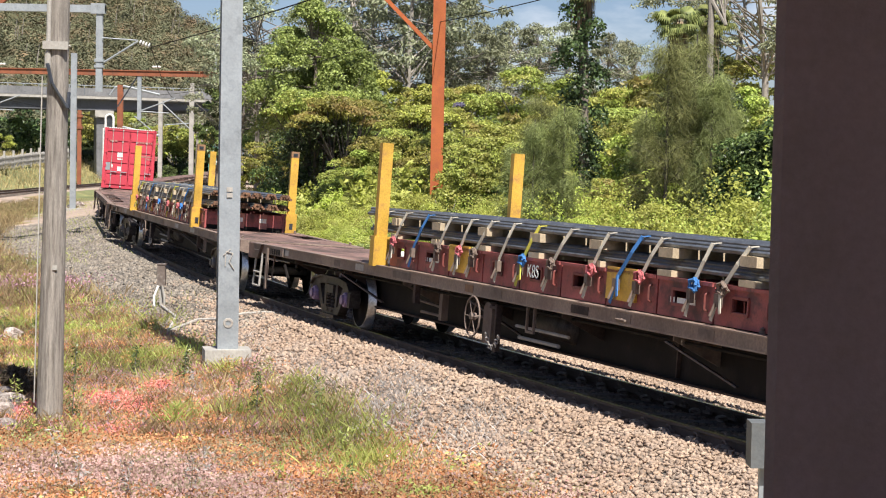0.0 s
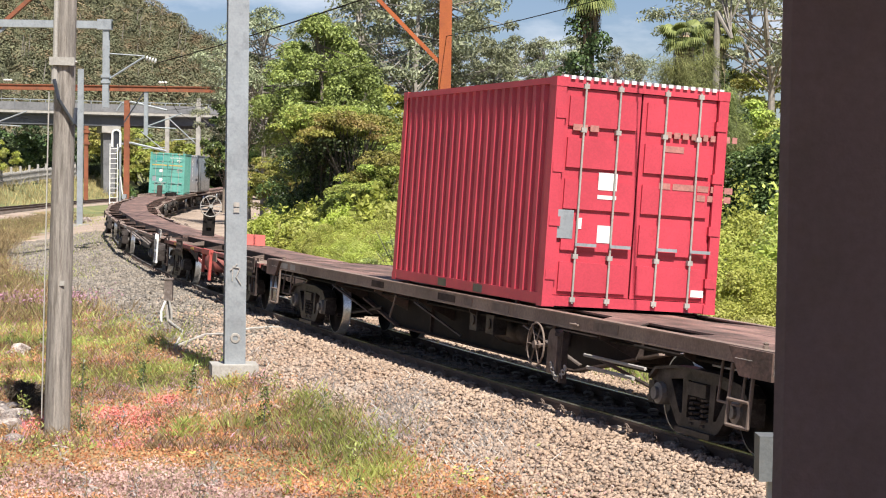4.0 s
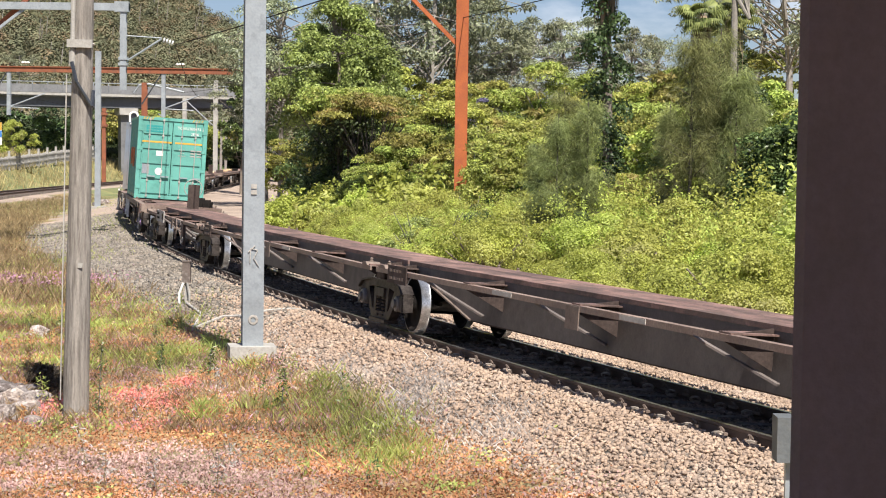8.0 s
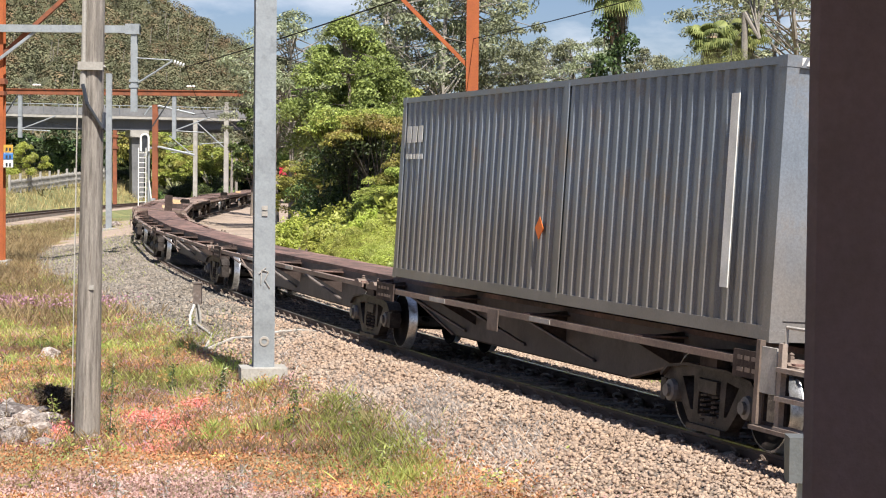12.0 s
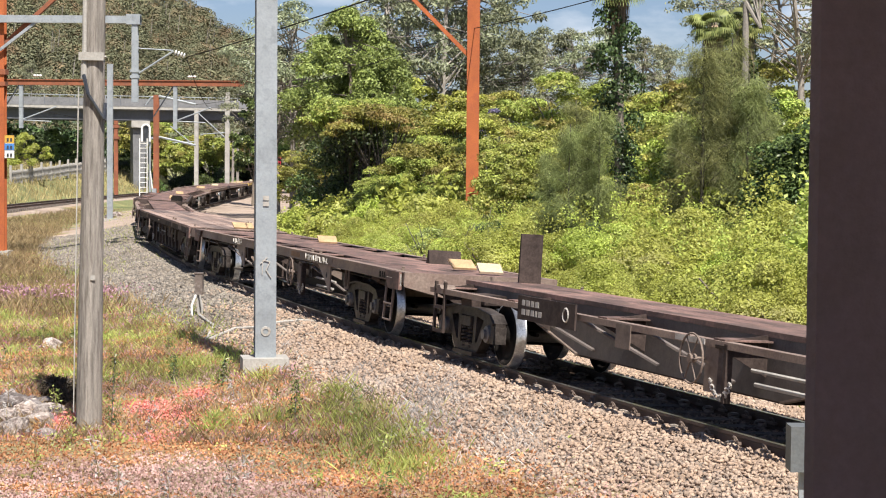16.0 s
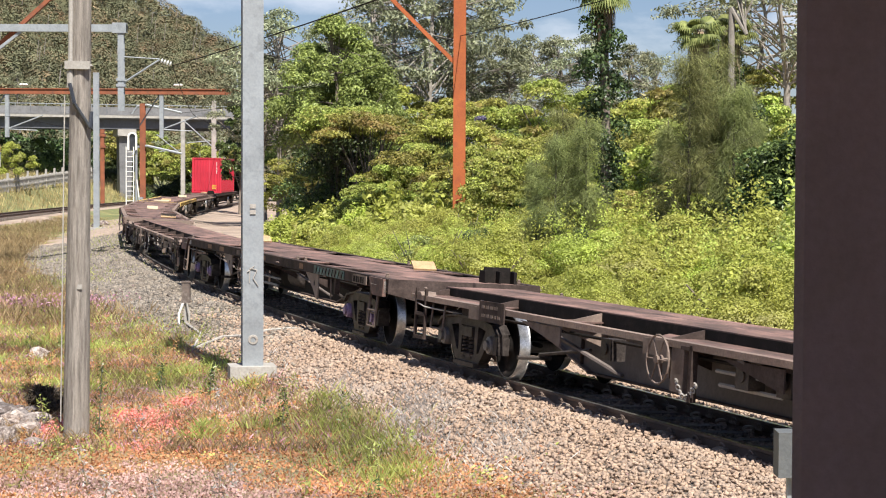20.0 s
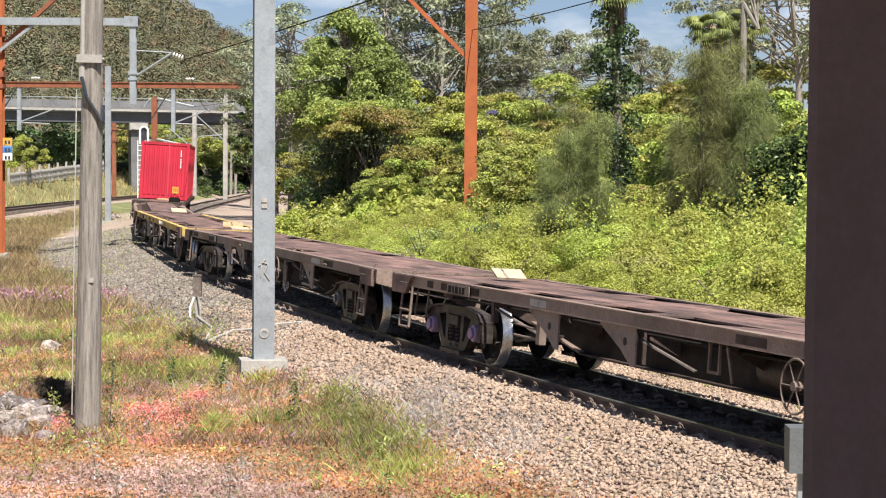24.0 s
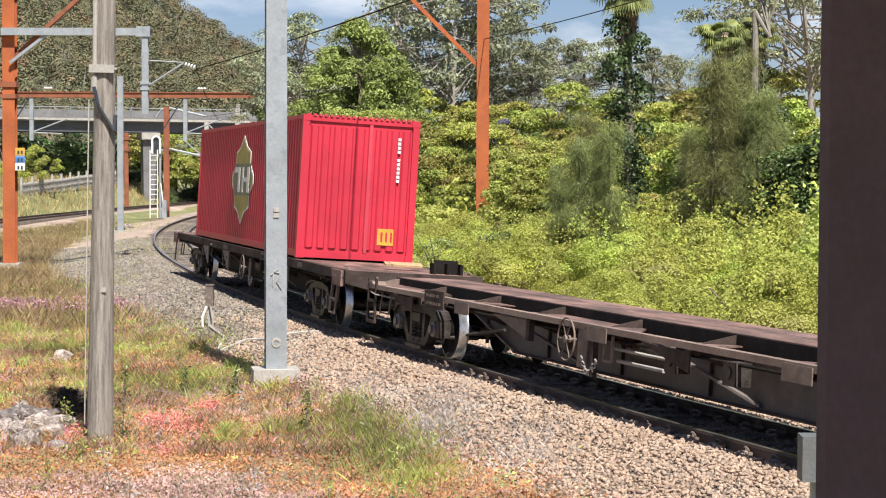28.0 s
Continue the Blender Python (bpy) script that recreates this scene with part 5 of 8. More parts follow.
def brake_wheel(ob, yw, x, z):
    """Side handwheel on its gear case, with chain and rods."""
    part("handwheel", HANDWHEEL, None, ob, "pale brake handwheel", pose(x, yw, z))
    case = [(yw - 0.05, z - 0.34), (yw - 0.05, z + 0.1)] + [(yw - 0.2 + 0.15 * math.cos(a), z + 0.1 + 0.12 * math.sin(a)) for a in (0.5, 1.0, 1.57, 2.1, 2.7)] + [(yw - 0.35, z + 0.1), (yw - 0.35, z - 0.34)]
    part("gear_case", Shape().plate(case, "x", -1.22, -1.12), M["tan"], ob, "brown brake gear case")
    part("gear_bracket", Shape().box(-1.24, -1.16, yw - 0.56, yw - 0.50, z - 0.42, z + 0.2).box(-1.24, -1.16, yw - 0.56, yw - 0.3, z + 0.14, z + 0.18), M["wagon"], ob)
    ch = Shape()
    for k in range(9):
        ch.ring((-1.23, yw - 0.22 - k * 0.055, z - 0.22 - 0.16 * math.sin(k / 8 * math.pi)), (1, 0.4 * (k % 2), 0.3), 0.03, 0.011, 8, 4)
    part("chain", ch, M["pale_patch"], ob, "pale hanging chain")
    part("pull_rod", Shape().tube((-1.0, yw - 0.7, z - 0.05), (-1.0, yw - 2.4, z - 0.05), 0.022, n=6).tube((-0.95, yw - 0.7, z - 0.2), (-0.95, yw - 2.0, z - 0.2), 0.026, n=6), M["concrete"], ob)


def hole_girder(ob, x, h):
    """A deep side girder with a row of large round holes."""
    n, w, r, zc, lo, hi = 7, 1.22, 0.275, 0.63, 0.26, 0.955
    y0, y1 = 0.8 - n * w / 2, 0.8 + n * w / 2
    loop = [(y0 - 1.7, hi), (y0 - 1.7, 0.80), (y0 - 0.3, lo), (y1 + 0.3, lo), (y1 + 1.7, 0.80), (y1 + 1.7, hi)]
    bm = bmesh.new()
    rings = [loop] + [[(y0 + (k + 0.5) * w + r * math.cos(a * math.pi / 11), zc + r * math.sin(a * math.pi / 11)) for a in range(22)] for k in range(n)]
    edges = []
    for ring in rings:
        vs = [bm.verts.new((x, y, z)) for y, z in ring]
        edges += [bm.edges.new((a, b)) for a, b in zip(vs, vs[1:] + vs[:1])]
    bmesh.ops.triangle_fill(bm, edges=edges, use_beauty=True)
    out = bmesh.ops.extrude_face_region(bm, geom=bm.faces[:])
    bmesh.ops.translate(bm, verts=[v for v in out["geom"] if isinstance(v, bmesh.types.BMVert)], vec=(0.03, 0, 0))
    bmesh.ops.recalc_face_normals(bm, faces=bm.faces)
    me = bpy.data.meshes.new("side_girder")
    bm.to_mesh(me)
    bm.free()
    me.materials.append(M["wagon"])
    part("side_girder", me, None, ob, "deep brown girder with round holes")
    for k in range(n + 1):
        y = y0 + k * w
        part("web_stiffener", Shape().box(x - 0.05, x, y - 0.012, y + 0.012, lo + 0.02, lo + 0.3), M["wagon"], ob)
    part("bottom_flange", Shape().box(x - 0.08, x + 0.1, y0 - 0.3, y1 + 0.3, lo - 0.025, lo), M["wagon"], ob)


def bare_sides(ob, h, ya, yb, rail, top):
    """Outriggers, slant straps and hung plates beside the plain deep spine of an articulated unit."""
    n = 4
    for k in range(n + 1):
        y = -h + 0.35 + k * (2 * h - 0.7) / n
        for e in (-1, 1):
            part("outrigger", Shape().plate([(e * 0.61, top - 0.05), (e * 1.2, rail), (e * 1.2, rail - 0.07), (e * 0.61, 0.62)], "y", y - 0.012, y + 0.012), M["wagon"], ob)
            part("outrigger_top", Shape().plate([(e * 0.62, y - 0.13), (e * 1.2, y - 0.13), (e * 1.2, y + 0.13), (e * 0.62, y + 0.3)], "z", rail + 0.013, rail + 0.033), M["deck"], ob)
    for q in (ya + 4.4, (ya + yb) / 2 + 0.6, yb - 3.2):
        part("diagonal_strut", Shape().bar((-1.19, q + 0.75, rail - 0.05), (-0.63, q - 0.35, 0.50), 0.07, 0.025), M["strut"], ob)
    y = (ya + yb) / 2
    part("rail_plate", Shape().box(-1.245, -1.232, y - 0.2, y + 0.2, 0.70, rail), M["tan"], ob)
    for q in (y - 1.7, y + 2.4):
        part("sill_panel", Shape().box(-1.24, -1.231, q - 0.35, q + 0.35, rail - 0.055, rail + 0.005), M["pale_patch"], ob)


def skeletal_wagon(u0, u1, ends="both", seed=1, bogies=(True, True), at=None, label="", style="spine", ladder="wagon", wheel=False, pink=False, gap=0.9, tone="wagon"):
    """A spine wagon: deep fish-belly box girder, outriggers, light side rails and open bays between."""
    rng = random.Random(seed)
    g0 = gap / 2 if ends in ("both", "near") else 0.04
    g1 = gap / 2 if ends in ("both", "far") else 0.04
    L = u1 - u0 - g0 - g1
    h = L / 2
    top = DECK - 0.03
    rail = 0.99
    ob = thing("skeletal_wagon", label or "brown spine-frame container wagon, empty, with light side rails", "wagon", "wagons of the train")
    mid = (u0 + g0 + u1 - g1) / 2
    b0, b1 = at or (u0 + 2.65, u1 - 2.65)
    ya, yb = b0 - mid, b1 - mid
    bare = style == "bare"
    half = 0.6 if bare else 0.5
    foot = 0.40 if bare else 0.32
    belly = [(-h, 1.06), (-h, 0.82), (ya + 1.05, 0.82), (ya + 3.0, foot), (yb - 3.0, foot), (yb - 1.05, 0.82), (h, 0.82), (h, 1.06)]
    for e in (-1, 1):
        part("spine_web", Shape().plate(belly, "x", e * half - 0.012, e * half + 0.012), M["girder_brown"], ob, "grey-brown deep centre girder web")
        for a, b in ((ya + 1.05, ya + 3.0), (yb - 1.05, yb - 3.0)):
            part("web_flange", Shape().bar((e * half, a, 0.82), (e * half, b, foot), 0.1 if bare else 0.16, 0.025), M["tan"], ob)
    part("bottom_flange", Shape().box(-0.58, 0.58, ya + 3.0, yb - 3.0, foot - 0.025, foot), M["wagon"], ob)
    part("spine_top", Shape().box(-0.62, 0.62, -h, h, 1.062, top - 0.006), M["deck"], ob)
    for e in (-1, 1):
        prof = [(1.10, rail + 0.012), (1.23, rail + 0.012), (1.23, rail - 0.065), (1.20, rail - 0.065), (1.20, rail), (1.10, rail)]
        part("side_rail", Shape().plate([(e * x, z) for x, z in prof], "y", -h + 0.1, h - 0.1), M[tone if tone != "wagon" else "sill"], ob)
    if bare:
        bare_sides(ob, h, ya, yb, rail, top)
    n = 0 if bare else max(4, int(round(L / 2.6)))
    shut = ([0] if ends in ("both", "near") else []) + ([n - 1] if ends in ("both", "far") else [])
    if not bare:
        open_bays(ob, h, L, n, rng, 0.63, 1.16, rail + 0.01, shut)
        # black face: the open bay's shade is put into its colour
        part("spine_side", Shape().box(-0.625, -0.6, -h, h, 0.9, top - 0.02), M["grime_shade"], ob)
    for k in range(n + 1 if n else 0):
        y = -h + 0.15 + k * (L - 0.3) / n
        part("outrigger", Shape().plate([(-1.17, rail - 0.02), (-0.64, top - 0.03), (0.64, top - 0.03), (1.17, rail - 0.02), (1.17, 0.88), (0.5, 0.64), (-0.5, 0.64), (-1.17, 0.88)], "y", y - 0.012, y + 0.012), M["wagon" if rng.random() < 0.75 else "tan"], ob)
        if 0 < k < n:
            if k % 2:
                part("diagonal_strut", Shape().bar((-1.19, y + 0.9, 0.92), (-0.53, y - 0.5, 0.36), 0.075, 0.03), M["strut"], ob)
            if k % 2:
                part("web_plate", Shape().plate([(y, 0.90), (y + 1.3, 0.90), (y + 0.05, 0.66), (y, 0.66)], "x", -1.19, -1.17), M["tan" if k % 4 == 1 else "wagon"], ob)
            else:
                part("rail_plate", Shape().box(-1.245, -1.232, y - 0.3, y + 0.3, 0.80, 0.98), M["tan"], ob)
            part("web_stiffener", Shape().box(-0.56, -0.51, y + 0.7, y + 0.72, 0.34, 1.0), M["wagon"], ob)
    for y in (-h + 0.45, h - 0.45):
        for e in (-1, 1):
            part("lock_base", Shape().plate([(-0.16, 0), (0.16, 0), (0.1, 0.05), (-0.1, 0.05)], "x", -0.12, 0.12), M["tan"], ob, at=pose(e * 1.12, y, rail + 0.012))
            part("twistlock", LOCK, None, ob, at=pose(e * 1.12, y, rail + 0.06))
    for e, on, yy in ((-1, bogies[0], ya), (1, bogies[1], yb)):
        if on:
            bogie(ob, yy, pink)
            part("side_bearer", Shape().box(-0.95, 0.95, yy - 0.35, yy + 0.35, 0.84, 0.98).box(-1.1, -0.8, yy - 0.2, yy + 0.2, 0.80, 0.95), M["wagon"], ob)
            if ends == "far" and e > 0:
                continue
            part("end_plate", Shape().box(-1.26, -1.24, yy - 1.75, yy - 0.85, 0.80, 1.08), M["wagon"], ob, "dark plate with worn white writing")
            for z, ws in ((1.0, (0.1, 0.1, 0.12, 0.1)), (0.88, (0.12, 0.1, 0.1, 0.06, 0.1))):
                bars(ob, yy - 0.95, z, ws, 0.045, -1.262, "tan", gap=0.05)
    if bogies[1] and ends in ("near", "none") and not bare:
        part("air_tank", Shape().lathe((-0.95, yb - 3.3, 0.62), (0, 1, 0), [(0, 0), (0.03, 0.15), (0.08, 0.18), (1.0, 0.18), (1.05, 0.15), (1.08, 0)], 14), M["grime_shade"], ob, smooth=True)
        part("end_casting", Shape().plate([(h - 0.9, 1.05), (h + 0.3, 1.05), (h + 0.3, 0.9), (h - 0.2, 0.72), (h - 0.9, 0.72)], "x", -0.75, -0.62), M["tan"], ob)
    common_ends(ob, L, ladder, ends in ("both", "near"), ends in ("both", "far"), steps=ladder != "white")
    if not bare:
        under_gear(ob, L, rng)
        if L > 13:
            side_fittings(ob, h, rng, 0.9, 7)
    if ends == "near" and ladder == "white":
        for yy in (-h + 0.04, -h + 0.56):
            part("ladder_stile", Shape().box(-1.30, -1.26, yy - 0.035, yy + 0.035, 0.34, 1.10), M["white"], ob, "white end ladder stile")
        for z in (0.36, 0.66, 0.94):
            part("rung", Shape().box(-1.31, -1.25, -h + 0.04, -h + 0.56, z - 0.03, z + 0.03), M["white"], ob)
        part("hook_plate", Shape().plate([(-h + 0.6, 1.1), (-h + 0.85, 1.1), (-h + 0.85, 0.98), (-h + 0.95, 0.84), (-h + 0.9, 0.72), (-h + 0.78, 0.76), (-h + 0.6, 0.86)], "x", -1.28, -1.255), M["white"], ob, "white hook plate")
        part("grab_loop", Shape().path([Vector((-1.2, -h + 0.1, 1.0)), Vector((-1.2, -h + 0.1, 1.22)), Vector((-1.2, -h + 0.6, 1.22)), Vector((-1.2, -h + 0.6, 1.0))], 0.016, 6), M["pale_patch"], ob)
    if wheel:
        brake_wheel(ob, wheel - mid if wheel > 1 else -h + 3.9 + rng.random(), -1.36, 0.78)
    HALF[ob.name] = h + 0.4
    rides(ob, mid - (b1 - b0) / 2, mid + (b1 - b0) / 2)
    return ob


def corrugated(L, depth=0.046, pitch=0.278, y0=0.0):
    """A corrugated wall in the y-z plane."""
    pts, y = [], y0
    a = pitch * 0.37
    b = pitch * 0.13
    while y < y0 + L - pitch * 0.5:
        pts += [(y, 0), (y + a, 0), (y + a + b, depth), (y + 2 * a + b, depth)]
        y += pitch
    pts.append((y0 + L, 0))
    pts = [(min(p, y0 + L), d) for p, d in pts]
    return pts


def shipping_container(L, mat, label, u_near, wagon_pivots, H=2.90, end_style="doors", spread=0.0):
    """A container whose near end is a door end or a ribbed end; origin on the wagon's own axis at its floor."""
    W2 = 1.219
    ob = thing("shipping_container", label, "container", "containers on the train")
    if spread:
        wagon_pivots = (wagon_pivots - spread, wagon_pivots + spread)
    pv = (wagon_pivots[0] + wagon_pivots[1]) / 2
    y0 = u_near - pv
    z0, z1 = DECK + 0.03, DECK + 0.03 + H
    for e in (-1, 1):
        pts = corrugated(L - 0.3, y0=y0 + 0.15)
        sh = Shape()
        vs, fs = [], []
        for y, d in pts:
            xx = e * (W2 - 0.012 - d)
            vs += [(xx, y, z0 + 0.14), (xx, y, z1 - 0.09)]
        for k in range(len(pts) - 1):
            fs.append((2 * k, 2 * k + 2, 2 * k + 3, 2 * k + 1))
        sh.add(vs, fs)
        part("side_wall", sh, M[mat], ob, "corrugated steel side wall")
        part("bottom_rail", Shape().box(min(e * W2, e * (W2 - 0.08)), max(e * W2, e * (W2 - 0.08)), y0 + 0.16, y0 + L - 0.16, z0 + 0.02, z0 + 0.16), M[mat], ob)
        part("top_rail", Shape().box(min(e * W2, e * (W2 - 0.06)), max(e * W2, e * (W2 - 0.06)), y0 + 0.16, y0 + L - 0.16, z1 - 0.09, z1 - 0.01), M[mat], ob)
        for y in (y0, y0 + L - 0.16):
            part("corner_post", Shape().box(min(e * W2, e * (W2 - 0.14)), max(e * W2, e * (W2 - 0.14)), y, y + 0.16, z0 + 0.12, z1 - 0.12), M[mat], ob)
            for z in (z0, z1 - 0.12):
                part("corner_casting", Shape().box(min(e * (W2 + 0.004), e * (W2 - 0.165)), max(e * (W2 + 0.004), e * (W2 - 0.165)), y - 0.006, y + 0.175, z, z + 0.12), M[mat], ob)
        if L < 7:
            for y in (y0 + L * 0.38, y0 + L * 0.62):
                part("fork_pocket", Shape().box(min(e * W2, e * (W2 + 0.004)), max(e * W2, e * (W2 + 0.004)), y - 0.17, y + 0.17, z0 + 0.03, z0 + 0.14), M["black"], ob)
    roof = Shape()
    pts = corrugated(L - 0.3, 0.02, 0.21, y0 + 0.15)
    vs, fs = [], []
    for y, d in pts:
        vs += [(-W2 + 0.05, y, z1 - 0.02 - d), (W2 - 0.05, y, z1 - 0.02 - d)]
    for k in range(len(pts) - 1):
        fs.append((2 * k, 2 * k + 1, 2 * k + 3, 2 * k + 2))
    roof.add(vs, fs)
    part("roof", roof, M[mat], ob)
    part("floor", Shape().box(-W2 + 0.08, W2 - 0.08, y0 + 0.1, y0 + L - 0.1, z0 + 0.10, z0 + 0.15), M["grime_shade"], ob)
    for y in (y0 + 0.02, y0 + L - 0.12):
        part("header", Shape().box(-W2 + 0.14, W2 - 0.14, y, y + 0.1, z1 - 0.12, z1 - 0.01), M[mat], ob)
        part("end_sill", Shape().box(-W2 + 0.14, W2 - 0.14, y, y + 0.1, z0 + 0.01, z0 + 0.14), M[mat], ob)
    part("far_end", Shape().box(-W2 + 0.14, W2 - 0.14, y0 + L - 0.09, y0 + L - 0.06, z0 + 0.14, z1 - 0.12), M[mat], ob)
    if end_style == "doors":
        for e in (-1, 1):
            xa, xb = sorted((e * 0.012, e * (W2 - 0.15)))
            door = part("door", Shape().box(xa, xb, y0 + 0.05, y0 + 0.09, z0 + 0.15, z1 - 0.13), M[mat], ob, "panelled steel door")
            hh = (z1 - z0 - 0.28) / 5
            for k in range(5):
                za = z0 + 0.15 + k * hh
                part("panel", Shape().plate([(xa + 0.06, za + 0.05), (xb - 0.06, za + 0.05), (xb - 0.06, za + hh - 0.10), (xa + 0.06, za + hh - 0.10)], "y", y0 + 0.018, y0 + 0.052), M[mat], door)
            for q in (0.28, 0.76):
                x = e * (0.05 + q * 1.0)
                rod = Shape().tube((x, y0 - 0.005, z0 + 0.05), (x, y0 - 0.005, z1 - 0.05), 0.014, n=8)
                for z in (z0 + 0.1, z0 + 0.65, z1 - 0.65, z1 - 0.1):
                    rod.box(x - 0.035, x + 0.035, y0 - 0.02, y0 + 0.04, z - 0.03, z + 0.03)
                part("lock_rod", rod, M["concrete"], door, "pale lock rod")
                part("handle", Shape().box(x - 0.02, x + 0.27, y0 - 0.035, y0 - 0.015, z0 + 0.78, z0 + 0.82), M["steel"], door)
            for k in range(4):
                z = z0 + 0.4 + k * 0.68
                part("hinge", Shape().box(min(e * (W2 - 0.17), e * (W2 - 0.02)), max(e * (W2 - 0.17), e * (W2 - 0.02)), y0 - 0.012, y0 + 0.05, z - 0.06, z + 0.06), M[mat], door)
    else:
        n = 9 if end_style == "ribs" else 5
        w = (2 * W2 - 0.28) / n
        sh = Shape().box(-W2 + 0.14, W2 - 0.14, y0 + 0.06, y0 + 0.09, z0 + 0.14, z1 - 0.12)
        part("end_wall", sh, M[mat], ob)
        for k in range(n):
            x = -W2 + 0.14 + k * w
            d = 0.035 if end_style == "ribs" else 0.012
            g = 0.03 if end_style == "ribs" else 0.012
            part("panel", Shape().plate([(x + g, y0 + 0.062), (x + g + d, y0 + 0.06 - d), (x + w - g - d, y0 + 0.06 - d), (x + w - g, y0 + 0.062)], "z", z0 + 0.22, z1 - 0.22), M[mat], ob)
    rides(ob, *wagon_pivots)
    return ob, y0, z0, z1


# order of the train, from its front
W1, W2, TEAL, SLATE, RED = (-9.2, 18.5, (-5.8, 13.2)), (18.5, 46.0, (22.5, 41.5)), (179.9, 201.8, (184.6, 199.0)), (201.8, 217.0, (204.5, 217.0)), (466.5, 491.0, (470.1, 487.0))
w1 = flat_wagon(*W1[:2], seed=11, wheel_at=5.75, pink=True, ladder="white", dunnage=False, at=W1[2], label="long brown flat wagon loaded with strapped steel bars")
w2 = flat_wagon(*W2[:2], seed=12, wheel_at=34.3, ladder="wagon", dunnage=False, at=W2[2], label="long brown flat wagon loaded with strapped steel bars")
flat_wagon(46.0, 67.6, seed=13, wheel_at=54.6, at=(48.8, 65.0))
flat_wagon(67.6, 88.2, seed=14, wheel_at=0.3, at=(70.1, 85.4), label="rusty flat wagon carrying a red container")
skeletal_wagon(88.2, 102.1, seed=15, tone="redbrown", at=(90.9, 100.2), label="reddish-brown skeletal wagon with an upright brake wheel")
for k, (a, b) in enumerate(((102.1, 117.4), (117.4, 133.65), (133.65, 149.9), (149.9, 166.6), (166.6, 180.1))):
    skeletal_wagon(a, b, ("near", "none", "none", "none", "far")[k], 20 + k, (k == 0, True), (105.2 if k == 0 else a, 178.2 if k == 4 else b), ladder="white", wheel=170.4 if k == 4 else 0, style="bare", label="brown articulated spine wagon unit, empty")
flat_wagon(*TEAL[:2], at=TEAL[2], seed=31, wheel_at=193.1, pink=True, ladder="white", label="brown flat wagon carrying a teal container")
skeletal_wagon(*SLATE[:2], "near", 32, (True, True), SLATE[2], style="bare", label="brown spine wagon unit carrying a slate-grey container")
for k, (a, b) in enumerate(((217.0, 232.7), (232.7, 248.45), (248.45, 264.9), (264.9, 278.1))):
    skeletal_wagon(a, b, ("none", "none", "none", "far")[k], 40 + k, (False, True), (a, 276.3 if k == 3 else b), wheel=268.6 if k == 3 else 0, style="bare", label="brown articulated spine wagon unit, empty")
flat_wagon(278.1, 299.2, seed=51, dunnage=False, wheel_at=286.6, at=(281.8, 296.75))
flat_wagon(299.2, 320.6, seed=52, wheel_at=313.3, holes=True, gaps=False, sill="wagon", at=(302.8, 318.0), label="brown planked flat wagon with a holed deep side girder")
skeletal_wagon(320.6, 340.9, seed=53, wheel=331.8, at=(323.1, 338.3))
flat_wagon(340.9, 361.8, seed=54, wheel_at=353.0, sill="wagon", pink=True, at=(343.6, 359.1))
skeletal_wagon(361.8, 382.9, seed=55, wheel=374.0, at=(364.5, 380.2))
flat_wagon(382.9, 403.5, seed=56, dunnage=False, wheel_at=390.4, sill="sill", pink=True, at=(385.7, 400.7))
flat_wagon(403.5, 424.8, seed=57, dunnage=False, wheel_at=411.7, at=(406.4, 421.8))
flat_wagon(424.8, 445.6, seed=58, dunnage=False, wheel_at=431.9, sill="yellow_sill", at=(428.2, 442.9), label="flat wagon with worn yellow side sills, empty")
skeletal_wagon(445.6, 466.5, seed=59, wheel=456.7, at=(448.3, 463.5))
flat_wagon(*RED[:2], seed=60, wheel_at=0.45, sill="wagon", at=RED[2], label="last brown flat wagon carrying a long red container")

red1, ya, za, zb = shipping_container(6.058, "red_dark", "red shipping container with panelled doors and pale lock rods", 74.2, pivots(67.6, 88.2, (70.1, 85.4)))
teal, yt, zt, zt2 = shipping_container(6.42, "teal", "teal green shipping container with doors and rusty side scrawl", 187.6, pivots(*TEAL))
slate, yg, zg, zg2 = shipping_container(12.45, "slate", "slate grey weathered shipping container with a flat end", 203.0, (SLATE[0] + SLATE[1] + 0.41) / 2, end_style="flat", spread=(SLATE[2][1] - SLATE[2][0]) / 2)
red2, yr, zr, zr2 = shipping_container(14.63, "red", "bright red long shipping container with a ribbed end", 471.9, pivots(*RED), end_style="ribs")

# ---- loads, labels and fittings on the wagons ----


def wound(pts, r, n=5):
    """One unbroken tube along a winding line."""
    vs, fs = [], []
    for i, p in enumerate(pts):
        d = (pts[min(i + 1, len(pts) - 1)] - pts[max(i - 1, 0)]).normalized()
        s = d.orthogonal().normalized()
        u = d.cross(s)
        vs += [p + r * (math.cos(6.283 * k / n) * s + math.sin(6.283 * k / n) * u) for k in range(n)]
        if i:
            o = n * (i - 1)
            fs += [(o + k, o + (k + 1) % n, o + n + (k + 1) % n, o + n + k) for k in range(n)]
    sh = Shape()
    sh.add(vs, fs)
    return sh


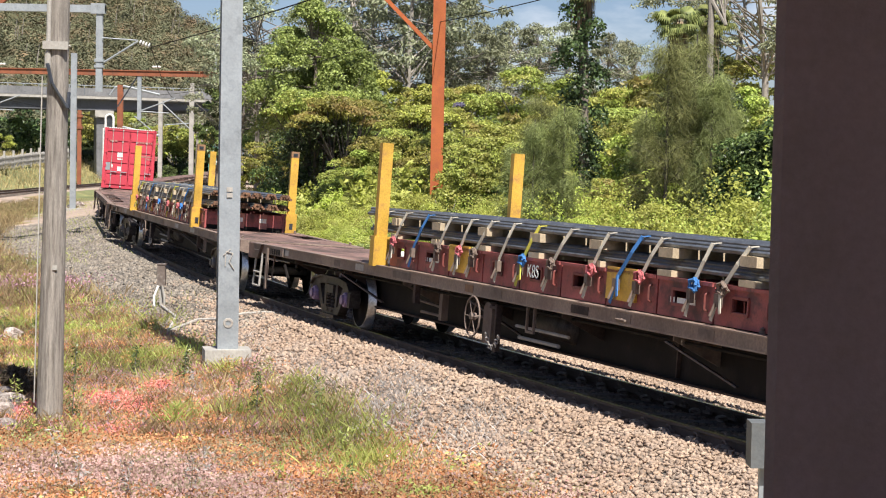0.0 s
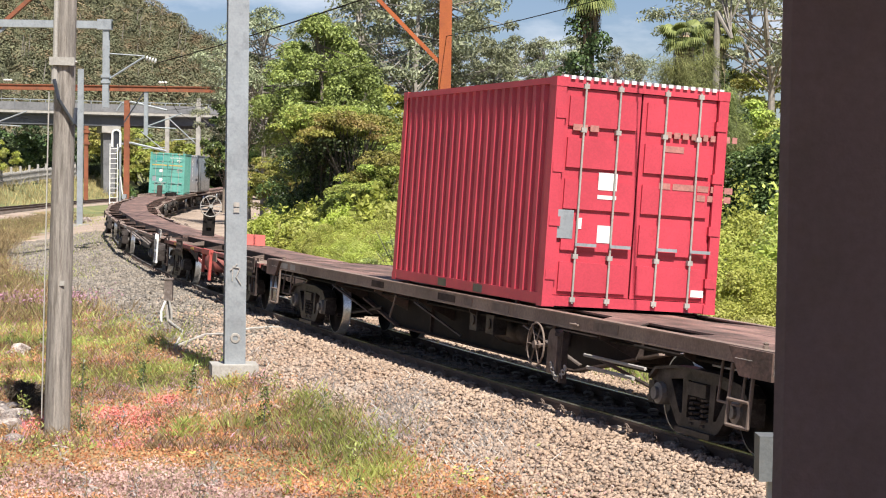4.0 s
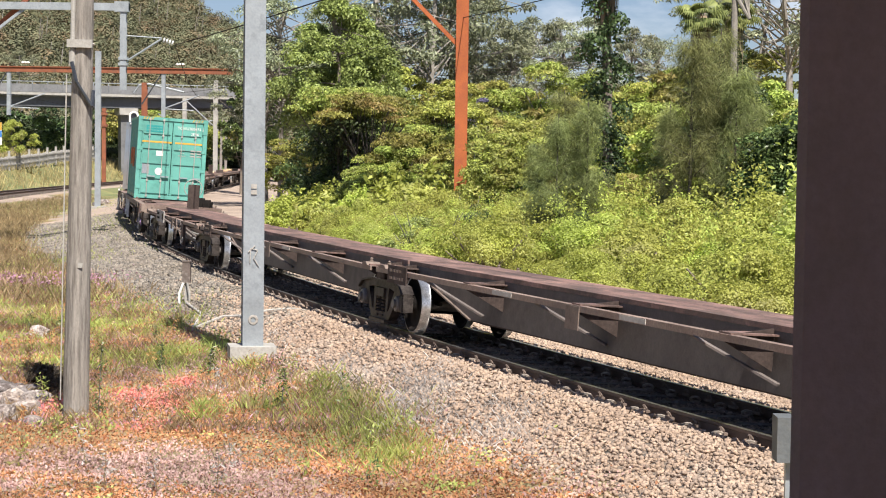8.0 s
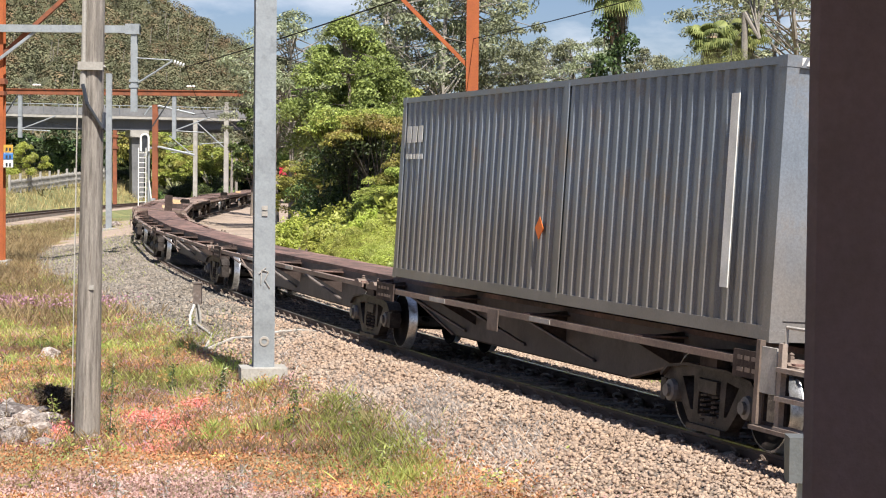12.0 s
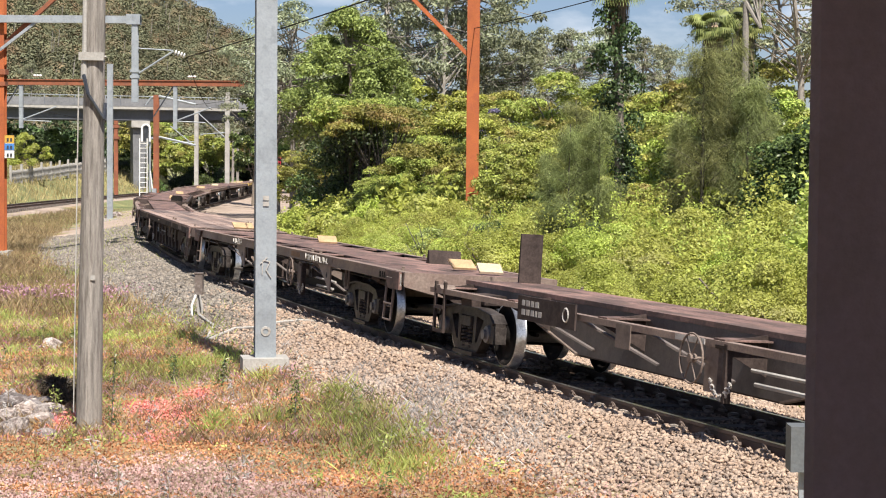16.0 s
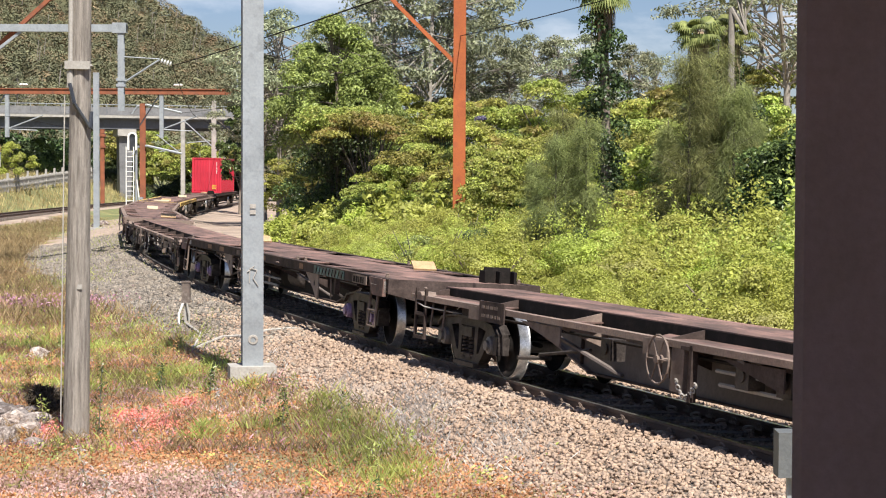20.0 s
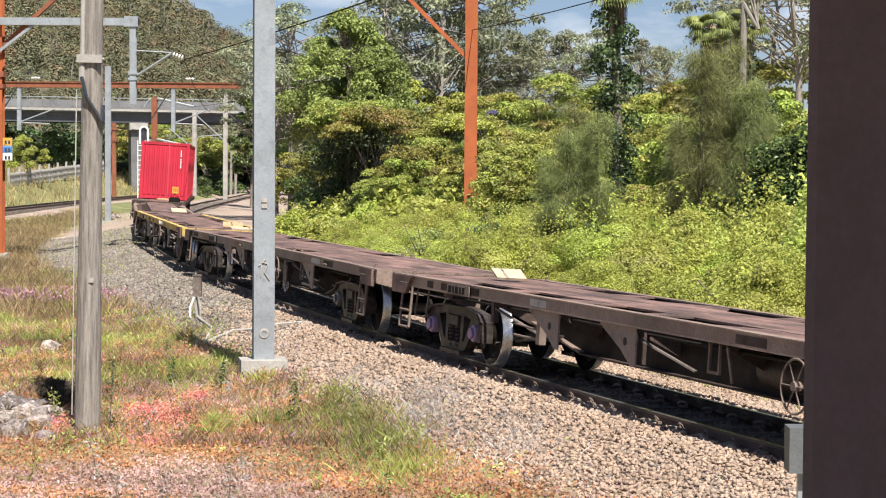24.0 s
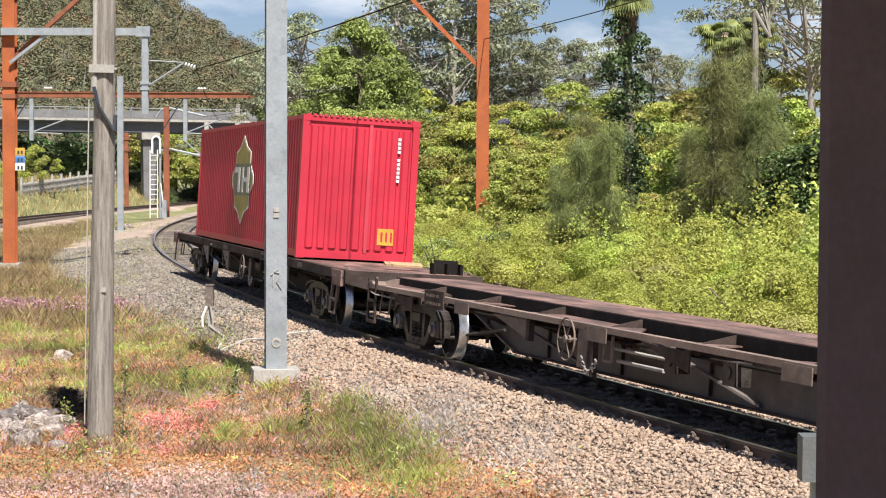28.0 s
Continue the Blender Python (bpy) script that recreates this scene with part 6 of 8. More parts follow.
def bar_load(u_far, u_near, wagon, place, seed):
    """Stillages, timbers, bar bundles and straps between two pairs of stanchions."""
    rng = random.Random(seed)
    pv = pivots(*place)
    mid = (pv[0] + pv[1]) / 2
    a, b = u_near - mid, u_far - mid
    for y, rusty in ((a, True), (b, False)):
        for e in (-1.2, 1.04):
            st = Shape().box(e - 0.09, e + 0.09, y - 0.07, y + 0.07, DECK - 0.02, DECK + 1.92).box(e - 0.13, e + 0.13, y - 0.1, y + 0.1, DECK - 0.02, DECK + 0.45)
            s = part("stanchion", st, M["yellow"], wagon, "tall worn yellow steel stanchion")
            if not rusty:
                continue
            part("stanchion_cap", Shape().box(e - 0.094, e + 0.094, y - 0.074, y + 0.074, DECK + 1.78, DECK + 1.925), M["ochre"], s)
            part("cap_slot", Shape().box(e - 0.05, e + 0.05, y - 0.082, y - 0.074, DECK + 1.81, DECK + 1.88).box(e - 0.04, e + 0.04, y - 0.106, y - 0.098, DECK + 0.08, DECK + 0.22), M["black"], s)
    a -= 1.0
    n = 10
    w = (b - a - 0.5) / n
    for k in range(n):
        y0 = a + 0.25 + k * w
        yel = k in (3, 7)
        ob = thing("steel_stillage", "dark red steel stillage with a yellow panel" if yel else "dark red steel stillage on the wagon deck", "stillage", "stillages under the bars")
        for e, x in ((-1, -1.08), (1, 0.74)):
            sh = Shape()
            z0, z1 = DECK + 0.01, DECK + 0.42
            p, q = y0 + 0.02, y0 + w - 0.02
            c0, c1 = p + 0.45 * (q - p), p + 0.72 * (q - p)
            sh.box(x - 0.025, x + 0.025, p, c0, z0, z1).box(x - 0.025, x + 0.025, c1, q, z0, z1).box(x - 0.025, x + 0.025, c0, c1, z0, z0 + 0.16).box(x - 0.025, x + 0.025, c0, c1, z1 - 0.12, z1)
            part("side_panel", sh, M["crate_red"], ob)
            fr = Shape()
            for u, v in (((c0, z0 + 0.14), (c1, z0 + 0.14)), ((c1, z0 + 0.14), (c1, z1 - 0.1)), ((c1, z1 - 0.1), (c0, z1 - 0.1)), ((c0, z1 - 0.1), (c0, z0 + 0.14))):
                fr.bar((x + e * 0.03, *u), (x + e * 0.03, *v), 0.03, 0.03, (1, 0, 0))
            part("window_frame", fr, M["yellow" if yel else "redbrown"], ob)
            part("top_lip", Shape().box(x - 0.06, x + 0.06, p, q, z1 - 0.02, z1 + 0.02), M["crate_red"], ob)
            if yel:
                part("yellow_panel", Shape().box(*sorted((x + e * 0.027, x + e * 0.06)), q - 0.8, q - 0.03, z0 + 0.08, z1 + 0.05), M["yellow"], ob, "yellow steel panel")
            part("handle", Shape().path([Vector((x + e * 0.03, p + 0.12, z0 + 0.12)), Vector((x + e * 0.07, p + 0.12, z0 + 0.14)), Vector((x + e * 0.07, p + 0.12, z0 + 0.3)), Vector((x + e * 0.03, p + 0.12, z0 + 0.32))], 0.012, 5), M["redbrown"], ob)
        part("base", Shape().box(-1.05, 0.71, y0 + 0.03, y0 + w - 0.03, DECK + 0.012, DECK + 0.10), M["grime_shade"], ob)
        part("rim_end", Shape().box(-1.05, 0.71, y0 + 0.03, y0 + 0.07, DECK + 0.1, DECK + 0.40), M["crate_red"], ob)
        if k == 0:
            for xx, ww in ((-0.3, 0.24), (0.25, 0.2)):
                part("pale_panel", Shape().box(xx - ww / 2, xx + ww / 2, y0 + 0.022, y0 + 0.03, DECK + 0.06, DECK + 0.40), M["crate_pink"], ob)
                part("writing", Shape().box(xx - 0.08, xx + 0.08, y0 + 0.014, y0 + 0.022, DECK + 0.2, DECK + 0.3), M["white"], ob)
        if k == 5:
            lettering(ob, "K8S", y0 + 0.85, DECK + 0.26, 0.24, -1.135)
        elif k in (2, 8):
            bars(ob, y0 + 1.0, DECK + 0.2, (0.1, 0.22, 0.14), 0.06, -1.108)
        rides(ob, *pv)
    for ti, (zt, th) in enumerate(((DECK + 0.44, 0.075), (DECK + 0.645, 0.115))):
        for k in range(7):
            y = a + 2.2 + k * (b - a - 2.7) / 6
            t = thing("timber_bearer", "pale sawn timber bearer between the bars", "timber", "timber bearers")
            part("timber", Shape().box(-1.1 + rng.uniform(-0.06, 0.06), 0.8, y - 0.06, y + 0.06, zt, zt + th).box(-1.14, -0.9, y - 0.17, y + 0.17, zt + 0.003, zt + th - 0.003), M["pale_timber"], t)
            rides(t, *pv)
        rod_l = b - a + 1.25
        rod = Shape().tube((0, 0, 0), (0, rod_l, 0), 0.03, 0.03, 6)
        rod.m = 1
        rod.tube((0, -0.006, 0), (0, 0.12, 0), 0.031, 0.031, 6)
        rod_me = rod.mesh("rod", [M["bar_steel"], M["bar_tip"]])
        for k in range(6):
            bu = thing("bar_bundle", "bundle of long black steel bars with rusty ends", "steel bars", "bar bundles")
            x = -0.92 + k * 0.315
            for j, (dx, dz) in enumerate(((-0.12, 0), (-0.06, 0), (0, 0), (0.06, 0), (0.12, 0), (-0.09, 0.052), (-0.03, 0.052), (0.03, 0.052), (0.09, 0.052), (-0.06, 0.104), (0.0, 0.104), (0.06, 0.104))):
                part("rod", rod_me, None, bu, at=pose(x + dx, a + rng.uniform(-0.08, 0.05) + 0.35 * ((k * 3 + ti * 2) % 4) / 3 - 0.35, zt + th + 0.03 + dz * 0.75))
            rides(bu, *pv)
    tops = DECK + 0.88
    for k in range(14):
        y = a + 2.3 + k * (b - a - 2.5) / 13 + rng.uniform(-0.2, 0.2)
        kind = ("strap", "strap_blue", "strap", "strap", "strap_yellow", "strap", "strap", "strap")[(k + 2 * seed) % 8]
        st = thing("load_strap", {"strap": "worn beige webbing strap over the bars", "strap_blue": "blue webbing strap over the bars", "strap_yellow": "yellow webbing strap over the bars"}[kind], "strap", "load straps")
        lean, slack = rng.uniform(0.35, 0.7), rng.uniform(0.0, 0.05)
        pts = [Vector(p) for p in ((-1.19, y + lean, DECK + 0.05), (-1.165, y + lean * 0.72 + slack, DECK + 0.36), (-1.14, y + lean * 0.32, DECK + 0.66), (-1.09, y + 0.04, tops - 0.03), (-0.9, y, tops), (-0.3, y - 0.06, tops + 0.012), (0.68, y - 0.1, tops), (0.86, y - 0.06, tops - 0.03), (0.9, y + 0.2, DECK + 0.05))]
        sh = Shape()
        for p, q in zip(pts, pts[1:]):
            sh.bar(p, q, 0.052, 0.01, (1, 0, 0.3) if abs(q.z - p.z) > 0.1 else (0, 0, 1))
        part("web", sh, M[kind], st)
        yr = y + lean * 0.8
        part("ratchet", Shape().box(-1.21, -1.15, yr - 0.045, yr + 0.045, DECK + 0.2, DECK + 0.34).tube((-1.21, yr, DECK + 0.24), (-1.25, yr + 0.03, DECK + 0.1), 0.016), M["tan"], st)
        if k % 3 == 0:
            part("strap_tail", Shape().bar((-1.2, yr - 0.06, DECK + 0.38), (-1.23, yr - 0.14, DECK + 0.14), 0.045, 0.01, (1, 0, 0)), M[kind], st)
        if k % 4 != 3:
            loops = [Vector((-1.2 - 0.02 * math.cos(j * 0.7), yr - 0.1 + (0.05 + 0.012 * (j % 5)) * math.sin(j * 1.1) + rng.uniform(-0.02, 0.02), DECK + 0.40 + (0.05 + 0.01 * (j % 4)) * math.cos(j * 1.1))) for j in range(22)]
            part("coil", wound(loops, 0.016), M[("tan", "strap_blue", "rope_red", "tan", "rope_red")[k % 5]], st, "coiled strap end")
        rides(st, *pv)


bar_load(10.35, -2.4, w1, W1, 3)
bar_load(38.5, 25.7, w2, W2, 4)


def end_patch(ob, x, z, w, h, y, mat, name="label", out=0.004, label=""):
    """A flat label on a near end: x and z from its middle."""
    return part(name, Shape().box(x - w / 2, x + w / 2, y - out, y, z - h / 2, z + h / 2), M[mat], ob, label)


def end_text(ob, text, x, z, size, y, mat="white"):
    me_ob = lettering(ob, text, 0, 0, size, 0, mat)
    me_ob.matrix_basis = Matrix(((1, 0, 0, x), (0, 0, -1, y), (0, 1, 0, z), (0, 0, 0, 1)))
    return me_ob


def roof_teeth(ob, y, z, mat, n=22, span=2.2):
    for k in range(n):
        x = -span / 2 + k * span / (n - 1)
        part("roof_rib_end", Shape().box(x - 0.03, x + 0.03, y - 0.004, y + 0.1, z - 0.02, z + 0.025), M[mat], ob)


# red container: labels on the doors

fy = ya + 0.016
for x, z, w, h, m in ((-0.80, 2.25, 0.52, 0.0, "white"), (-0.42, 1.62, 0.26, 0.22, "white"), (-0.42, 1.42, 0.26, 0.05, "white"), (-1.0, 1.05, 0.28, 0.36, "steel"), (-0.78, 1.07, 0.07, 0.14, "white"), (-0.42, 0.95, 0.20, 0.22, "white"), (0.95, 0.26, 0.18, 0.09, "white")):
    if h:
        end_patch(red1, x, za + z, w, h, fy, m, label="small pale label")
for x, z, ws in ((0.34, 2.28, (0.09, 0.09, 0.09, 0.09)), (0.78, 2.28, (0.07,) * 6), (0.32, 2.1, (0.3,)), (0.3, 1.62, (0.16, 0.3)), (0.85, 1.62, (0.16, 0.16, 0.12)), (0.85, 1.50, (0.12, 0.2, 0.1)), (-0.95, 2.28, (0.2, 0.12))):
    q = Shape()
    for w in ws:
        q.box(x, x + w, fy - 0.005, fy, za + z - 0.04, za + z + 0.04)
        x += w + 0.035
    part("writing", q, M["crate_pink"], red1)
roof_teeth(red1, ya, zb, "white")

# teal container: stripe, plates, code, rusty lettering left on the side
fy = yt + 0.016
for x0, x1 in ((-1.05, -0.02), (0.1, 1.05)):
    part("stripe", Shape().box(x0, x1, fy - 0.003, fy, zt + 1.99, zt + 2.05), M["yellow"], teal, "yellow stripe")
end_patch(teal, -0.62, zt + 2.48, 0.62, 0.24, fy, "teal_dark", label="dark green label")
for z in (2.52, 2.43):
    q = Shape()
    for k in range(5):
        q.box(-0.9 + k * 0.11, -0.82 + k * 0.11, fy - 0.008, fy - 0.004, zt + z - 0.018, zt + z + 0.018)
    part("writing", q, M["teal"], teal)
end_patch(teal, -1.0 + 0.12, zt + 1.05, 0.26, 0.34, fy, "steel", label="grey data plate")
end_patch(teal, -0.42, zt + 1.62, 0.24, 0.18, fy, "white")
part("placard", Shape().lathe((-0.42, fy, zt + 0.98), (0, -1, 0), [(0, 0.13), (0.005, 0.13), (0.006, 0.0)], 18), M["white"], teal, "white oval placard")
end_text(teal, "TQHU", 0.36, zt + 2.55, 0.14, fy - 0.002, "white")
end_text(teal, "200073 2", 0.83, zt + 2.55, 0.14, fy - 0.002, "white")
end_text(teal, "2EB0", 0.78, zt + 2.36, 0.14, fy - 0.002, "white")
for k, w in enumerate(("MGW", "Tare", "Payload")):
    end_text(teal, w, 0.36, zt + 1.78 - k * 0.1, 0.08, fy - 0.002, "pale_patch")
    q = Shape()
    for j in range(2):
        q.box(0.66 + j * 0.22, 0.84 + j * 0.2, fy - 0.004, fy, zt + 1.76 - k * 0.1, zt + 1.80 - k * 0.1)
    part("writing", q, M["pale_patch"], teal)
for e in (-1, 1):
    for k in range(4):
        x = e * (0.72 + k * 0.1)
        part("hazard_stripe", Shape().plate([(x - 0.05, zt2 - 0.10), (x - 0.01, zt2 - 0.10), (x + 0.04, zt2 - 0.02), (x, zt2 - 0.02)], "y", yt + 0.012, yt + 0.019), M["yellow"], teal)
strokes = ((1.13, 1.68, 2.0, 1.72), (1.22, 1.42, 1.2, 1.75), (1.55, 1.13, 1.6, 1.75), (1.85, 1.5, 1.95, 1.75), (2.28, 1.18, 2.3, 1.72), (2.12, 1.6, 2.35, 1.75), (2.9, 1.2, 2.95, 1.72), (3.16, 1.15, 3.25, 1.75), (3.2, 1.17, 3.6, 1.15), (3.25, 1.73, 3.55, 1.6), (3.6, 1.15, 3.65, 1.7), (4.0, 1.15, 4.15, 1.78), (4.05, 1.15, 4.4, 1.17), (4.3, 1.2, 4.38, 1.42))
for p, z, q, r in strokes:
    # written on the side away from the inside of the curve, read from the far end
    part("rust_lettering", Shape().bar((-1.222, yt + 6.058 - p, zt + z), (-1.222, yt + 6.058 - q, zt + r), 0.14, 0.02, (1, 0, 0)), M["scrawl"], teal, "orange rusty remains of lettering")

# slate container: vertical code, orange placard, white strip
fy = yg + 0.05
for k, ch in enumerate("SEGU 408227 2"):
    if ch != " ":
        end_text(slate, ch, 0.78, zg + 2.52 - k * 0.135, 0.15, fy - 0.006)
d = 0.17
part("placard", Shape().plate([(0.42, zg + 0.70 - d), (0.42 + d, zg + 0.70), (0.42, zg + 0.70 + d), (0.42 - d, zg + 0.70)], "y", fy - 0.008, fy - 0.002), M["hazard"], slate, "orange diamond placard")
q = Shape()
for z in (-0.05, 0.0, 0.05):
    q.box(0.32, 0.52, fy - 0.012, fy - 0.009, zg + 0.692 + z, zg + 0.708 + z)
part("writing", q, M["black"], slate)
part("seam", Shape().box(-0.03, 0.03, fy - 0.012, fy + 0.01, zg + 0.15, zg2 - 0.12), M["grime_shade"], slate, "dark vertical seam")
part("middle_post", Shape().box(-1.226, -1.212, yg + 5.58, yg + 5.7, zg + 0.1, zg2 - 0.05), M["slate"], slate, "flat post in the middle of the side")
part("white_strip", Shape().box(-1.232, -1.219, yg + 0.95, yg + 1.12, zg + 0.5, zg2 - 0.35), M["white"], slate, "white vertical strip")
part("orange_mark", Shape().plate([(yg + 6.3, zg + 0.82), (yg + 6.45, zg + 0.97), (yg + 6.3, zg + 1.12), (yg + 6.15, zg + 0.97)], "x", -1.226, -1.219), M["hazard"], slate)
bars(slate, yg + 12.15, zg + 2.3, (0.22, 0.22, 0.22), 0.26, -1.222)
bars(slate, yg + 12.15, zg + 1.95, (0.12, 0.12, 0.1, 0.14, 0.12), 0.08, -1.222)
for e in (-1, 1):
    for k in range(5):
        x = e * (0.68 + k * 0.09)
        part("hazard_stripe", Shape().plate([(x - 0.04, zg2 - 0.10), (x, zg2 - 0.10), (x + 0.04, zg2 - 0.02), (x, zg2 - 0.02)], "y", yg + 0.010, yg + 0.019), M["white"], slate)

# long red container: pale diamond emblem as plain shapes
ym = yr + 7.2
dia = [(0, 1.15), (0.2, 0.85), (0.42, 0.72), (0.42, 0.42), (0.62, 0.1), (0.62, -0.1), (0.42, -0.42), (0.42, -0.72), (0.2, -0.85), (0, -1.15)]
dia = dia + [(-a, b) for a, b in dia[-2:0:-1]]
part("emblem_edge", Shape().plate([(ym + a * 2.5, zr + 1.55 + b * 0.92) for a, b in dia], "x", -1.224, -1.212), M["white"], red2, "white edge of the emblem")
part("emblem", Shape().plate([(ym + a * 2.32, zr + 1.55 + b * 0.86) for a, b in dia], "x", -1.228, -1.22), M["olive"], red2, "olive and gold emblem")
part("emblem_panel", Shape().box(-1.233, -1.226, ym - 1.2, ym + 1.2, zr + 1.17, zr + 1.93), M["black"], red2, "black centre panel")
for a, b, c, e2 in ((-0.5, -0.34, 1.25, 1.85), (-0.34, -0.1, 1.5, 1.6), (-0.1, 0.0, 1.25, 1.85), (0.15, 0.28, 1.25, 1.85), (0.28, 0.5, 1.72, 1.85)):
    part("emblem_bar", Shape().box(-1.238, -1.232, ym + a * 2.1, ym + b * 2.1, zr + c, zr + e2), M["white"], red2)
fy = yr + 0.02
end_patch(red2, 0.62, zr + 0.5, 0.34, 0.34, fy, "yellow", label="yellow label")
q = Shape()
for k in range(3):
    q.box(0.52 + k * 0.1, 0.56 + k * 0.1, fy - 0.008, fy - 0.004, zr + 0.4, zr + 0.6)
part("writing", q, M["red"], red2)
q = Shape()
for k in range(11):
    if k != 4:
        q.box(0.78, 0.84, fy - 0.006, fy, zr + 2.48 - k * 0.085, zr + 2.54 - k * 0.085)
part("writing", q, M["white"], red2)
part("seam", Shape().box(0.17, 0.24, fy - 0.004, fy + 0.02, zr + 0.15, zr2 - 0.13), M["red_dark"], red2, "dark scuffed seam")
roof_teeth(red2, yr, zr2, "red_dark", 20)


BIG_WHEEL = handwheel_mesh(0.28).mesh("handwheel", M["concrete"])


def upright_wheel(wagon, x, y, label="upright pale brake wheel on a dark stand"):
    w = part("brake_stand", Shape().box(x - 0.16, x + 0.16, y, y + 0.1, DECK - 0.02, DECK + 0.62).box(x - 0.07, x + 0.07, y - 0.06, y, DECK + 0.2, DECK + 0.75), M["grime_shade"], wagon, label)
    part("handwheel", BIG_WHEEL, None, w, at=pose(x, y - 0.12, DECK + 0.78, 0, 0, 90))


def wagon_at(u):
    """The wagon whose pivots enclose the place u along the train, and the place in its own space."""
    for ob, u0, u1 in MOVING:
        if ob.name.startswith(("flat", "skel")) and u0 - 3.4 <= u <= u1 + 3.4 and abs(u - (u0 + u1) / 2) < HALF[ob.name]:
            return ob, u - (u0 + u1) / 2
    return None, 0


ob, y = wagon_at(102.9)
upright_wheel(ob, 0.1, y)
ob, y = wagon_at(202.6)
upright_wheel(ob, -0.5, y)
for u, x in ((179.2, 0.15), (277.5, 0.35)):
    ob, y = wagon_at(u)
    part("end_plate", Shape().box(x - 0.18, x + 0.18, y - 0.05, y, DECK - 0.05, DECK + 0.72), M["wagon"], ob, "upright brown plate with bolts")
    if u < 200:
        part("handwheel", BIG_WHEEL, None, ob, at=pose(x, y + 0.15, DECK + 0.6, 0, 0, 90))
for u0, u1, mat, ink in ((174.0, 175.9, "pale_patch", "grime_shade"), (196.4, 197.75, "pale_patch", "grime_shade"), (271.9, 273.8, "wagon", "pale_patch")):
    ob, y = wagon_at((u0 + u1) / 2)
    w = (u1 - u0) / 2
    p = part("side_plate", Shape().box(-1.30, -1.275, y - w, y + w, 0.80, 1.12), M[mat], ob, "painted side plate with worn writing")
    for z, ws in ((1.03, (0.1, 0.11, 0.1, 0.12)), (0.91, (0.12, 0.1, 0.1, 0.06, 0.1))):
        bars(ob, y + w - 0.15, z, ws, 0.075, -1.301, ink, gap=0.05)
    part("emblem", Shape().ring((-1.302, y - w + 0.28, 0.97), (1, 0, 0), 0.085, 0.014, 14, 4), M[ink], ob)
# steel end platform with steps on the slate container's wagon
ob, y = wagon_at(202.6)
for yy, mat in ((y - 1.35, "white"), (y - 0.9, "gusset"), (y - 0.1, "gusset"), (y + 0.35, "tan")):
    part("platform_post", Shape().box(-1.36, -1.30, yy - 0.04, yy + 0.04, 0.36, 1.22), M[mat], ob, "worn steel step post")
for z in (0.38, 0.68, 0.96):
    part("platform_step", Shape().box(-1.40, -1.22, y - 0.9, y - 0.1, z - 0.02, z + 0.025), M["gusset"], ob)
part("platform_foot", Shape().box(-1.42, -1.15, y - 1.35, y + 0.35, 0.33, 0.37), M["tan"], ob)
part("platform_panel", Shape().box(-1.34, -1.30, y + 0.0, y + 0.32, 0.7, 1.16), M["pale_patch"], ob)
part("platform_rail", Shape().path([Vector((-1.3, y - 0.9, 1.2)), Vector((-1.3, y - 0.9, 1.38)), Vector((-1.3, y - 0.1, 1.38)), Vector((-1.3, y - 0.1, 1.2))], 0.018, 6), M["pale_patch"], ob)
# red braces and step frame of the reddish wagon
for u in (96.3, 97.2, 94.2):
    ob, y = wagon_at(u)
    part("side_brace", Shape().bar((-1.19, y + 0.5, 0.92), (-0.75, y - 0.25, 0.42), 0.07, 0.04), M["redbrown"], ob)
ob, y = wagon_at(94.4)
part("step_frame", Shape().box(-1.31, -1.25, y - 0.32, y - 0.18, 0.36, 0.98).box(-1.31, -1.25, y + 0.6, y + 0.7, 0.5, 0.98).box(-1.33, -1.23, y - 0.32, y + 0.7, 0.92, 1.04), M["red_step"], ob, "bright red step frame")
part("air_tank", Shape().lathe((-0.85, y + 0.6, 0.70), (0, 1, 0), [(0, 0), (0.03, 0.17), (0.08, 0.2), (1.3, 0.2), (1.35, 0.17), (1.38, 0)], 14), M["redbrown"], ob, smooth=True)
for u in (99.6, 97.0):
    ob, y = wagon_at(u)
    part("yellow_mark", Shape().box(-1.242, -1.232, y - 0.22, y + 0.22, 0.935, 0.99), M["yellow"], ob)
# white hanging frames and end steps of the teal container's wagon
for ua, ub, lo, wl, wr in ((192.9, 192.45, 0.46, 0.04, 0.04), (192.3, 191.6, 0.60, 0.06, 0.08), (190.98, 190.28, 0.44, 0.06, 0.09)):
    ob, y = wagon_at((ua + ub) / 2)
    w = (ua - ub) / 2
    fr = Shape().box(-1.30, -1.26, y + w - wl, y + w, lo, 1.04).box(-1.30, -1.26, y - w, y - w + wr, lo - 0.03, 1.04).box(-1.31, -1.25, y - w, y + w, lo - 0.03, lo + 0.02)
    part("hanging_step", fr, M["white"], ob, "white hanging step frame")
ob, y = wagon_at(186.5)
part("end_bracket", Shape().bar((-1.2, y + 0.62, 0.99), (-1.2, y - 0.62, 0.42), 0.2, 0.04, (1, 0, 0)).box(-1.22, -1.18, y - 0.62, y - 0.5, 0.36, 0.99).box(-1.22, -1.18, y - 0.5, y + 0.3, 0.9, 0.985), M["wagon"], ob, "large brown triangular bracket under the sill")
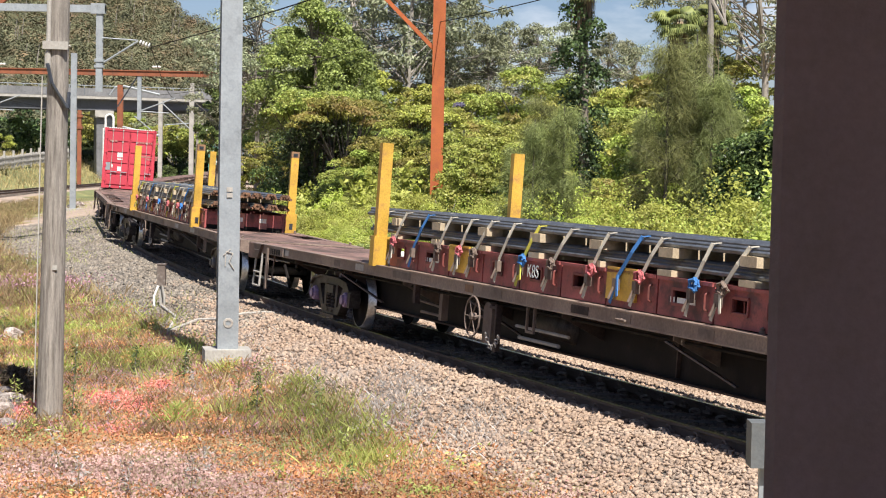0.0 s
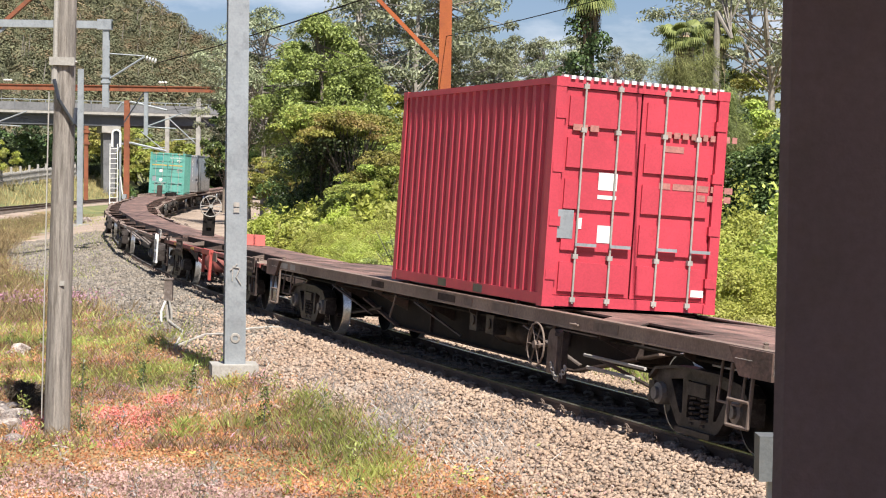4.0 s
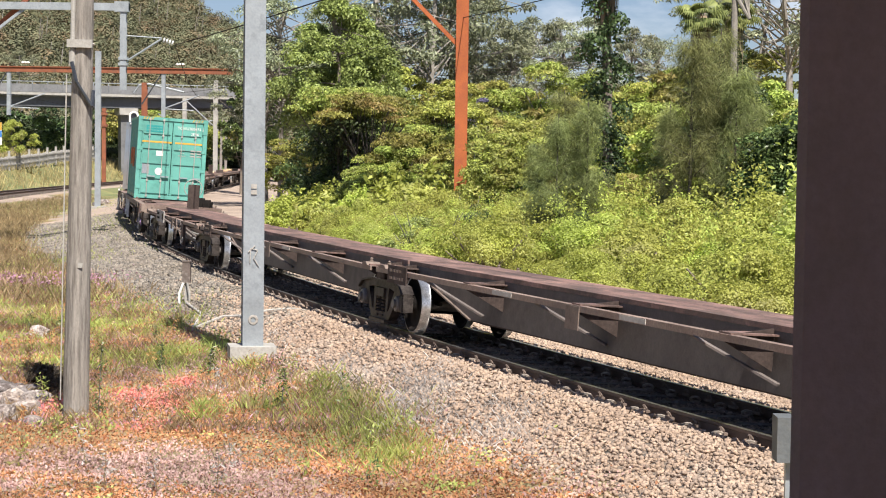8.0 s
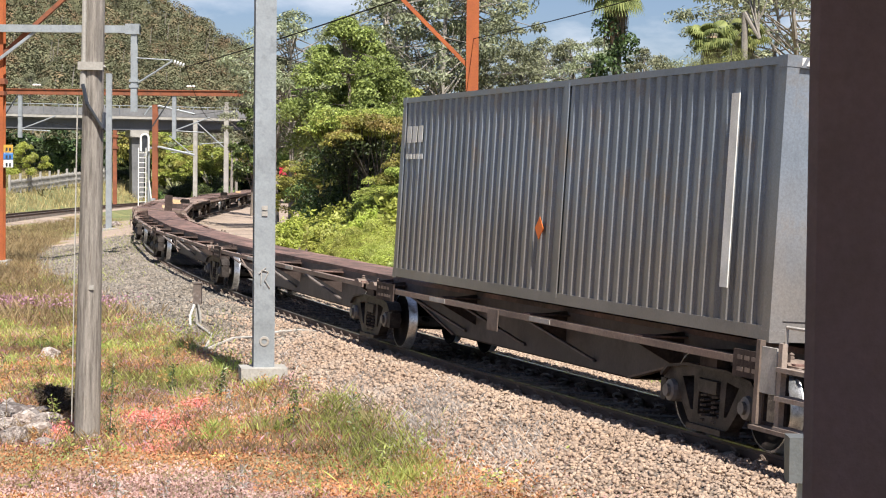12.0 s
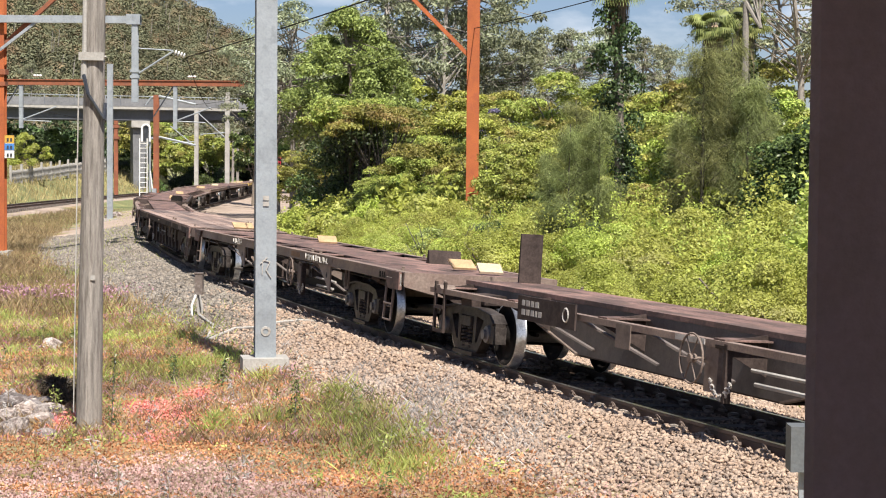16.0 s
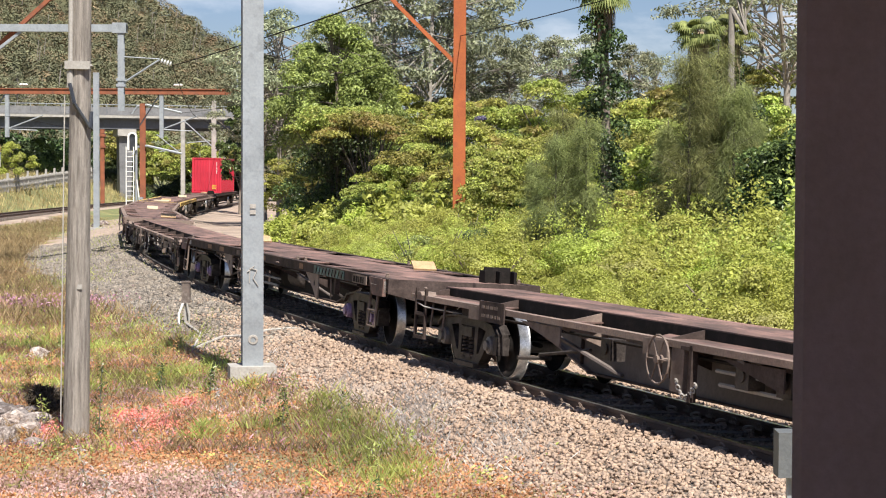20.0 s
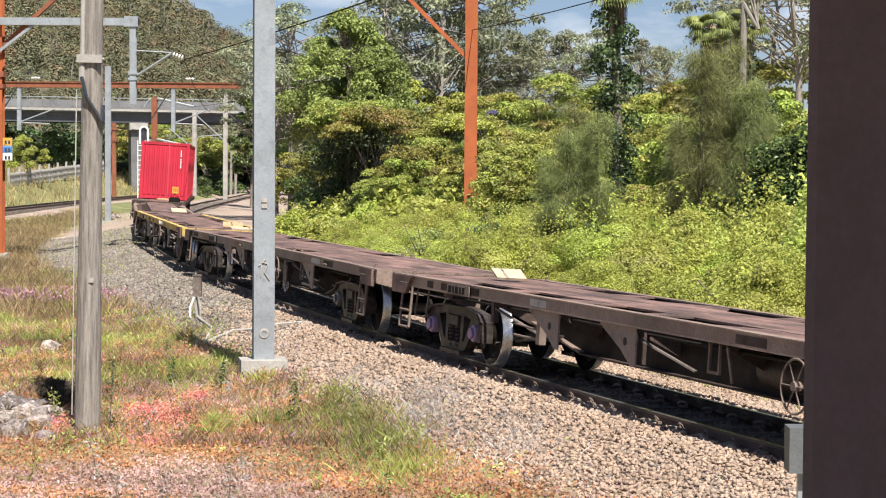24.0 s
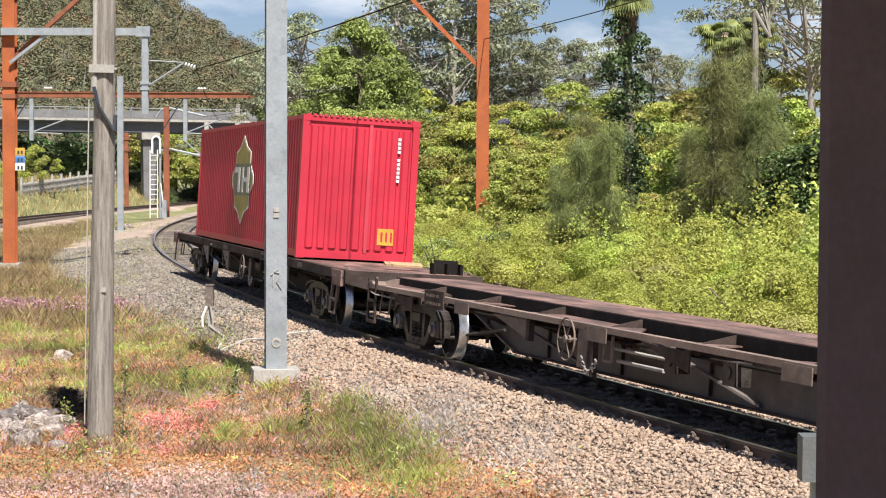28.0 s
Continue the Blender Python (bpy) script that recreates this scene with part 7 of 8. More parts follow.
# pale boards, stop blocks and stencilled plates along the decks
rb = random.Random(8)
for u, x, w, mat in ((13.2, 0.3, 0.6, "white"), (48.3, 0.6, 0.5, "timber"), (202.4, 0.25, 0.28, "white"), (280.4, 0.25, 0.3, "timber"), (279.2, 0.35, 0.28, "pale_timber"), (291.5, 0.5, 0.3, "timber"), (300.6, 0.2, 0.4, "timber"), (345.4, 0.5, 0.3, "timber"), (359.9, 0.5, 0.3, "timber"), (385.5, 0.4, 0.4, "timber"), (401.8, 0.2, 0.35, "pale_timber"), (423.6, 0.2, 0.6, "pale_timber"), (427.0, 0.3, 0.4, "timber"), (444.8, 0.3, 0.4, "pale_timber"), (468.6, 0.2, 0.5, "timber")):
    ob, y = wagon_at(u)
    if ob:
        m = pose(x, y, DECK + 0.10, 24 if w < 0.5 else 8, 0, rb.uniform(-8, 8))
        part("loose_board", Shape().box(-w * 0.7, w * 0.7, -0.16, 0.16, -0.018, 0.018), M[mat], ob, "loose pale board propped on the deck", at=m)
for u, x, w, mat in ((69.5, 0.75, 0.25, "wagon"), (96.5, 0.1, 0.3, "red_step"), (184.0, 0.8, 0.2, "grime_shade"), (283.0, 0.7, 0.3, "wagon")):
    ob, y = wagon_at(u)
    part("stop_block", Shape().plate([(-0.12, -0.02), (0.12, -0.02), (0.02, 0.24), (-0.05, 0.24)], "x", x - w, x + w), M[mat], ob, "steel stop block on the deck", at=pose(0, y, DECK))
for u in (16.0, 43.0, 50.0, 183.0, 279.5, 343.0, 400.0, 420.0, 440.0, 475.0):
    ob, y = wagon_at(u)
    if ob and ob.name.startswith("flat"):
        p = part("data_plate", Shape().box(-1.312, -1.296, y - 0.45, y + 0.45, 0.99, 1.135), M["tan"], ob, "pale stencilled wagon plate")
        q = Shape()
        yy = y + 0.38
        for k in range(5):
            wd = rb.choice((0.07, 0.1, 0.12))
            q.box(-1.316, -1.312, yy - wd, yy, 1.01, 1.11)
            yy -= wd + 0.045
        part("writing", q, M["grime_shade"], p)
for u, n in ((285.5, 11), (293.2, 6), (433.0, 7)):
    ob, y = wagon_at(u)
    for k in range(n):
        a = rb.uniform(-0.07, 0.07)
        part("scrawl", Shape().bar((-1.298, y - k * 0.17, 1.00 + rb.uniform(0, 0.03)), (-1.298, y - k * 0.17 - a, 1.11 + rb.uniform(0, 0.03)), 0.012, 0.02, (1, 0, 0)).bar((-1.298, y - k * 0.17, 1.02), (-1.298, y - k * 0.17 - 0.09, 1.02 + rb.uniform(0, 0.09)), 0.012, 0.02, (1, 0, 0)), M["pale_patch"], ob)
ob, y = wagon_at(345.3)
part("sill_panel", Shape().box(-1.272, -1.262, y - 1.1, y + 1.2, 0.99, 1.14), M["teal_worn"], ob, "worn teal scrawl over the sill")
for k in range(9):
    part("scrawl", Shape().bar((-1.276, y + 1.0 - k * 0.24, 1.01), (-1.276, y + 0.92 - k * 0.24, 1.12), 0.03, 0.01, (1, 0, 0)), M["grime_shade"], ob)

# ---- plants ----


def shrub_mesh(name, rng, mat, spread, height, k_clumps, per, leaf, wide, lo=0.24, hi=0.42, flat=0.75, shoots=26):
    """A shrub's crown of leaf clumps with an uneven outline."""
    out = []
    for k in range(k_clumps):
        a = rng.uniform(0, 2 * math.pi)
        r = spread * math.sqrt(rng.uniform(0, 1)) * 0.8
        top = height * (1 - 0.55 * (r / spread) ** 2) * rng.uniform(0.6, 1.0)
        rad = rng.uniform(lo, hi) * spread
        c = (r * math.cos(a), r * math.sin(a), max(rad * 0.6, top - rad * 0.7))
        p, d = clump_points(rng, c, (rad, rad, rad * flat), per)
        d[:, 2] += 0.8
        out.append(leaves(rng, p, d, leaf, wide, 0.15))
    for k in range(shoots):
        a, r = rng.uniform(0, 2 * math.pi), spread * math.sqrt(rng.uniform(0, 1)) * 0.95
        foot = np.array((r * math.cos(a), r * math.sin(a), height * (0.9 - 0.6 * (r / spread) ** 2)))
        way = np.array((0.3 * math.cos(a), 0.3 * math.sin(a), 1.0)) + rng.normal(0, 0.25, 3)
        q = rng.random((26, 1))
        p = foot + way * q * rng.uniform(0.18, 0.3) * height + rng.normal(0, 0.05, (26, 3))
        out.append(leaves(rng, p, np.tile((0.0, 0.0, 0.7), (26, 1)), leaf * 1.2, wide * 1.1, 0.1))
    return quads_mesh(name, np.concatenate(out), mat)


def stems_mesh(rng, spread, height, n, mat):
    sh = Shape()
    for k in range(n):
        a = rng.uniform(0, 6.28)
        tip = (spread * 0.6 * math.cos(a), spread * 0.6 * math.sin(a), height * rng.uniform(0.5, 0.85))
        mid = (tip[0] * 0.35, tip[1] * 0.35, tip[2] * 0.5)
        sh.tube((0, 0, -0.2), mid, 0.05, 0.035, 6).tube(mid, tip, 0.035, 0.012, 6)
    return sh.mesh("stem", mat)


def plant(name, label, category, group, x, y, turn, scale, parts, sink=0.0):
    z = ground_z(x, y) - sink
    ob = thing(name, label, category, group, m=Matrix.Translation((x, y, z)) @ Matrix.Rotation(turn, 4, "Z") @ Matrix.Scale(scale, 4))
    for pn, me in parts:
        part(pn, me, None, ob)
    return ob


rg = np.random.default_rng(5)
LIME = [shrub_mesh("crown", rg, M["leaf_lime"], 1.7, 1.9, 25, 760, 0.052, 0.031, 0.16, 0.30, 0.7, 22) for _ in range(3)]
LIME_FAR = [shrub_mesh("crown", rg, M["leaf_lime"], 1.7, 1.9, 22, 170, 0.15, 0.085, 0.18, 0.32, 0.7, 16) for _ in range(2)]
MID_FAR = [shrub_mesh("crown", rg, M["leaf_mid"], 2.6, 4.6, 46, 170, 0.19, 0.095, 0.13, 0.25, 0.4, 0) for _ in range(2)]
MID = [shrub_mesh("crown", rg, M["leaf_mid"], 2.6, 4.6, 50, 360, 0.105, 0.052, 0.12, 0.24, 0.4, 0) for _ in range(3)]
PALE = [shrub_mesh("crown", rg, M["leaf_pale"], 2.2, 3.4, 34, 330, 0.13, 0.06, 0.13, 0.24, 0.4, 0) for _ in range(2)]
DARK = [shrub_mesh("crown", rg, M["leaf_dark"], 2.2, 4.2, 36, 300, 0.115, 0.065, 0.16, 0.32, 0.75, 0) for _ in range(2)]
DARK_FAR = [shrub_mesh("crown", rg, M["leaf_dark"], 2.2, 4.2, 34, 100, 0.22, 0.12, 0.18, 0.34, 0.75, 0) for _ in range(2)]
LIME_ST = stems_mesh(rg, 1.4, 1.7, 7, M["bark"])
MID_ST = stems_mesh(rg, 2.2, 4.0, 9, M["bark_grey"])


def set_back(s):
    """The shrubs stand further off the track where its bed widens round the bend."""
    return 6.5 * min(1.0, max(0.0, (s - 62) / 40))


# low lantana hedge along the inside of the curve, in mounds with hollows between
s = 4.0
while s < 150:
    for row, d0 in enumerate((5.6, 7.6, 9.8)):
        d = d0 + rg.uniform(-0.8, 0.8) + set_back(s)
        p = line(s + rg.uniform(-0.9, 0.9), d)
        lump = 1.0 + 0.42 * noise.noise(Vector((p.x * 0.22, p.y * 0.16, 5.0)))
        size = rg.uniform(0.72, 1.12) * (0.86 + 0.2 * row) * (1.38 if s < 14 else 1.15 if s < 26 else 1.0) * lump
        if row == 0 and rg.random() < 0.16:
            continue
        if row and rg.random() < 0.08:
            plant("shrub", "dark glossy green shrub", "shrub", "low shrubs along the track", p.x, p.y, rg.uniform(0, 6.28), size * 0.5, (("crown", DARK[rg.integers(2)]), ("stem", MID_ST)))
        else:
            plant("shrub", "bright lime-green leafy shrub beside the track", "shrub", "low shrubs along the track", p.x, p.y, rg.uniform(0, 6.28), size, (("crown", LIME[rg.integers(3)] if s < 48 else LIME_FAR[rg.integers(2)]), ("stem", LIME_ST)))
    s += 2.1 if s < 60 else 3.2
# taller shrubs behind
s = 12.0
while s < 178:
    for d0, sc in ((12.0, 0.78), (16.0, 1.0), (21.0, 1.15)):
        d = d0 + rg.uniform(-1.2, 1.2) + 0.6 * set_back(s)
        p = line(s + rg.uniform(-1.5, 1.5), d)
        dk = rg.random() < 0.24
        lump = 1.0 + 0.35 * noise.noise(Vector((p.x * 0.15, p.y * 0.12, 9.0)))
        plant("shrub", "dark glossy green shrub" if dk else "yellow-green tiered shrub behind the hedge", "shrub", "tall shrubs along the track", p.x, p.y, rg.uniform(0, 6.28), sc * lump * rg.uniform(0.8, 1.2), (("crown", (DARK if s < 58 else DARK_FAR)[rg.integers(2)] if dk else MID[rg.integers(3)] if s < 58 else MID_FAR[rg.integers(2)]), ("stem", MID_ST)))
    s += 4.4


def tree_parts(rng, mat, height, spread, k_clumps, per, leaf, wide, base=0.35, flat=0.7, trunk_r=0.2, droop=0.2, bark="bark", puff=(0.16, 0.3)):
    """A tapered trunk, limbs to each leaf clump, and the clumps."""
    sh, out = Shape(), []
    bend = [(0, 0, -0.3), (rng.uniform(-0.2, 0.2), rng.uniform(-0.2, 0.2), height * base), (rng.uniform(-0.5, 0.5), rng.uniform(-0.5, 0.5), height * 0.7), (rng.uniform(-0.4, 0.4), rng.uniform(-0.4, 0.4), height * 0.93)]
    rad = [trunk_r, trunk_r * 0.75, trunk_r * 0.42, trunk_r * 0.12]
    for k in range(3):
        sh.tube(bend[k], bend[k + 1], rad[k], rad[k + 1], 8)
    for k in range(k_clumps):
        f = rng.uniform(0, 1)
        zc = height * (base + 0.05 + (0.93 - base) * f)
        env = spread * (math.sin(math.pi * min(1, 0.25 + 0.72 * f)) ** 0.8)
        a, r = rng.uniform(0, 6.28), env * math.sqrt(rng.uniform(0.1, 1))
        c = np.array((r * math.cos(a), r * math.sin(a), zc))
        q = rng.uniform(*puff) * spread
        j = 1 if zc < height * 0.7 else 2
        root = Vector(bend[j]).lerp(Vector(bend[j + 1]), rng.uniform(0, 0.8))
        sh.tube(root, c, trunk_r * 0.25, 0.015, 5)
        p, d = clump_points(rng, c, (q, q, q * flat), per, 0.7)
        d[:, 2] += 0.4
        out.append(leaves(rng, p, d, leaf, wide, droop))
    return (("trunk", sh.mesh("trunk", M[bark])), ("crown", quads_mesh("crown", np.concatenate(out), mat)))


BRIGHT = [tree_parts(rg, M["leaf_bright"], 12.0, 3.6, 95, 420, 0.20, 0.095, 0.2, 0.8) for _ in range(2)]
GUM = [tree_parts(rg, M["leaf_gum"], 14.0, 5.0, 70, 120, 0.27, 0.09, 0.4, 0.6, 0.2, 0.4, "gum_bark", (0.09, 0.19)) for _ in range(3)]


def umbrella_tree(rng, height, spread):
    """A low tree with a flat layered top over open dark limbs."""
    sh, out = Shape(), []
    for k in range(7):
        a = rng.uniform(0, 6.28)
        knee = Vector((0.25 * spread * math.cos(a), 0.25 * spread * math.sin(a), height * rng.uniform(0.4, 0.6)))
        sh.tube((0.1 * math.cos(a), 0.1 * math.sin(a), -0.3), knee, 0.09, 0.06, 6)
        for j in range(6):
            b, r = a + rng.uniform(-0.9, 0.9), spread * rng.uniform(0.35, 0.95)
            tip = np.array((r * math.cos(b), r * math.sin(b), height * (0.97 - 0.2 * (r / spread) ** 2) * rng.uniform(0.93, 1.0)))
            sh.tube(knee, tip, 0.045, 0.012, 5)
            q = rng.uniform(0.5, 0.8)
            p, d = clump_points(rng, tip, (q, q, q * 0.28), 270, 0.6)
            d[:, 2] += 1.2
            out.append(leaves(rng, p, d, 0.14, 0.065, 0.1))
    # darker leaves inside: the crown's own shade is put into their colour
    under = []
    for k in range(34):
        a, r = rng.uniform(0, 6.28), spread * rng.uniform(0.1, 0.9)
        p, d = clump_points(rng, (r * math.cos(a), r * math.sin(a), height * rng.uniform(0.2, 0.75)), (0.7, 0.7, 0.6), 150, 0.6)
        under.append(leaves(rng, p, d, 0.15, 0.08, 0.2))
    return (("trunk", sh.mesh("trunk", M["bark_dark"])), ("crown", quads_mesh("crown", np.concatenate(out), M["leaf_mid"])), ("inner_leaves", quads_mesh("inner_leaves", np.concatenate(under), M["leaf_ivy_shade"])))


def casuarina(rng, height, spread):
    """A she-oak: thin trunk, rising limbs and drooping needle sprays."""
    sh, out = Shape(), []
    top = (rng.uniform(-0.3, 0.3), rng.uniform(-0.3, 0.3), height)
    sh.tube((0, 0, -0.3), top, 0.09, 0.02, 7)
    for k in range(80):
        f = rng.uniform(0.12, 1) ** 0.85
        a = rng.uniform(0, 6.28)
        r = spread * (1.1 - f * 0.8) * rng.uniform(0.35, 1.1)
        root = Vector(top) * f * 0.97
        tip = root + Vector((r * math.cos(a), r * math.sin(a), r * 0.55))
        sh.tube(root, tip, 0.022, 0.006, 4, False)
        m = 180
        q = rng.uniform(0.25, 1.05, (m, 1))
        p = np.asarray(root) + q * (np.asarray(tip) - np.asarray(root)) + rng.normal(0, 0.16, (m, 3))
        dr = unit(np.array((math.cos(a) * 0.5, math.sin(a) * 0.5, 0.15)) + rng.normal(0, 0.55, (m, 3)))
        ln = rng.uniform(0.15, 0.38, (m, 1))
        e = p + dr * ln + np.array((0, 0, -0.16))
        s2 = unit(np.cross(dr, rng.normal(0, 1, (m, 3)))) * 0.0056
        out.append(np.stack([p - s2, p + s2, e + s2 * 0.4, e - s2 * 0.4], 1))
    return (("trunk", sh.mesh("trunk", M["bark_dark"])), ("crown", quads_mesh("crown", np.concatenate(out), M["needle"])))


CAS = [casuarina(rg, 7.8, 1.45) for _ in range(3)]


def fan_palm(rng, height, crown=0.62):
    sh = Shape().tube((0, 0, -0.3), (0.2, 0.1, height), 0.16, 0.13, 10)
    for k in range(14):
        sh.ring((0.2 * k / 14, 0.1 * k / 14, height * k / 14), (0, 0, 1), 0.15, 0.02, 10, 4)
    out = []
    for k in range(24):
        a, up = rng.uniform(0, 6.28), rng.uniform(-0.8, 1.2)
        d = np.array((math.cos(a), math.sin(a), up))
        d /= np.linalg.norm(d)
        c = np.array((0.2, 0.1, height)) + d * rng.uniform(0.8, 1.1) * crown
        sh.tube((0.2, 0.1, height), c, 0.02, 0.015, 5)
        side = unit(np.cross(d, (0, 0, 1)))
        nn = np.cross(side, d)
        for j in range(22):
            b = (j / 21 - 0.5) * 4.2
            dr = d * math.cos(b) + side * math.sin(b)
            e = c + (dr * 0.8 + np.array((0, 0, -0.26 - 0.22 * abs(b)))) * crown
            w = (side * math.cos(b) - d * math.sin(b)) * 0.03
            mid = c + dr * 0.5 * crown + nn * 0.03
            out.append([c, mid + w, e, mid - w])
    skirt = []
    for k in range(int(150 * crown ** 1.6 * 2)):
        a, w = rng.uniform(0, 6.28), rng.uniform(0.02, 0.05)
        o = np.array((math.cos(a), math.sin(a), 0.0))
        q = np.array((-math.sin(a), math.cos(a), 0.0)) * w
        top = np.array((0.2, 0.1, height + 0.1)) + o * 0.12
        mid = top + o * rng.uniform(0.15, 0.4) * crown + np.array((0, 0, -0.35))
        end = mid + o * rng.uniform(-0.15, 0.1) + np.array((0, 0, -rng.uniform(0.4, 1.5)))
        skirt += [[top - q, top + q, mid + q, mid - q], [mid - q, mid + q, end + q * 0.3, end - q * 0.3]]
    vine = []
    for k in range(24):
        p, d = clump_points(rng, (rng.normal(0.1, 0.25), rng.normal(0, 0.25), 1.2 + (height - 2.0) * k / 24), (0.4, 0.4, 0.45), 260, 0.5)
        vine.append(leaves(rng, p, d, 0.12, 0.075, 0.4))
    return (("trunk", sh.mesh("trunk", M["bark"])), ("crown", quads_mesh("crown", np.array(out), M["palm"])), ("dead_skirt", quads_mesh("dead_skirt", np.array(skirt), M["palm_dead"])), ("creeper", quads_mesh("creeper", np.concatenate(vine), M["leaf_ivy_shade"])))


PALM = [fan_palm(rg, 8.7, 0.62), fan_palm(rg, 7.2, 0.5)]


def put_tree(kind, label, x, y, scale, parts, turn=None):
    return plant(kind, label, "tree", "trees behind the hedge", x, y, rg.uniform(0, 6.28) if turn is None else turn, scale, parts)


def along(px, depth):
    """The plan point at a depth on the sight line px (tangent to the right of straight ahead)."""
    return px * depth, depth


for tx, dep, sc, k in ((0.0364, 49, 0.46, 0), (0.0450, 48, 0.56, 2), (0.0530, 49, 0.64, 1), (0.0620, 48, 0.60, 0), (0.1060, 49, 0.60, 2), (0.1150, 47, 0.80, 0), (0.1270, 48, 0.84, 1), (0.1380, 47, 0.72, 2), (0.1480, 49, 0.60, 0)):
    put_tree("casuarina", "tall feathery she-oak with drooping needles", *along(tx, dep), sc, CAS[k])
for tx, dep, sc, k in ((0.0740, 56, 1.0, 0), (0.1240, 56, 1.0, 1), (0.139, 62, 1.05, 1)):
    put_tree("fan_palm", "fan palm wrapped in dark creeper above the shrubs", *along(tx, dep), sc, PALM[k])
for tx, dep, sc in ((-0.068, 112, 1.02), (-0.056, 116, 0.9), (-0.080, 124, 0.95)):
    put_tree("broadleaf_tree", "bright green broad-leaved tree", *along(tx, dep), sc, BRIGHT[0 if tx < -0.06 else 1])
for tx, dep, sc, k in ((-0.035, 130, 1.3, 0), (-0.02, 125, 1.35, 1), (-0.008, 132, 1.2, 2), (0.002, 140, 1.0, 2), (0.02, 135, 0.82, 0), (0.033, 140, 0.9, 1), (0.047, 135, 0.86, 2), (0.06, 130, 0.84, 0), (0.085, 120, 0.74, 1), (0.098, 125, 0.7, 2), (0.15, 110, 1.1, 0), (0.165, 100, 1.15, 1), (-0.05, 140, 1.2, 2), (-0.098, 118, 0.95, 1), (-0.105, 118, 0.75, 0)):
    put_tree("gum_tree", "grey-green sparse gum tree with pale limbs", *along(tx, dep), sc, GUM[k])
# flat-topped trees over dark limbs, and the tiered mass sloping up beside them
UMBRELLA = [umbrella_tree(rg, 6.2, 2.3) for _ in range(2)]
for tx, dep, sc, k in ((-0.0655, 86, 1.06, 0), (-0.0525, 84, 1.0, 1), (-0.0080, 78, 0.92, 0)):
    put_tree("umbrella_tree", "flat-topped yellow-green tree over open dark limbs", *along(tx, dep), sc, UMBRELLA[k])
for tx, dep, sc, dark in ((-0.050, 74, 0.72, 0), (-0.040, 75, 0.9, 0), (-0.030, 76, 1.05, 0), (-0.020, 77, 1.12, 0), (0.006, 70, 1.05, 0), (0.015, 72, 0.95, 1), (0.024, 66, 1.0, 0), (0.036, 68, 1.1, 0), (0.0997, 62, 1.22, 0), (0.090, 64, 1.05, 0), (-0.078, 88, 1.0, 1), (-0.088, 92, 1.0, 0), (0.109, 60, 1.1, 0)):
    x, y = along(tx, dep)
    plant("shrub", "dark glossy green shrub" if dark else "yellow-green tiered shrub behind the hedge", "shrub", "tall shrubs along the track", x, y, rg.uniform(0, 6.28), sc, (("crown", DARK[0] if dark else MID[rg.integers(3)]), ("stem", MID_ST)))
for tx, dep, sc in ((-0.026, 52, 0.52), (-0.014, 55, 0.50), (0.000, 60, 0.6)):
    x, y = along(tx, dep)
    plant("shrub", "pale-leaved overhanging shrub in the hedge", "shrub", "low shrubs along the track", x, y, rg.uniform(0, 6.28), sc, (("crown", PALE[rg.integers(2)]), ("stem", MID_ST)))
for tx, dep, sc in ((0.048, 47, 0.46), (0.060, 46, 0.50), (0.072, 46, 0.46)):
    x, y = along(tx, dep)
    plant("shrub", "dark glossy green shrub", "shrub", "low shrubs along the track", x, y, rg.uniform(0, 6.28), sc, (("crown", DARK[rg.integers(2)]), ("stem", MID_ST)))
# dark creeper-covered trees at the hedge's end
IVY = [shrub_mesh("crown", rg, M["leaf_dark"], 0.95, 4.4, 30, 480, 0.085, 0.05, 0.3, 0.5, 1.0, 0) for _ in range(2)]
for k, (tx, dep, sc) in enumerate(((0.1540, 50, 0.95), (0.1620, 46, 1.1), (0.1690, 45, 1.12), (0.176, 45, 1.2), (0.185, 47, 1.2))):
    x, y = along(tx, dep)
    plant("creeper_thicket", "dark glossy creeper over a small tree", "shrub", "creeper thickets", x, y, rg.uniform(0, 6.28), sc, (("crown", IVY[k % 2]), ("stem", LIME_ST)))

# tall shrubs close along the far straight
s = 150.0
while s < 236:
    for d0, sc in ((9.5, 1.0), (12.0, 1.3), (15.0, 1.5)):
        p = line(s + rg.uniform(-1.5, 1.5), d0 + rg.uniform(-0.4, 0.8))
        plant("shrub", "dark glossy green shrub" if d0 > 7 else "yellow-green tiered shrub beside the far track", "shrub", "tall shrubs along the track", p.x, p.y, rg.uniform(0, 6.28), sc * rg.uniform(0.85, 1.15), (("crown", DARK_FAR[rg.integers(2)] if d0 > 7 else MID_FAR[rg.integers(2)]), ("stem", MID_ST)))
    s += 5.0

# hill with bush canopy, far behind the bridge


def hill_height(x, y):
    ridge = max(0.0, min(150.0, 50 + (-95 - x) * 0.62))
    f = min(1.0, max(0.0, (y - 330) / 270))
    return ridge * f


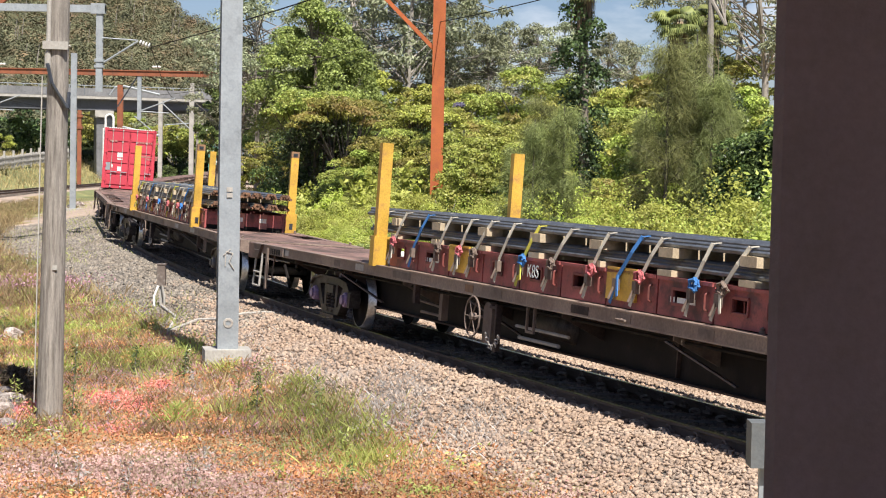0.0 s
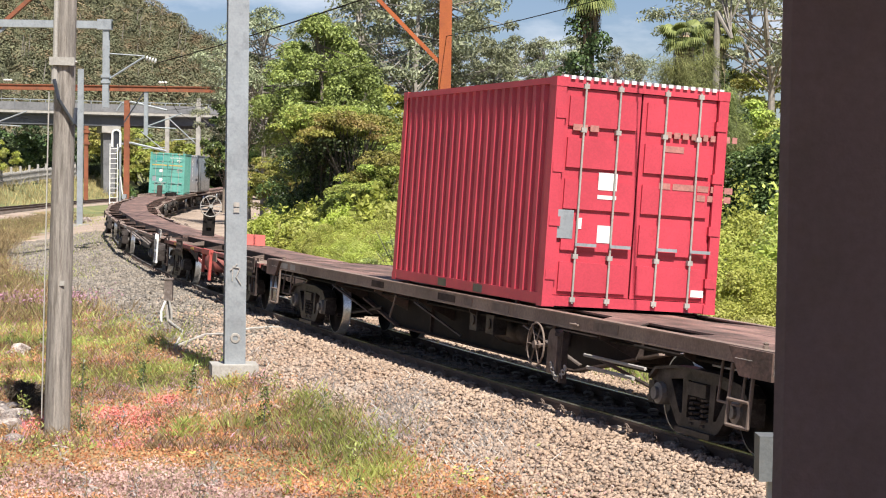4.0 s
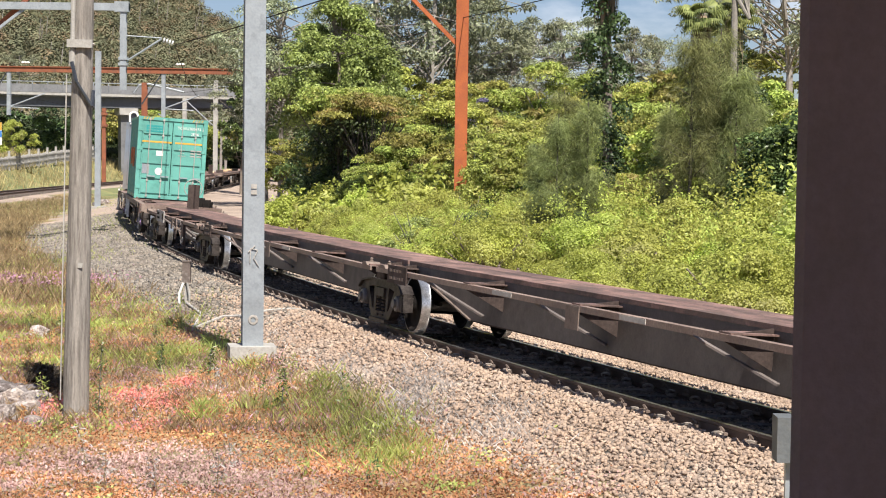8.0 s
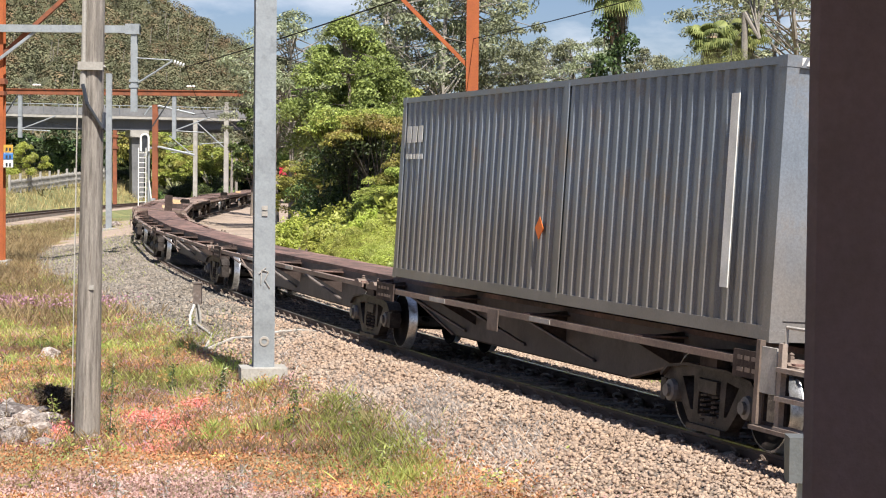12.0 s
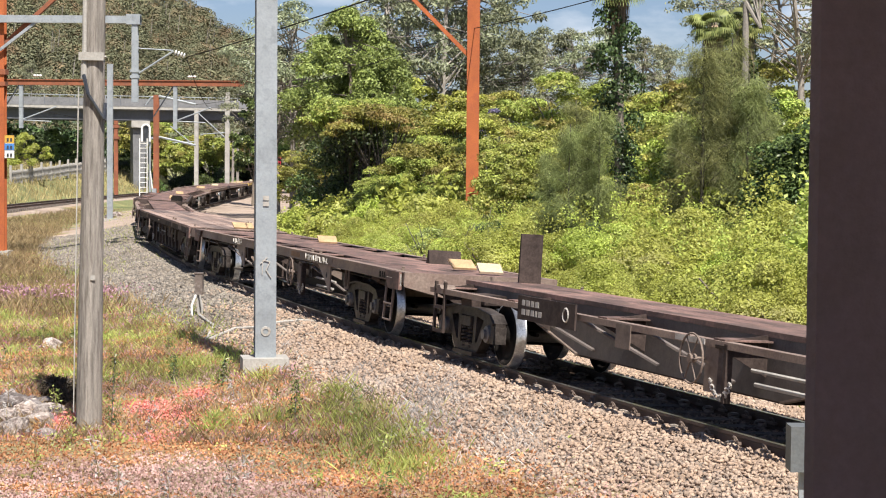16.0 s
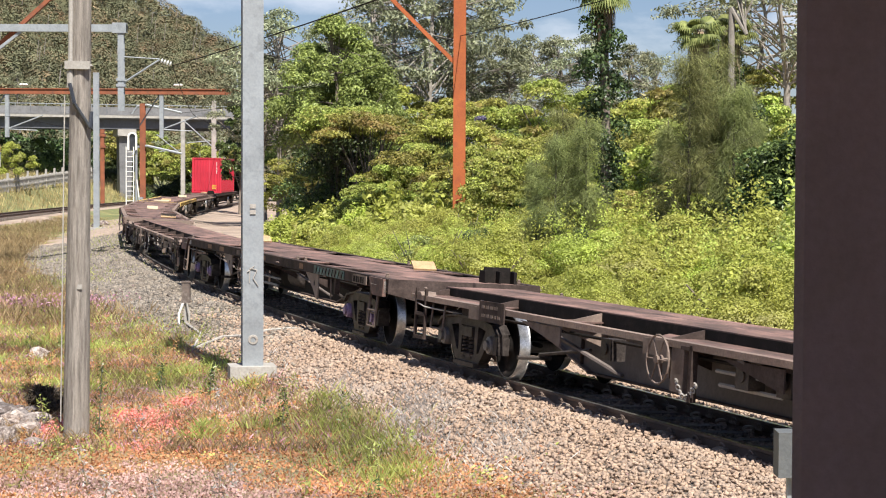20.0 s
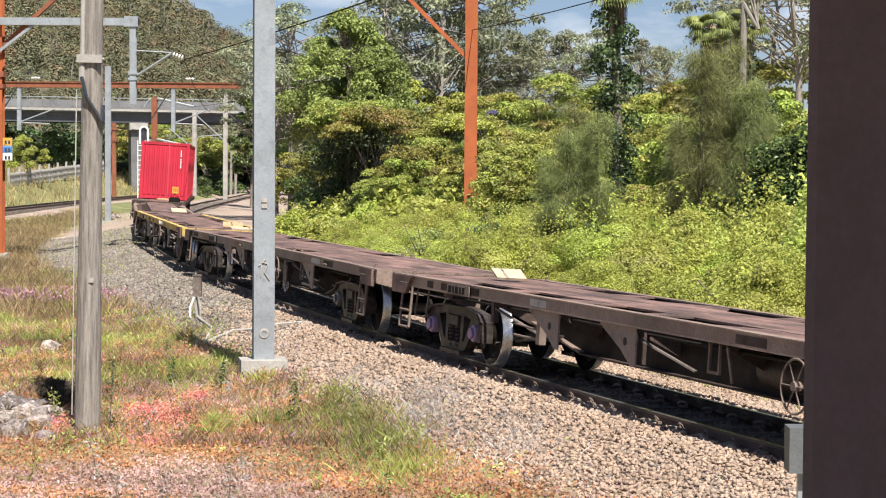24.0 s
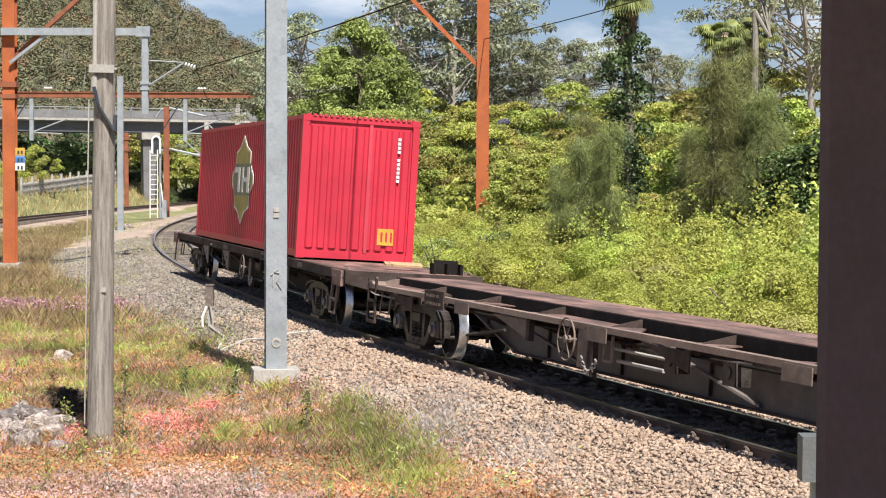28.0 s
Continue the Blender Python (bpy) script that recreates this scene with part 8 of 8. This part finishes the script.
def build_hill():
    rng = np.random.default_rng(9)
    xs, ys = np.arange(-420, 40, 12.0), np.arange(330, 700, 15.0)
    w = len(xs)
    vs = [(x, y, hill_height(x, y) - 1) for y in ys for x in xs]
    fs = [(j * w + i, j * w + i + 1, (j + 1) * w + i + 1, (j + 1) * w + i) for j in range(len(ys) - 1) for i in range(w - 1)]
    me = bpy.data.meshes.new("hill")
    me.from_pydata(vs, [], fs)
    me.materials.append(M["hillside"])
    tagged(new("hill", me), "bush-covered hillside behind the bridge", "hill", kind="structure")
    out, stems = [], Shape()
    for k in range(2600):
        y = rng.uniform(335, 640)
        x = rng.uniform(-0.28 * y, -0.03 * y)
        r = rng.uniform(1.6, 3.9)
        c = (x, y, hill_height(x, y) + r * 0.9)
        p, d = clump_points(rng, c, (r, r, r * 0.95), 150, 0.2)
        d[:, 2] += 0.35
        out.append(leaves(rng, p, d, 0.6, 0.45, 0.05, 0.14))
        if k % 16 == 0:
            stems.tube((x + r, y - r, c[2] - r - 1), (x + r * 1.2, y - r, c[2] + r * 0.9), 0.14, 0.06, 5)
    tagged(new("hill_bush", quads_mesh("hill_bush", np.concatenate(out), M["hill"])), "olive and brown eucalypt bush covering the hill", "trees", kind="stuff")
    tagged(new("hill_trunks", stems.mesh("hill_trunks", M["gum_bark"])), "pale bare gum trunks among the hill bush", "trees", kind="stuff")


build_hill()

# trees round the bridge, left of the curve
for x, y, sc, k in ((-55, 235, 0.8, 0), (-47, 232, 0.7, 1), (-66, 240, 0.9, 2), (-40, 236, 0.65, 0), (-33, 240, 0.7, 1), (-26, 238, 0.75, 2), (-18, 232, 0.9, 0), (-72, 225, 0.8, 1)):
    put_tree("gum_tree", "grey-green tree behind the bridge", x, y, sc, GUM[k])
# near-black leaves: the shade below the bridge is put into their colour
SHADE = [shrub_mesh("crown", rg, M["leaf_ivy_shade"], 2.2, 4.2, 34, 100, 0.24, 0.13, 0.18, 0.34, 0.75, 0) for _ in range(2)]
for k, tx in enumerate((-0.176, -0.170, -0.164, -0.158, -0.151, -0.145, -0.139, -0.133, -0.127)):
    x, y = along(tx, 222 + 4 * (k % 3))
    plant("shrub", "light green scrub under the bridge", "shrub", "bank shrubs", x, y, rg.uniform(0, 6.28), rg.uniform(1.25, 1.7), (("crown", MID_FAR[k % 2]), ("stem", MID_ST)))
put_tree("young_tree", "young light green tree on the bank", -39.1, 166, 1.0, tree_parts(rg, M["leaf_lime"], 4.3, 1.7, 30, 200, 0.16, 0.09, 0.3, 0.8, 0.09))
for x, y, sc in ((-43.5, 172, 1.15), (-47, 175, 1.0), (-51, 205, 1.6), (-46, 207, 1.5), (-30, 208, 0.7), (-29, 202, 0.55), (-27.5, 212, 0.8), (-70, 224, 2.2), (-62, 226, 2.3), (-55, 224, 2.1), (-49, 226, 2.2), (-43, 224, 2.0), (-31, 226, 1.9), (-25, 225, 2.0), (-18, 224, 2.2), (-44, 216, 1.1), (-41, 218, 1.0), (-33, 217, 1.0), (-29, 214, 0.9), (-34.5, 205, 0.5), (-50, 214, 1.3), (-56, 215, 1.2)):
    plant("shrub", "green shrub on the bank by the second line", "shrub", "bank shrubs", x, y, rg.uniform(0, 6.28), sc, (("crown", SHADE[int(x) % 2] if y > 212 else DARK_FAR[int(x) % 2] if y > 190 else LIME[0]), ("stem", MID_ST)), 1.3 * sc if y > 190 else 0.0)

for tx, dep in ((-0.062, 128), (-0.048, 122), (-0.034, 120), (-0.02, 124), (-0.006, 120), (0.008, 124), (0.022, 120), (0.036, 122), (0.05, 118), (0.064, 120), (0.08, 112), (0.095, 114), (0.11, 108), (0.125, 110), (0.14, 104)):
    x, y = along(tx, dep)
    plant("shrub", "yellow-green tiered shrub behind the hedge", "shrub", "tall shrubs along the track", x, y, rg.uniform(0, 6.28), 1.8 * rg.uniform(0.85, 1.15), (("crown", MID[rg.integers(3)]), ("stem", MID_ST)))
put_tree("bare_gum", "slim leaning gum with a bare pale trunk", *along(0.1365, 60), 1.0, tree_parts(rg, M["leaf_gum"], 10.5, 1.0, 16, 110, 0.2, 0.08, 0.78, 0.7, 0.13, 0.4, "gum_bark"))
put_tree("roadside_tree", "dark green leafy tree leaning over the far track", *along(-0.1185, 150), 1.0, tree_parts(rg, M["leaf_dark"], 9.4, 1.7, 60, 200, 0.24, 0.13, 0.2, 0.9, 0.14))
put_tree("jacaranda", "small tree in lilac blossom among the shrubs", *along(0.0055, 96), 0.57, tree_parts(rg, M["lilac"], 11.0, 1.3, 12, 170, 0.2, 0.12, 0.55))

# ---- ballast stones ----


def build_ballast(grey, between=False):
    rng = np.random.default_rng(3)
    n = 205000
    s = 75 * rng.random(n) ** 1.5 - 5
    d = rng.uniform(-5.2, 3.4, n)
    if between:
        s, d = 50 * rng.random(26000) ** 1.4 - 5, rng.uniform(-0.66, 0.66, 26000)
        n = 26000
    edge = np.array([bed_edge(v) for v in s])
    keep = (rng.random(n) < np.clip((d - edge + 0.35) / 0.7, 0.02, 1)) & ((np.abs(d) > 0.86) | between)
    old = np.array([(a - 17) * 0.12 + (-b - 2.0) * 0.35 + 0.8 * noise.noise(Vector((a * 0.35, b * 0.8, 2))) for a, b in zip(s, d)]) + rng.normal(0, 0.35, n) > 0.15
    keep &= np.abs((s / 0.68) % 1 - 0.5) < 0.32 if between else old == grey
    s, d = s[keep], d[keep]
    p = np.array([tuple(line(a, b)) for a, b in zip(s, d)])
    z = np.array([ground_z(x, y) for x, y, _ in p]) + rng.uniform(-0.015, 0.03, len(p))
    r = rng.uniform(0.020, 0.047, (len(p), 1, 1)) * (1 + s[:, None, None] * 0.014)
    octa = np.array(((1, 0, 0), (0, 1, 0), (-1, 0, 0), (0, -1, 0), (0, 0, 1), (0, 0, -1)), float)
    q, _ = np.linalg.qr(rng.normal(0, 1, (len(p), 3, 3)))
    v = (octa[None] * rng.uniform(0.4, 1.4, (len(p), 6, 1))) @ q * r
    v[:, :, 2] *= 0.8
    v += np.concatenate([p[:, :2], z[:, None]], 1)[:, None, :]
    fc = np.array(((0, 1, 4), (1, 2, 4), (2, 3, 4), (3, 0, 4), (1, 0, 5), (2, 1, 5), (3, 2, 5), (0, 3, 5)))
    idx = (np.arange(len(p))[:, None, None] * 6 + fc[None]).reshape(-1, 3)
    me = bpy.data.meshes.new("ballast_stones")
    vv = v.reshape(-1, 3).astype(np.float32)
    me.vertices.add(len(vv))
    me.vertices.foreach_set("co", vv.ravel())
    me.loops.add(idx.size)
    me.loops.foreach_set("vertex_index", idx.ravel().astype(np.int32))
    me.polygons.add(len(idx))
    me.polygons.foreach_set("loop_start", np.arange(0, idx.size, 3, dtype=np.int32))
    me.polygons.foreach_set("loop_total", np.full(len(idx), 3, dtype=np.int32))
    me.materials.append(M["oily_shade_stone" if between else "ballast_grey" if grey else "ballast"])
    me.update(calc_edges=True)
    tagged(new("ballast_stones", me), "oil-stained stone ballast between the rails, the train's shade put into its colour" if between else "weathered grey crushed-stone ballast" if grey else "brown crushed-stone ballast", "ballast", kind="stuff")


build_ballast(False)
build_ballast(True)
build_ballast(False, True)


def blades(rng, xy, length, width, lean=0.35):
    """Upright blades at plan points."""
    k = len(xy)
    base = np.column_stack([xy, [ground_z(x, y) - 0.01 for x, y in xy]])
    a = rng.uniform(0, 6.28, k)
    side = np.column_stack([np.cos(a), np.sin(a), np.zeros(k)]) * (width * rng.uniform(0.6, 1.3, k))[:, None]
    tip = base + np.column_stack([rng.normal(0, lean, k), rng.normal(0, lean, k), np.ones(k)]) * (length * rng.uniform(0.4, 1.25, k))[:, None]
    mid = base * 0.5 + tip * 0.5 + np.column_stack([np.zeros((k, 2)), np.full(k, 0.12 * length)])
    return np.stack([base - side * 0.6, base + side * 0.6, mid + side * 0.5, tip], 1)


def verge_points(rng, n, y0, y1, power=1.6):
    """Plan points on the weedy verge left of the ballast, denser near the platform."""
    y = y0 + (y1 - y0) * rng.random(n) ** power
    lo = np.array([-0.272 * v - 0.3 for v in y])
    hi = np.array([line_x_at(v) + (bed_edge(v - 21) - 0.1) / 0.94 for v in y]) + 0.35 * rng.normal(0, 1, n)
    return np.column_stack([lo + (hi - lo) * rng.random(n), y])


def clear_of_line(xy):
    """Points that keep off the bed of the second running line."""
    return xy[xy[:, 0] > np.array([main_line(v) for v in xy[:, 1]]) + 3.0]


def line_x_at(y):
    return float(np.interp(y, LINE_Y, LINE_X))


def weeds(name, label, rng, xy, mat, length, width, lean=0.35):
    tagged(new(name, quads_mesh(name, blades(rng, xy, length, width, lean), M[mat])), label, "weeds", kind="stuff")


def patch(rng, x, y, rx, ry, n):
    return np.column_stack([rng.normal(x, rx, n), rng.normal(y, ry, n)])


def creeping(name, label, rng, xy, mat, size, lift=0.04):
    """Low fleshy weeds: small leaves lying over the ground in cushions."""
    k = len(xy)
    z = np.array([ground_z(x, y) + 0.05 * max(0.0, noise.noise(Vector((x * 2.2, y * 2.2, 7)))) for x, y in xy])
    p = np.column_stack([xy, z + lift * rng.random(k)])
    q = leaves(rng, p, np.tile((0.0, -0.3, 1.0), (k, 1)), size, size * 0.55, -0.25, 0.8)
    tagged(new(name, quads_mesh(name, q, M[mat])), label, "weeds", kind="stuff")


rv = np.random.default_rng(21)
base_xy = verge_points(rv, 120000, 18.0, 75, 1.7)
tone = np.array([noise.noise(Vector((x * 0.55, y * 0.4, 1.5))) + 0.5 * noise.noise(Vector((x * 2.1, y * 1.7, 4))) for x, y in base_xy]) + rv.normal(0, 0.16, len(base_xy))
near = base_xy[:, 1] < 21.7 + 0.9 * np.sin(base_xy[:, 0] * 1.3)
mid_green = (base_xy[:, 1] > 29.5) & (base_xy[:, 1] < 43)
pink = (near & (tone > 0.0)) | (tone > 0.5)
green = ~pink & (mid_green & (tone > 0.44) | (tone < -0.54) & (base_xy[:, 1] > 27.5) | (tone < -0.66) | (base_xy[:, 1] > 43) & (tone < -0.2))
creeping("pink_weeds", "dull pink flowering ground weeds", rv, base_xy[pink], "weed_pink", 0.042)
creeping("green_weeds", "low green and yellow ground weeds", rv, base_xy[green], "grass", 0.055, 0.07)
creeping("dry_weeds", "orange-brown low dry weeds", rv, base_xy[~pink & ~green], "weed_orange", 0.045)
creeping("red_weeds", "coral red succulent weeds", rv, np.concatenate([patch(rv, a, b, c, e, n) for a, b, c, e, n in ((-4.62, 26.6, 0.16, 0.3, 620), (-4.35, 25.9, 0.2, 0.35, 820), (-4.1, 25.2, 0.14, 0.28, 330), (-4.12, 27.9, 0.1, 0.22, 300), (-5.36, 24.8, 0.12, 0.25, 300), (-5.3, 26.2, 0.1, 0.25, 240), (-3.4, 24.3, 0.16, 0.35, 170), (-3.9, 23.4, 0.2, 0.3, 150))]), "weed_red", 0.045, 0.08)
creeping("magenta_weeds", "magenta flowering weeds", rv, np.concatenate([patch(rv, -11.7, 48.0, 0.9, 1.2, 1000), patch(rv, -9.4, 46.5, 0.5, 0.7, 500)]), "weed_magenta", 0.08, 0.25)
tuft_xy = verge_points(rv, 52000, 23.0, 62, 1.35)
tuft = np.array([noise.noise(Vector((x * 0.8, y * 0.55, 11.0))) + 0.6 * noise.noise(Vector((x * 2.7, y * 2.0, 6.0))) for x, y in tuft_xy]) + rv.normal(0, 0.12, len(tuft_xy))
far_half = tuft_xy[:, 1] > 29
weeds("verge_grass", "loose green grass standing in the verge", rv, tuft_xy[(tuft > 0.38) & far_half | (tuft > 0.56)], "grass", 0.19, 0.008, 0.4)
weeds("brown_grass", "tawny dry grass stalks in the verge", rv, tuft_xy[(tuft < -0.12) & (tuft > -0.5)], "straw", 0.17, 0.006, 0.45)
weeds("mauve_heads", "mauve-pink seed heads in the verge", rv, tuft_xy[(tuft < -0.42) | (tuft > 0.0) & (tuft < 0.1)], "weed_magenta", 0.12, 0.008, 0.5)
weeds("straw_grass", "straw-coloured dry grass", rv, clear_of_line(verge_points(rv, 30000, 42, 135, 1.1)), "straw", 0.30, 0.012, 0.35)
weeds("dry_seedheads", "pale pinkish dry grass heads", rv, np.concatenate([verge_points(rv, 6000, 18.5, 40), patch(rv, -2.5, 20.6, 1.8, 0.8, 7000), patch(rv, -0.9, 20.0, 0.9, 0.5, 2500)]), "weed_pink", 0.055, 0.007, 0.5)
far_side = np.array([tuple(line(a, b))[:2] for a, b in zip(rv.uniform(-8, 70, 9000), rv.uniform(2.5, 5.2, 9000))])
weeds("shoulder_grass", "yellowish grass on the far shoulder of the track", rv, far_side, "grass", 0.34, 0.014, 0.35)
bank_xy = np.column_stack([rv.uniform(-52, -34, 16000), rv.uniform(120, 215, 16000)])
weeds("bank_grass", "tall straw-coloured grass on the bank below the bridge", rv, bank_xy[bank_xy[:, 0] < np.array([main_line(v) for v in bank_xy[:, 1]]) - 2.6], "straw", 0.7, 0.03, 0.3)
weeds("green_grass", "fresh green grass tufts", rv, np.concatenate([patch(rv, a, b, c, d, n) for a, b, c, d, n in ((-1.5, 24.2, 0.3, 0.8, 520), (-1.78, 24.9, 0.25, 0.5, 300), (-1.17, 22.5, 0.35, 0.8, 520), (-1.95, 26.3, 0.15, 0.6, 300), (-0.75, 21.0, 0.25, 0.5, 350), (-2.56, 25.0, 0.08, 0.15, 160), (-3.3, 29.0, 0.12, 0.2, 160), (-5.8, 31.3, 0.5, 0.35, 500), (-5.1, 32.0, 0.22, 0.4, 400), (-7.0, 32.0, 0.3, 0.3, 260), (-5.5, 35.6, 0.35, 0.6, 500), (-9.5, 40.0, 0.8, 1.0, 500), (-0.78, 21.0, 0.2, 0.5, 260), (-6.8, 37, 0.8, 2.0, 1500), (-8.9, 39, 1.0, 1.5, 1300), (-2.3, 25.6, 0.3, 1.0, 300), (-3.35, 24.2, 0.12, 0.2, 260), (-4.7, 30.3, 0.5, 0.5, 600), (-6.4, 30.0, 0.6, 0.6, 500), (-12.5, 55, 1.2, 3.0, 2200), (-1.2, 22.8, 0.25, 0.8, 350), (-15, 75, 2, 8, 2500), (-24, 110, 3, 8, 2500), (-40, 150, 6, 10, 4000))]), "grass", 0.18, 0.006, 0.4)
weeds("grey_twigs", "grey dead twiggy weeds along the ballast edge", rv, np.concatenate([patch(rv, -0.7, 24.4, 0.3, 1.3, 2800), patch(rv, -1.75, 27.4, 0.25, 1.2, 700), patch(rv, 0.45, 22.0, 0.35, 0.9, 900), patch(rv, -3.2, 31.5, 0.25, 0.8, 300), patch(rv, -12.3, 58, 0.4, 3.0, 900), patch(rv, -3.6, 27.6, 0.3, 0.4, 200)]), "twig_grey", 0.105, 0.005, 0.55)
for x, y, n in ((-2.75, 24.8, 30), (-1.35, 24.6, 30), (-3.3, 27.2, 25)):
    weeds("weed_tuft", "tall dry weed stalks with small leaves", rv, patch(rv, x, y, 0.12, 0.12, n), "straw" if n < 40 else "grass", 0.34, 0.006, 0.3)

# leafy stalks, and dark leaves standing in for a shaded hollow by the timber pole
for x, y, hgt in ((-4.68, 24.3, 0.95), (-4.73, 29.5, 0.42), (-3.9, 29.0, 0.4), (-2.4, 24.9, 0.55)):
    st = thing("weed_plant", "tall dark leafy weed stalk in the verge", "weed", "standing weeds", m=pose(x, y, ground_z(x, y)))
    q = rv.random((150, 1)) ** 1.3
    pp = np.array((0.04, 0.02, hgt)) * q + rv.normal(0, 0.05, (150, 3)) * (1.3 - q) * np.array((1, 1, 0.4))
    part("stalk", Shape().tube((0, 0, -0.02), (0.04, 0.02, hgt), 0.008, 0.004, 5), M["bark_grey"], st)
    part("foliage", quads_mesh("foliage", leaves(rv, pp, np.tile((0.0, -0.2, 0.8), (150, 1)), 0.06, 0.022, -0.1, 0.8), M["leaf_dark"]), None, st)
for x, y, sc in ((-6.0, 27.4, 0.12), (-5.75, 26.6, 0.09), (-6.25, 27.9, 0.08)):
    plant("withered_bush", "small dark leaf clump in place of a shaded hollow beside the timber pole", "shrub", "", x, y, 1.0, sc, (("crown", shrub_mesh("crown", rv, M["hollow_shade"], 2.6, 3.0, 40, 60, 0.5, 0.16, 0.12, 0.3, 0.6, 14)), ("stem", MID_ST)))

# single weeds standing up out of the mat
for k in range(46):
    y = 19.0 + 20 * rv.random() ** 1.4
    lo, hi = -0.26 * y, line_x_at(y) + bed_edge(y - 21) / 0.94
    x = lo + (hi - lo) * rv.random()
    z = ground_z(x, y)
    hgt = rv.uniform(0.22, 0.5)
    stalk = Shape()
    top = Vector((rv.normal(0, 0.06), rv.normal(0, 0.06), hgt))
    stalk.tube((0, 0, -0.02), top, 0.006, 0.003, 5)
    q = rv.random((44, 1))
    pp = np.asarray(top) * q + rv.normal(0, 0.035, (44, 3)) * (1.2 - q * 0.5)
    kind = ("grass", "weed_orange", "twig_grey", "leaf_dark", "grass")[int(rv.integers(5))]
    wd = thing("weed_plant", {"grass": "leafy green weed in the verge", "weed_orange": "orange-brown dry weed in the verge", "twig_grey": "grey dead weed stalk in the verge", "leaf_dark": "dark green weed in the verge"}[kind], "weed", "standing weeds", m=pose(x, y, z))
    part("stalk", stalk, M["straw"], wd)
    part("foliage", quads_mesh("foliage", leaves(rv, pp, np.tile((0.0, -0.2, 0.8), (44, 1)), 0.07, 0.02, -0.3, 0.8), M[kind]), None, wd)

motions()
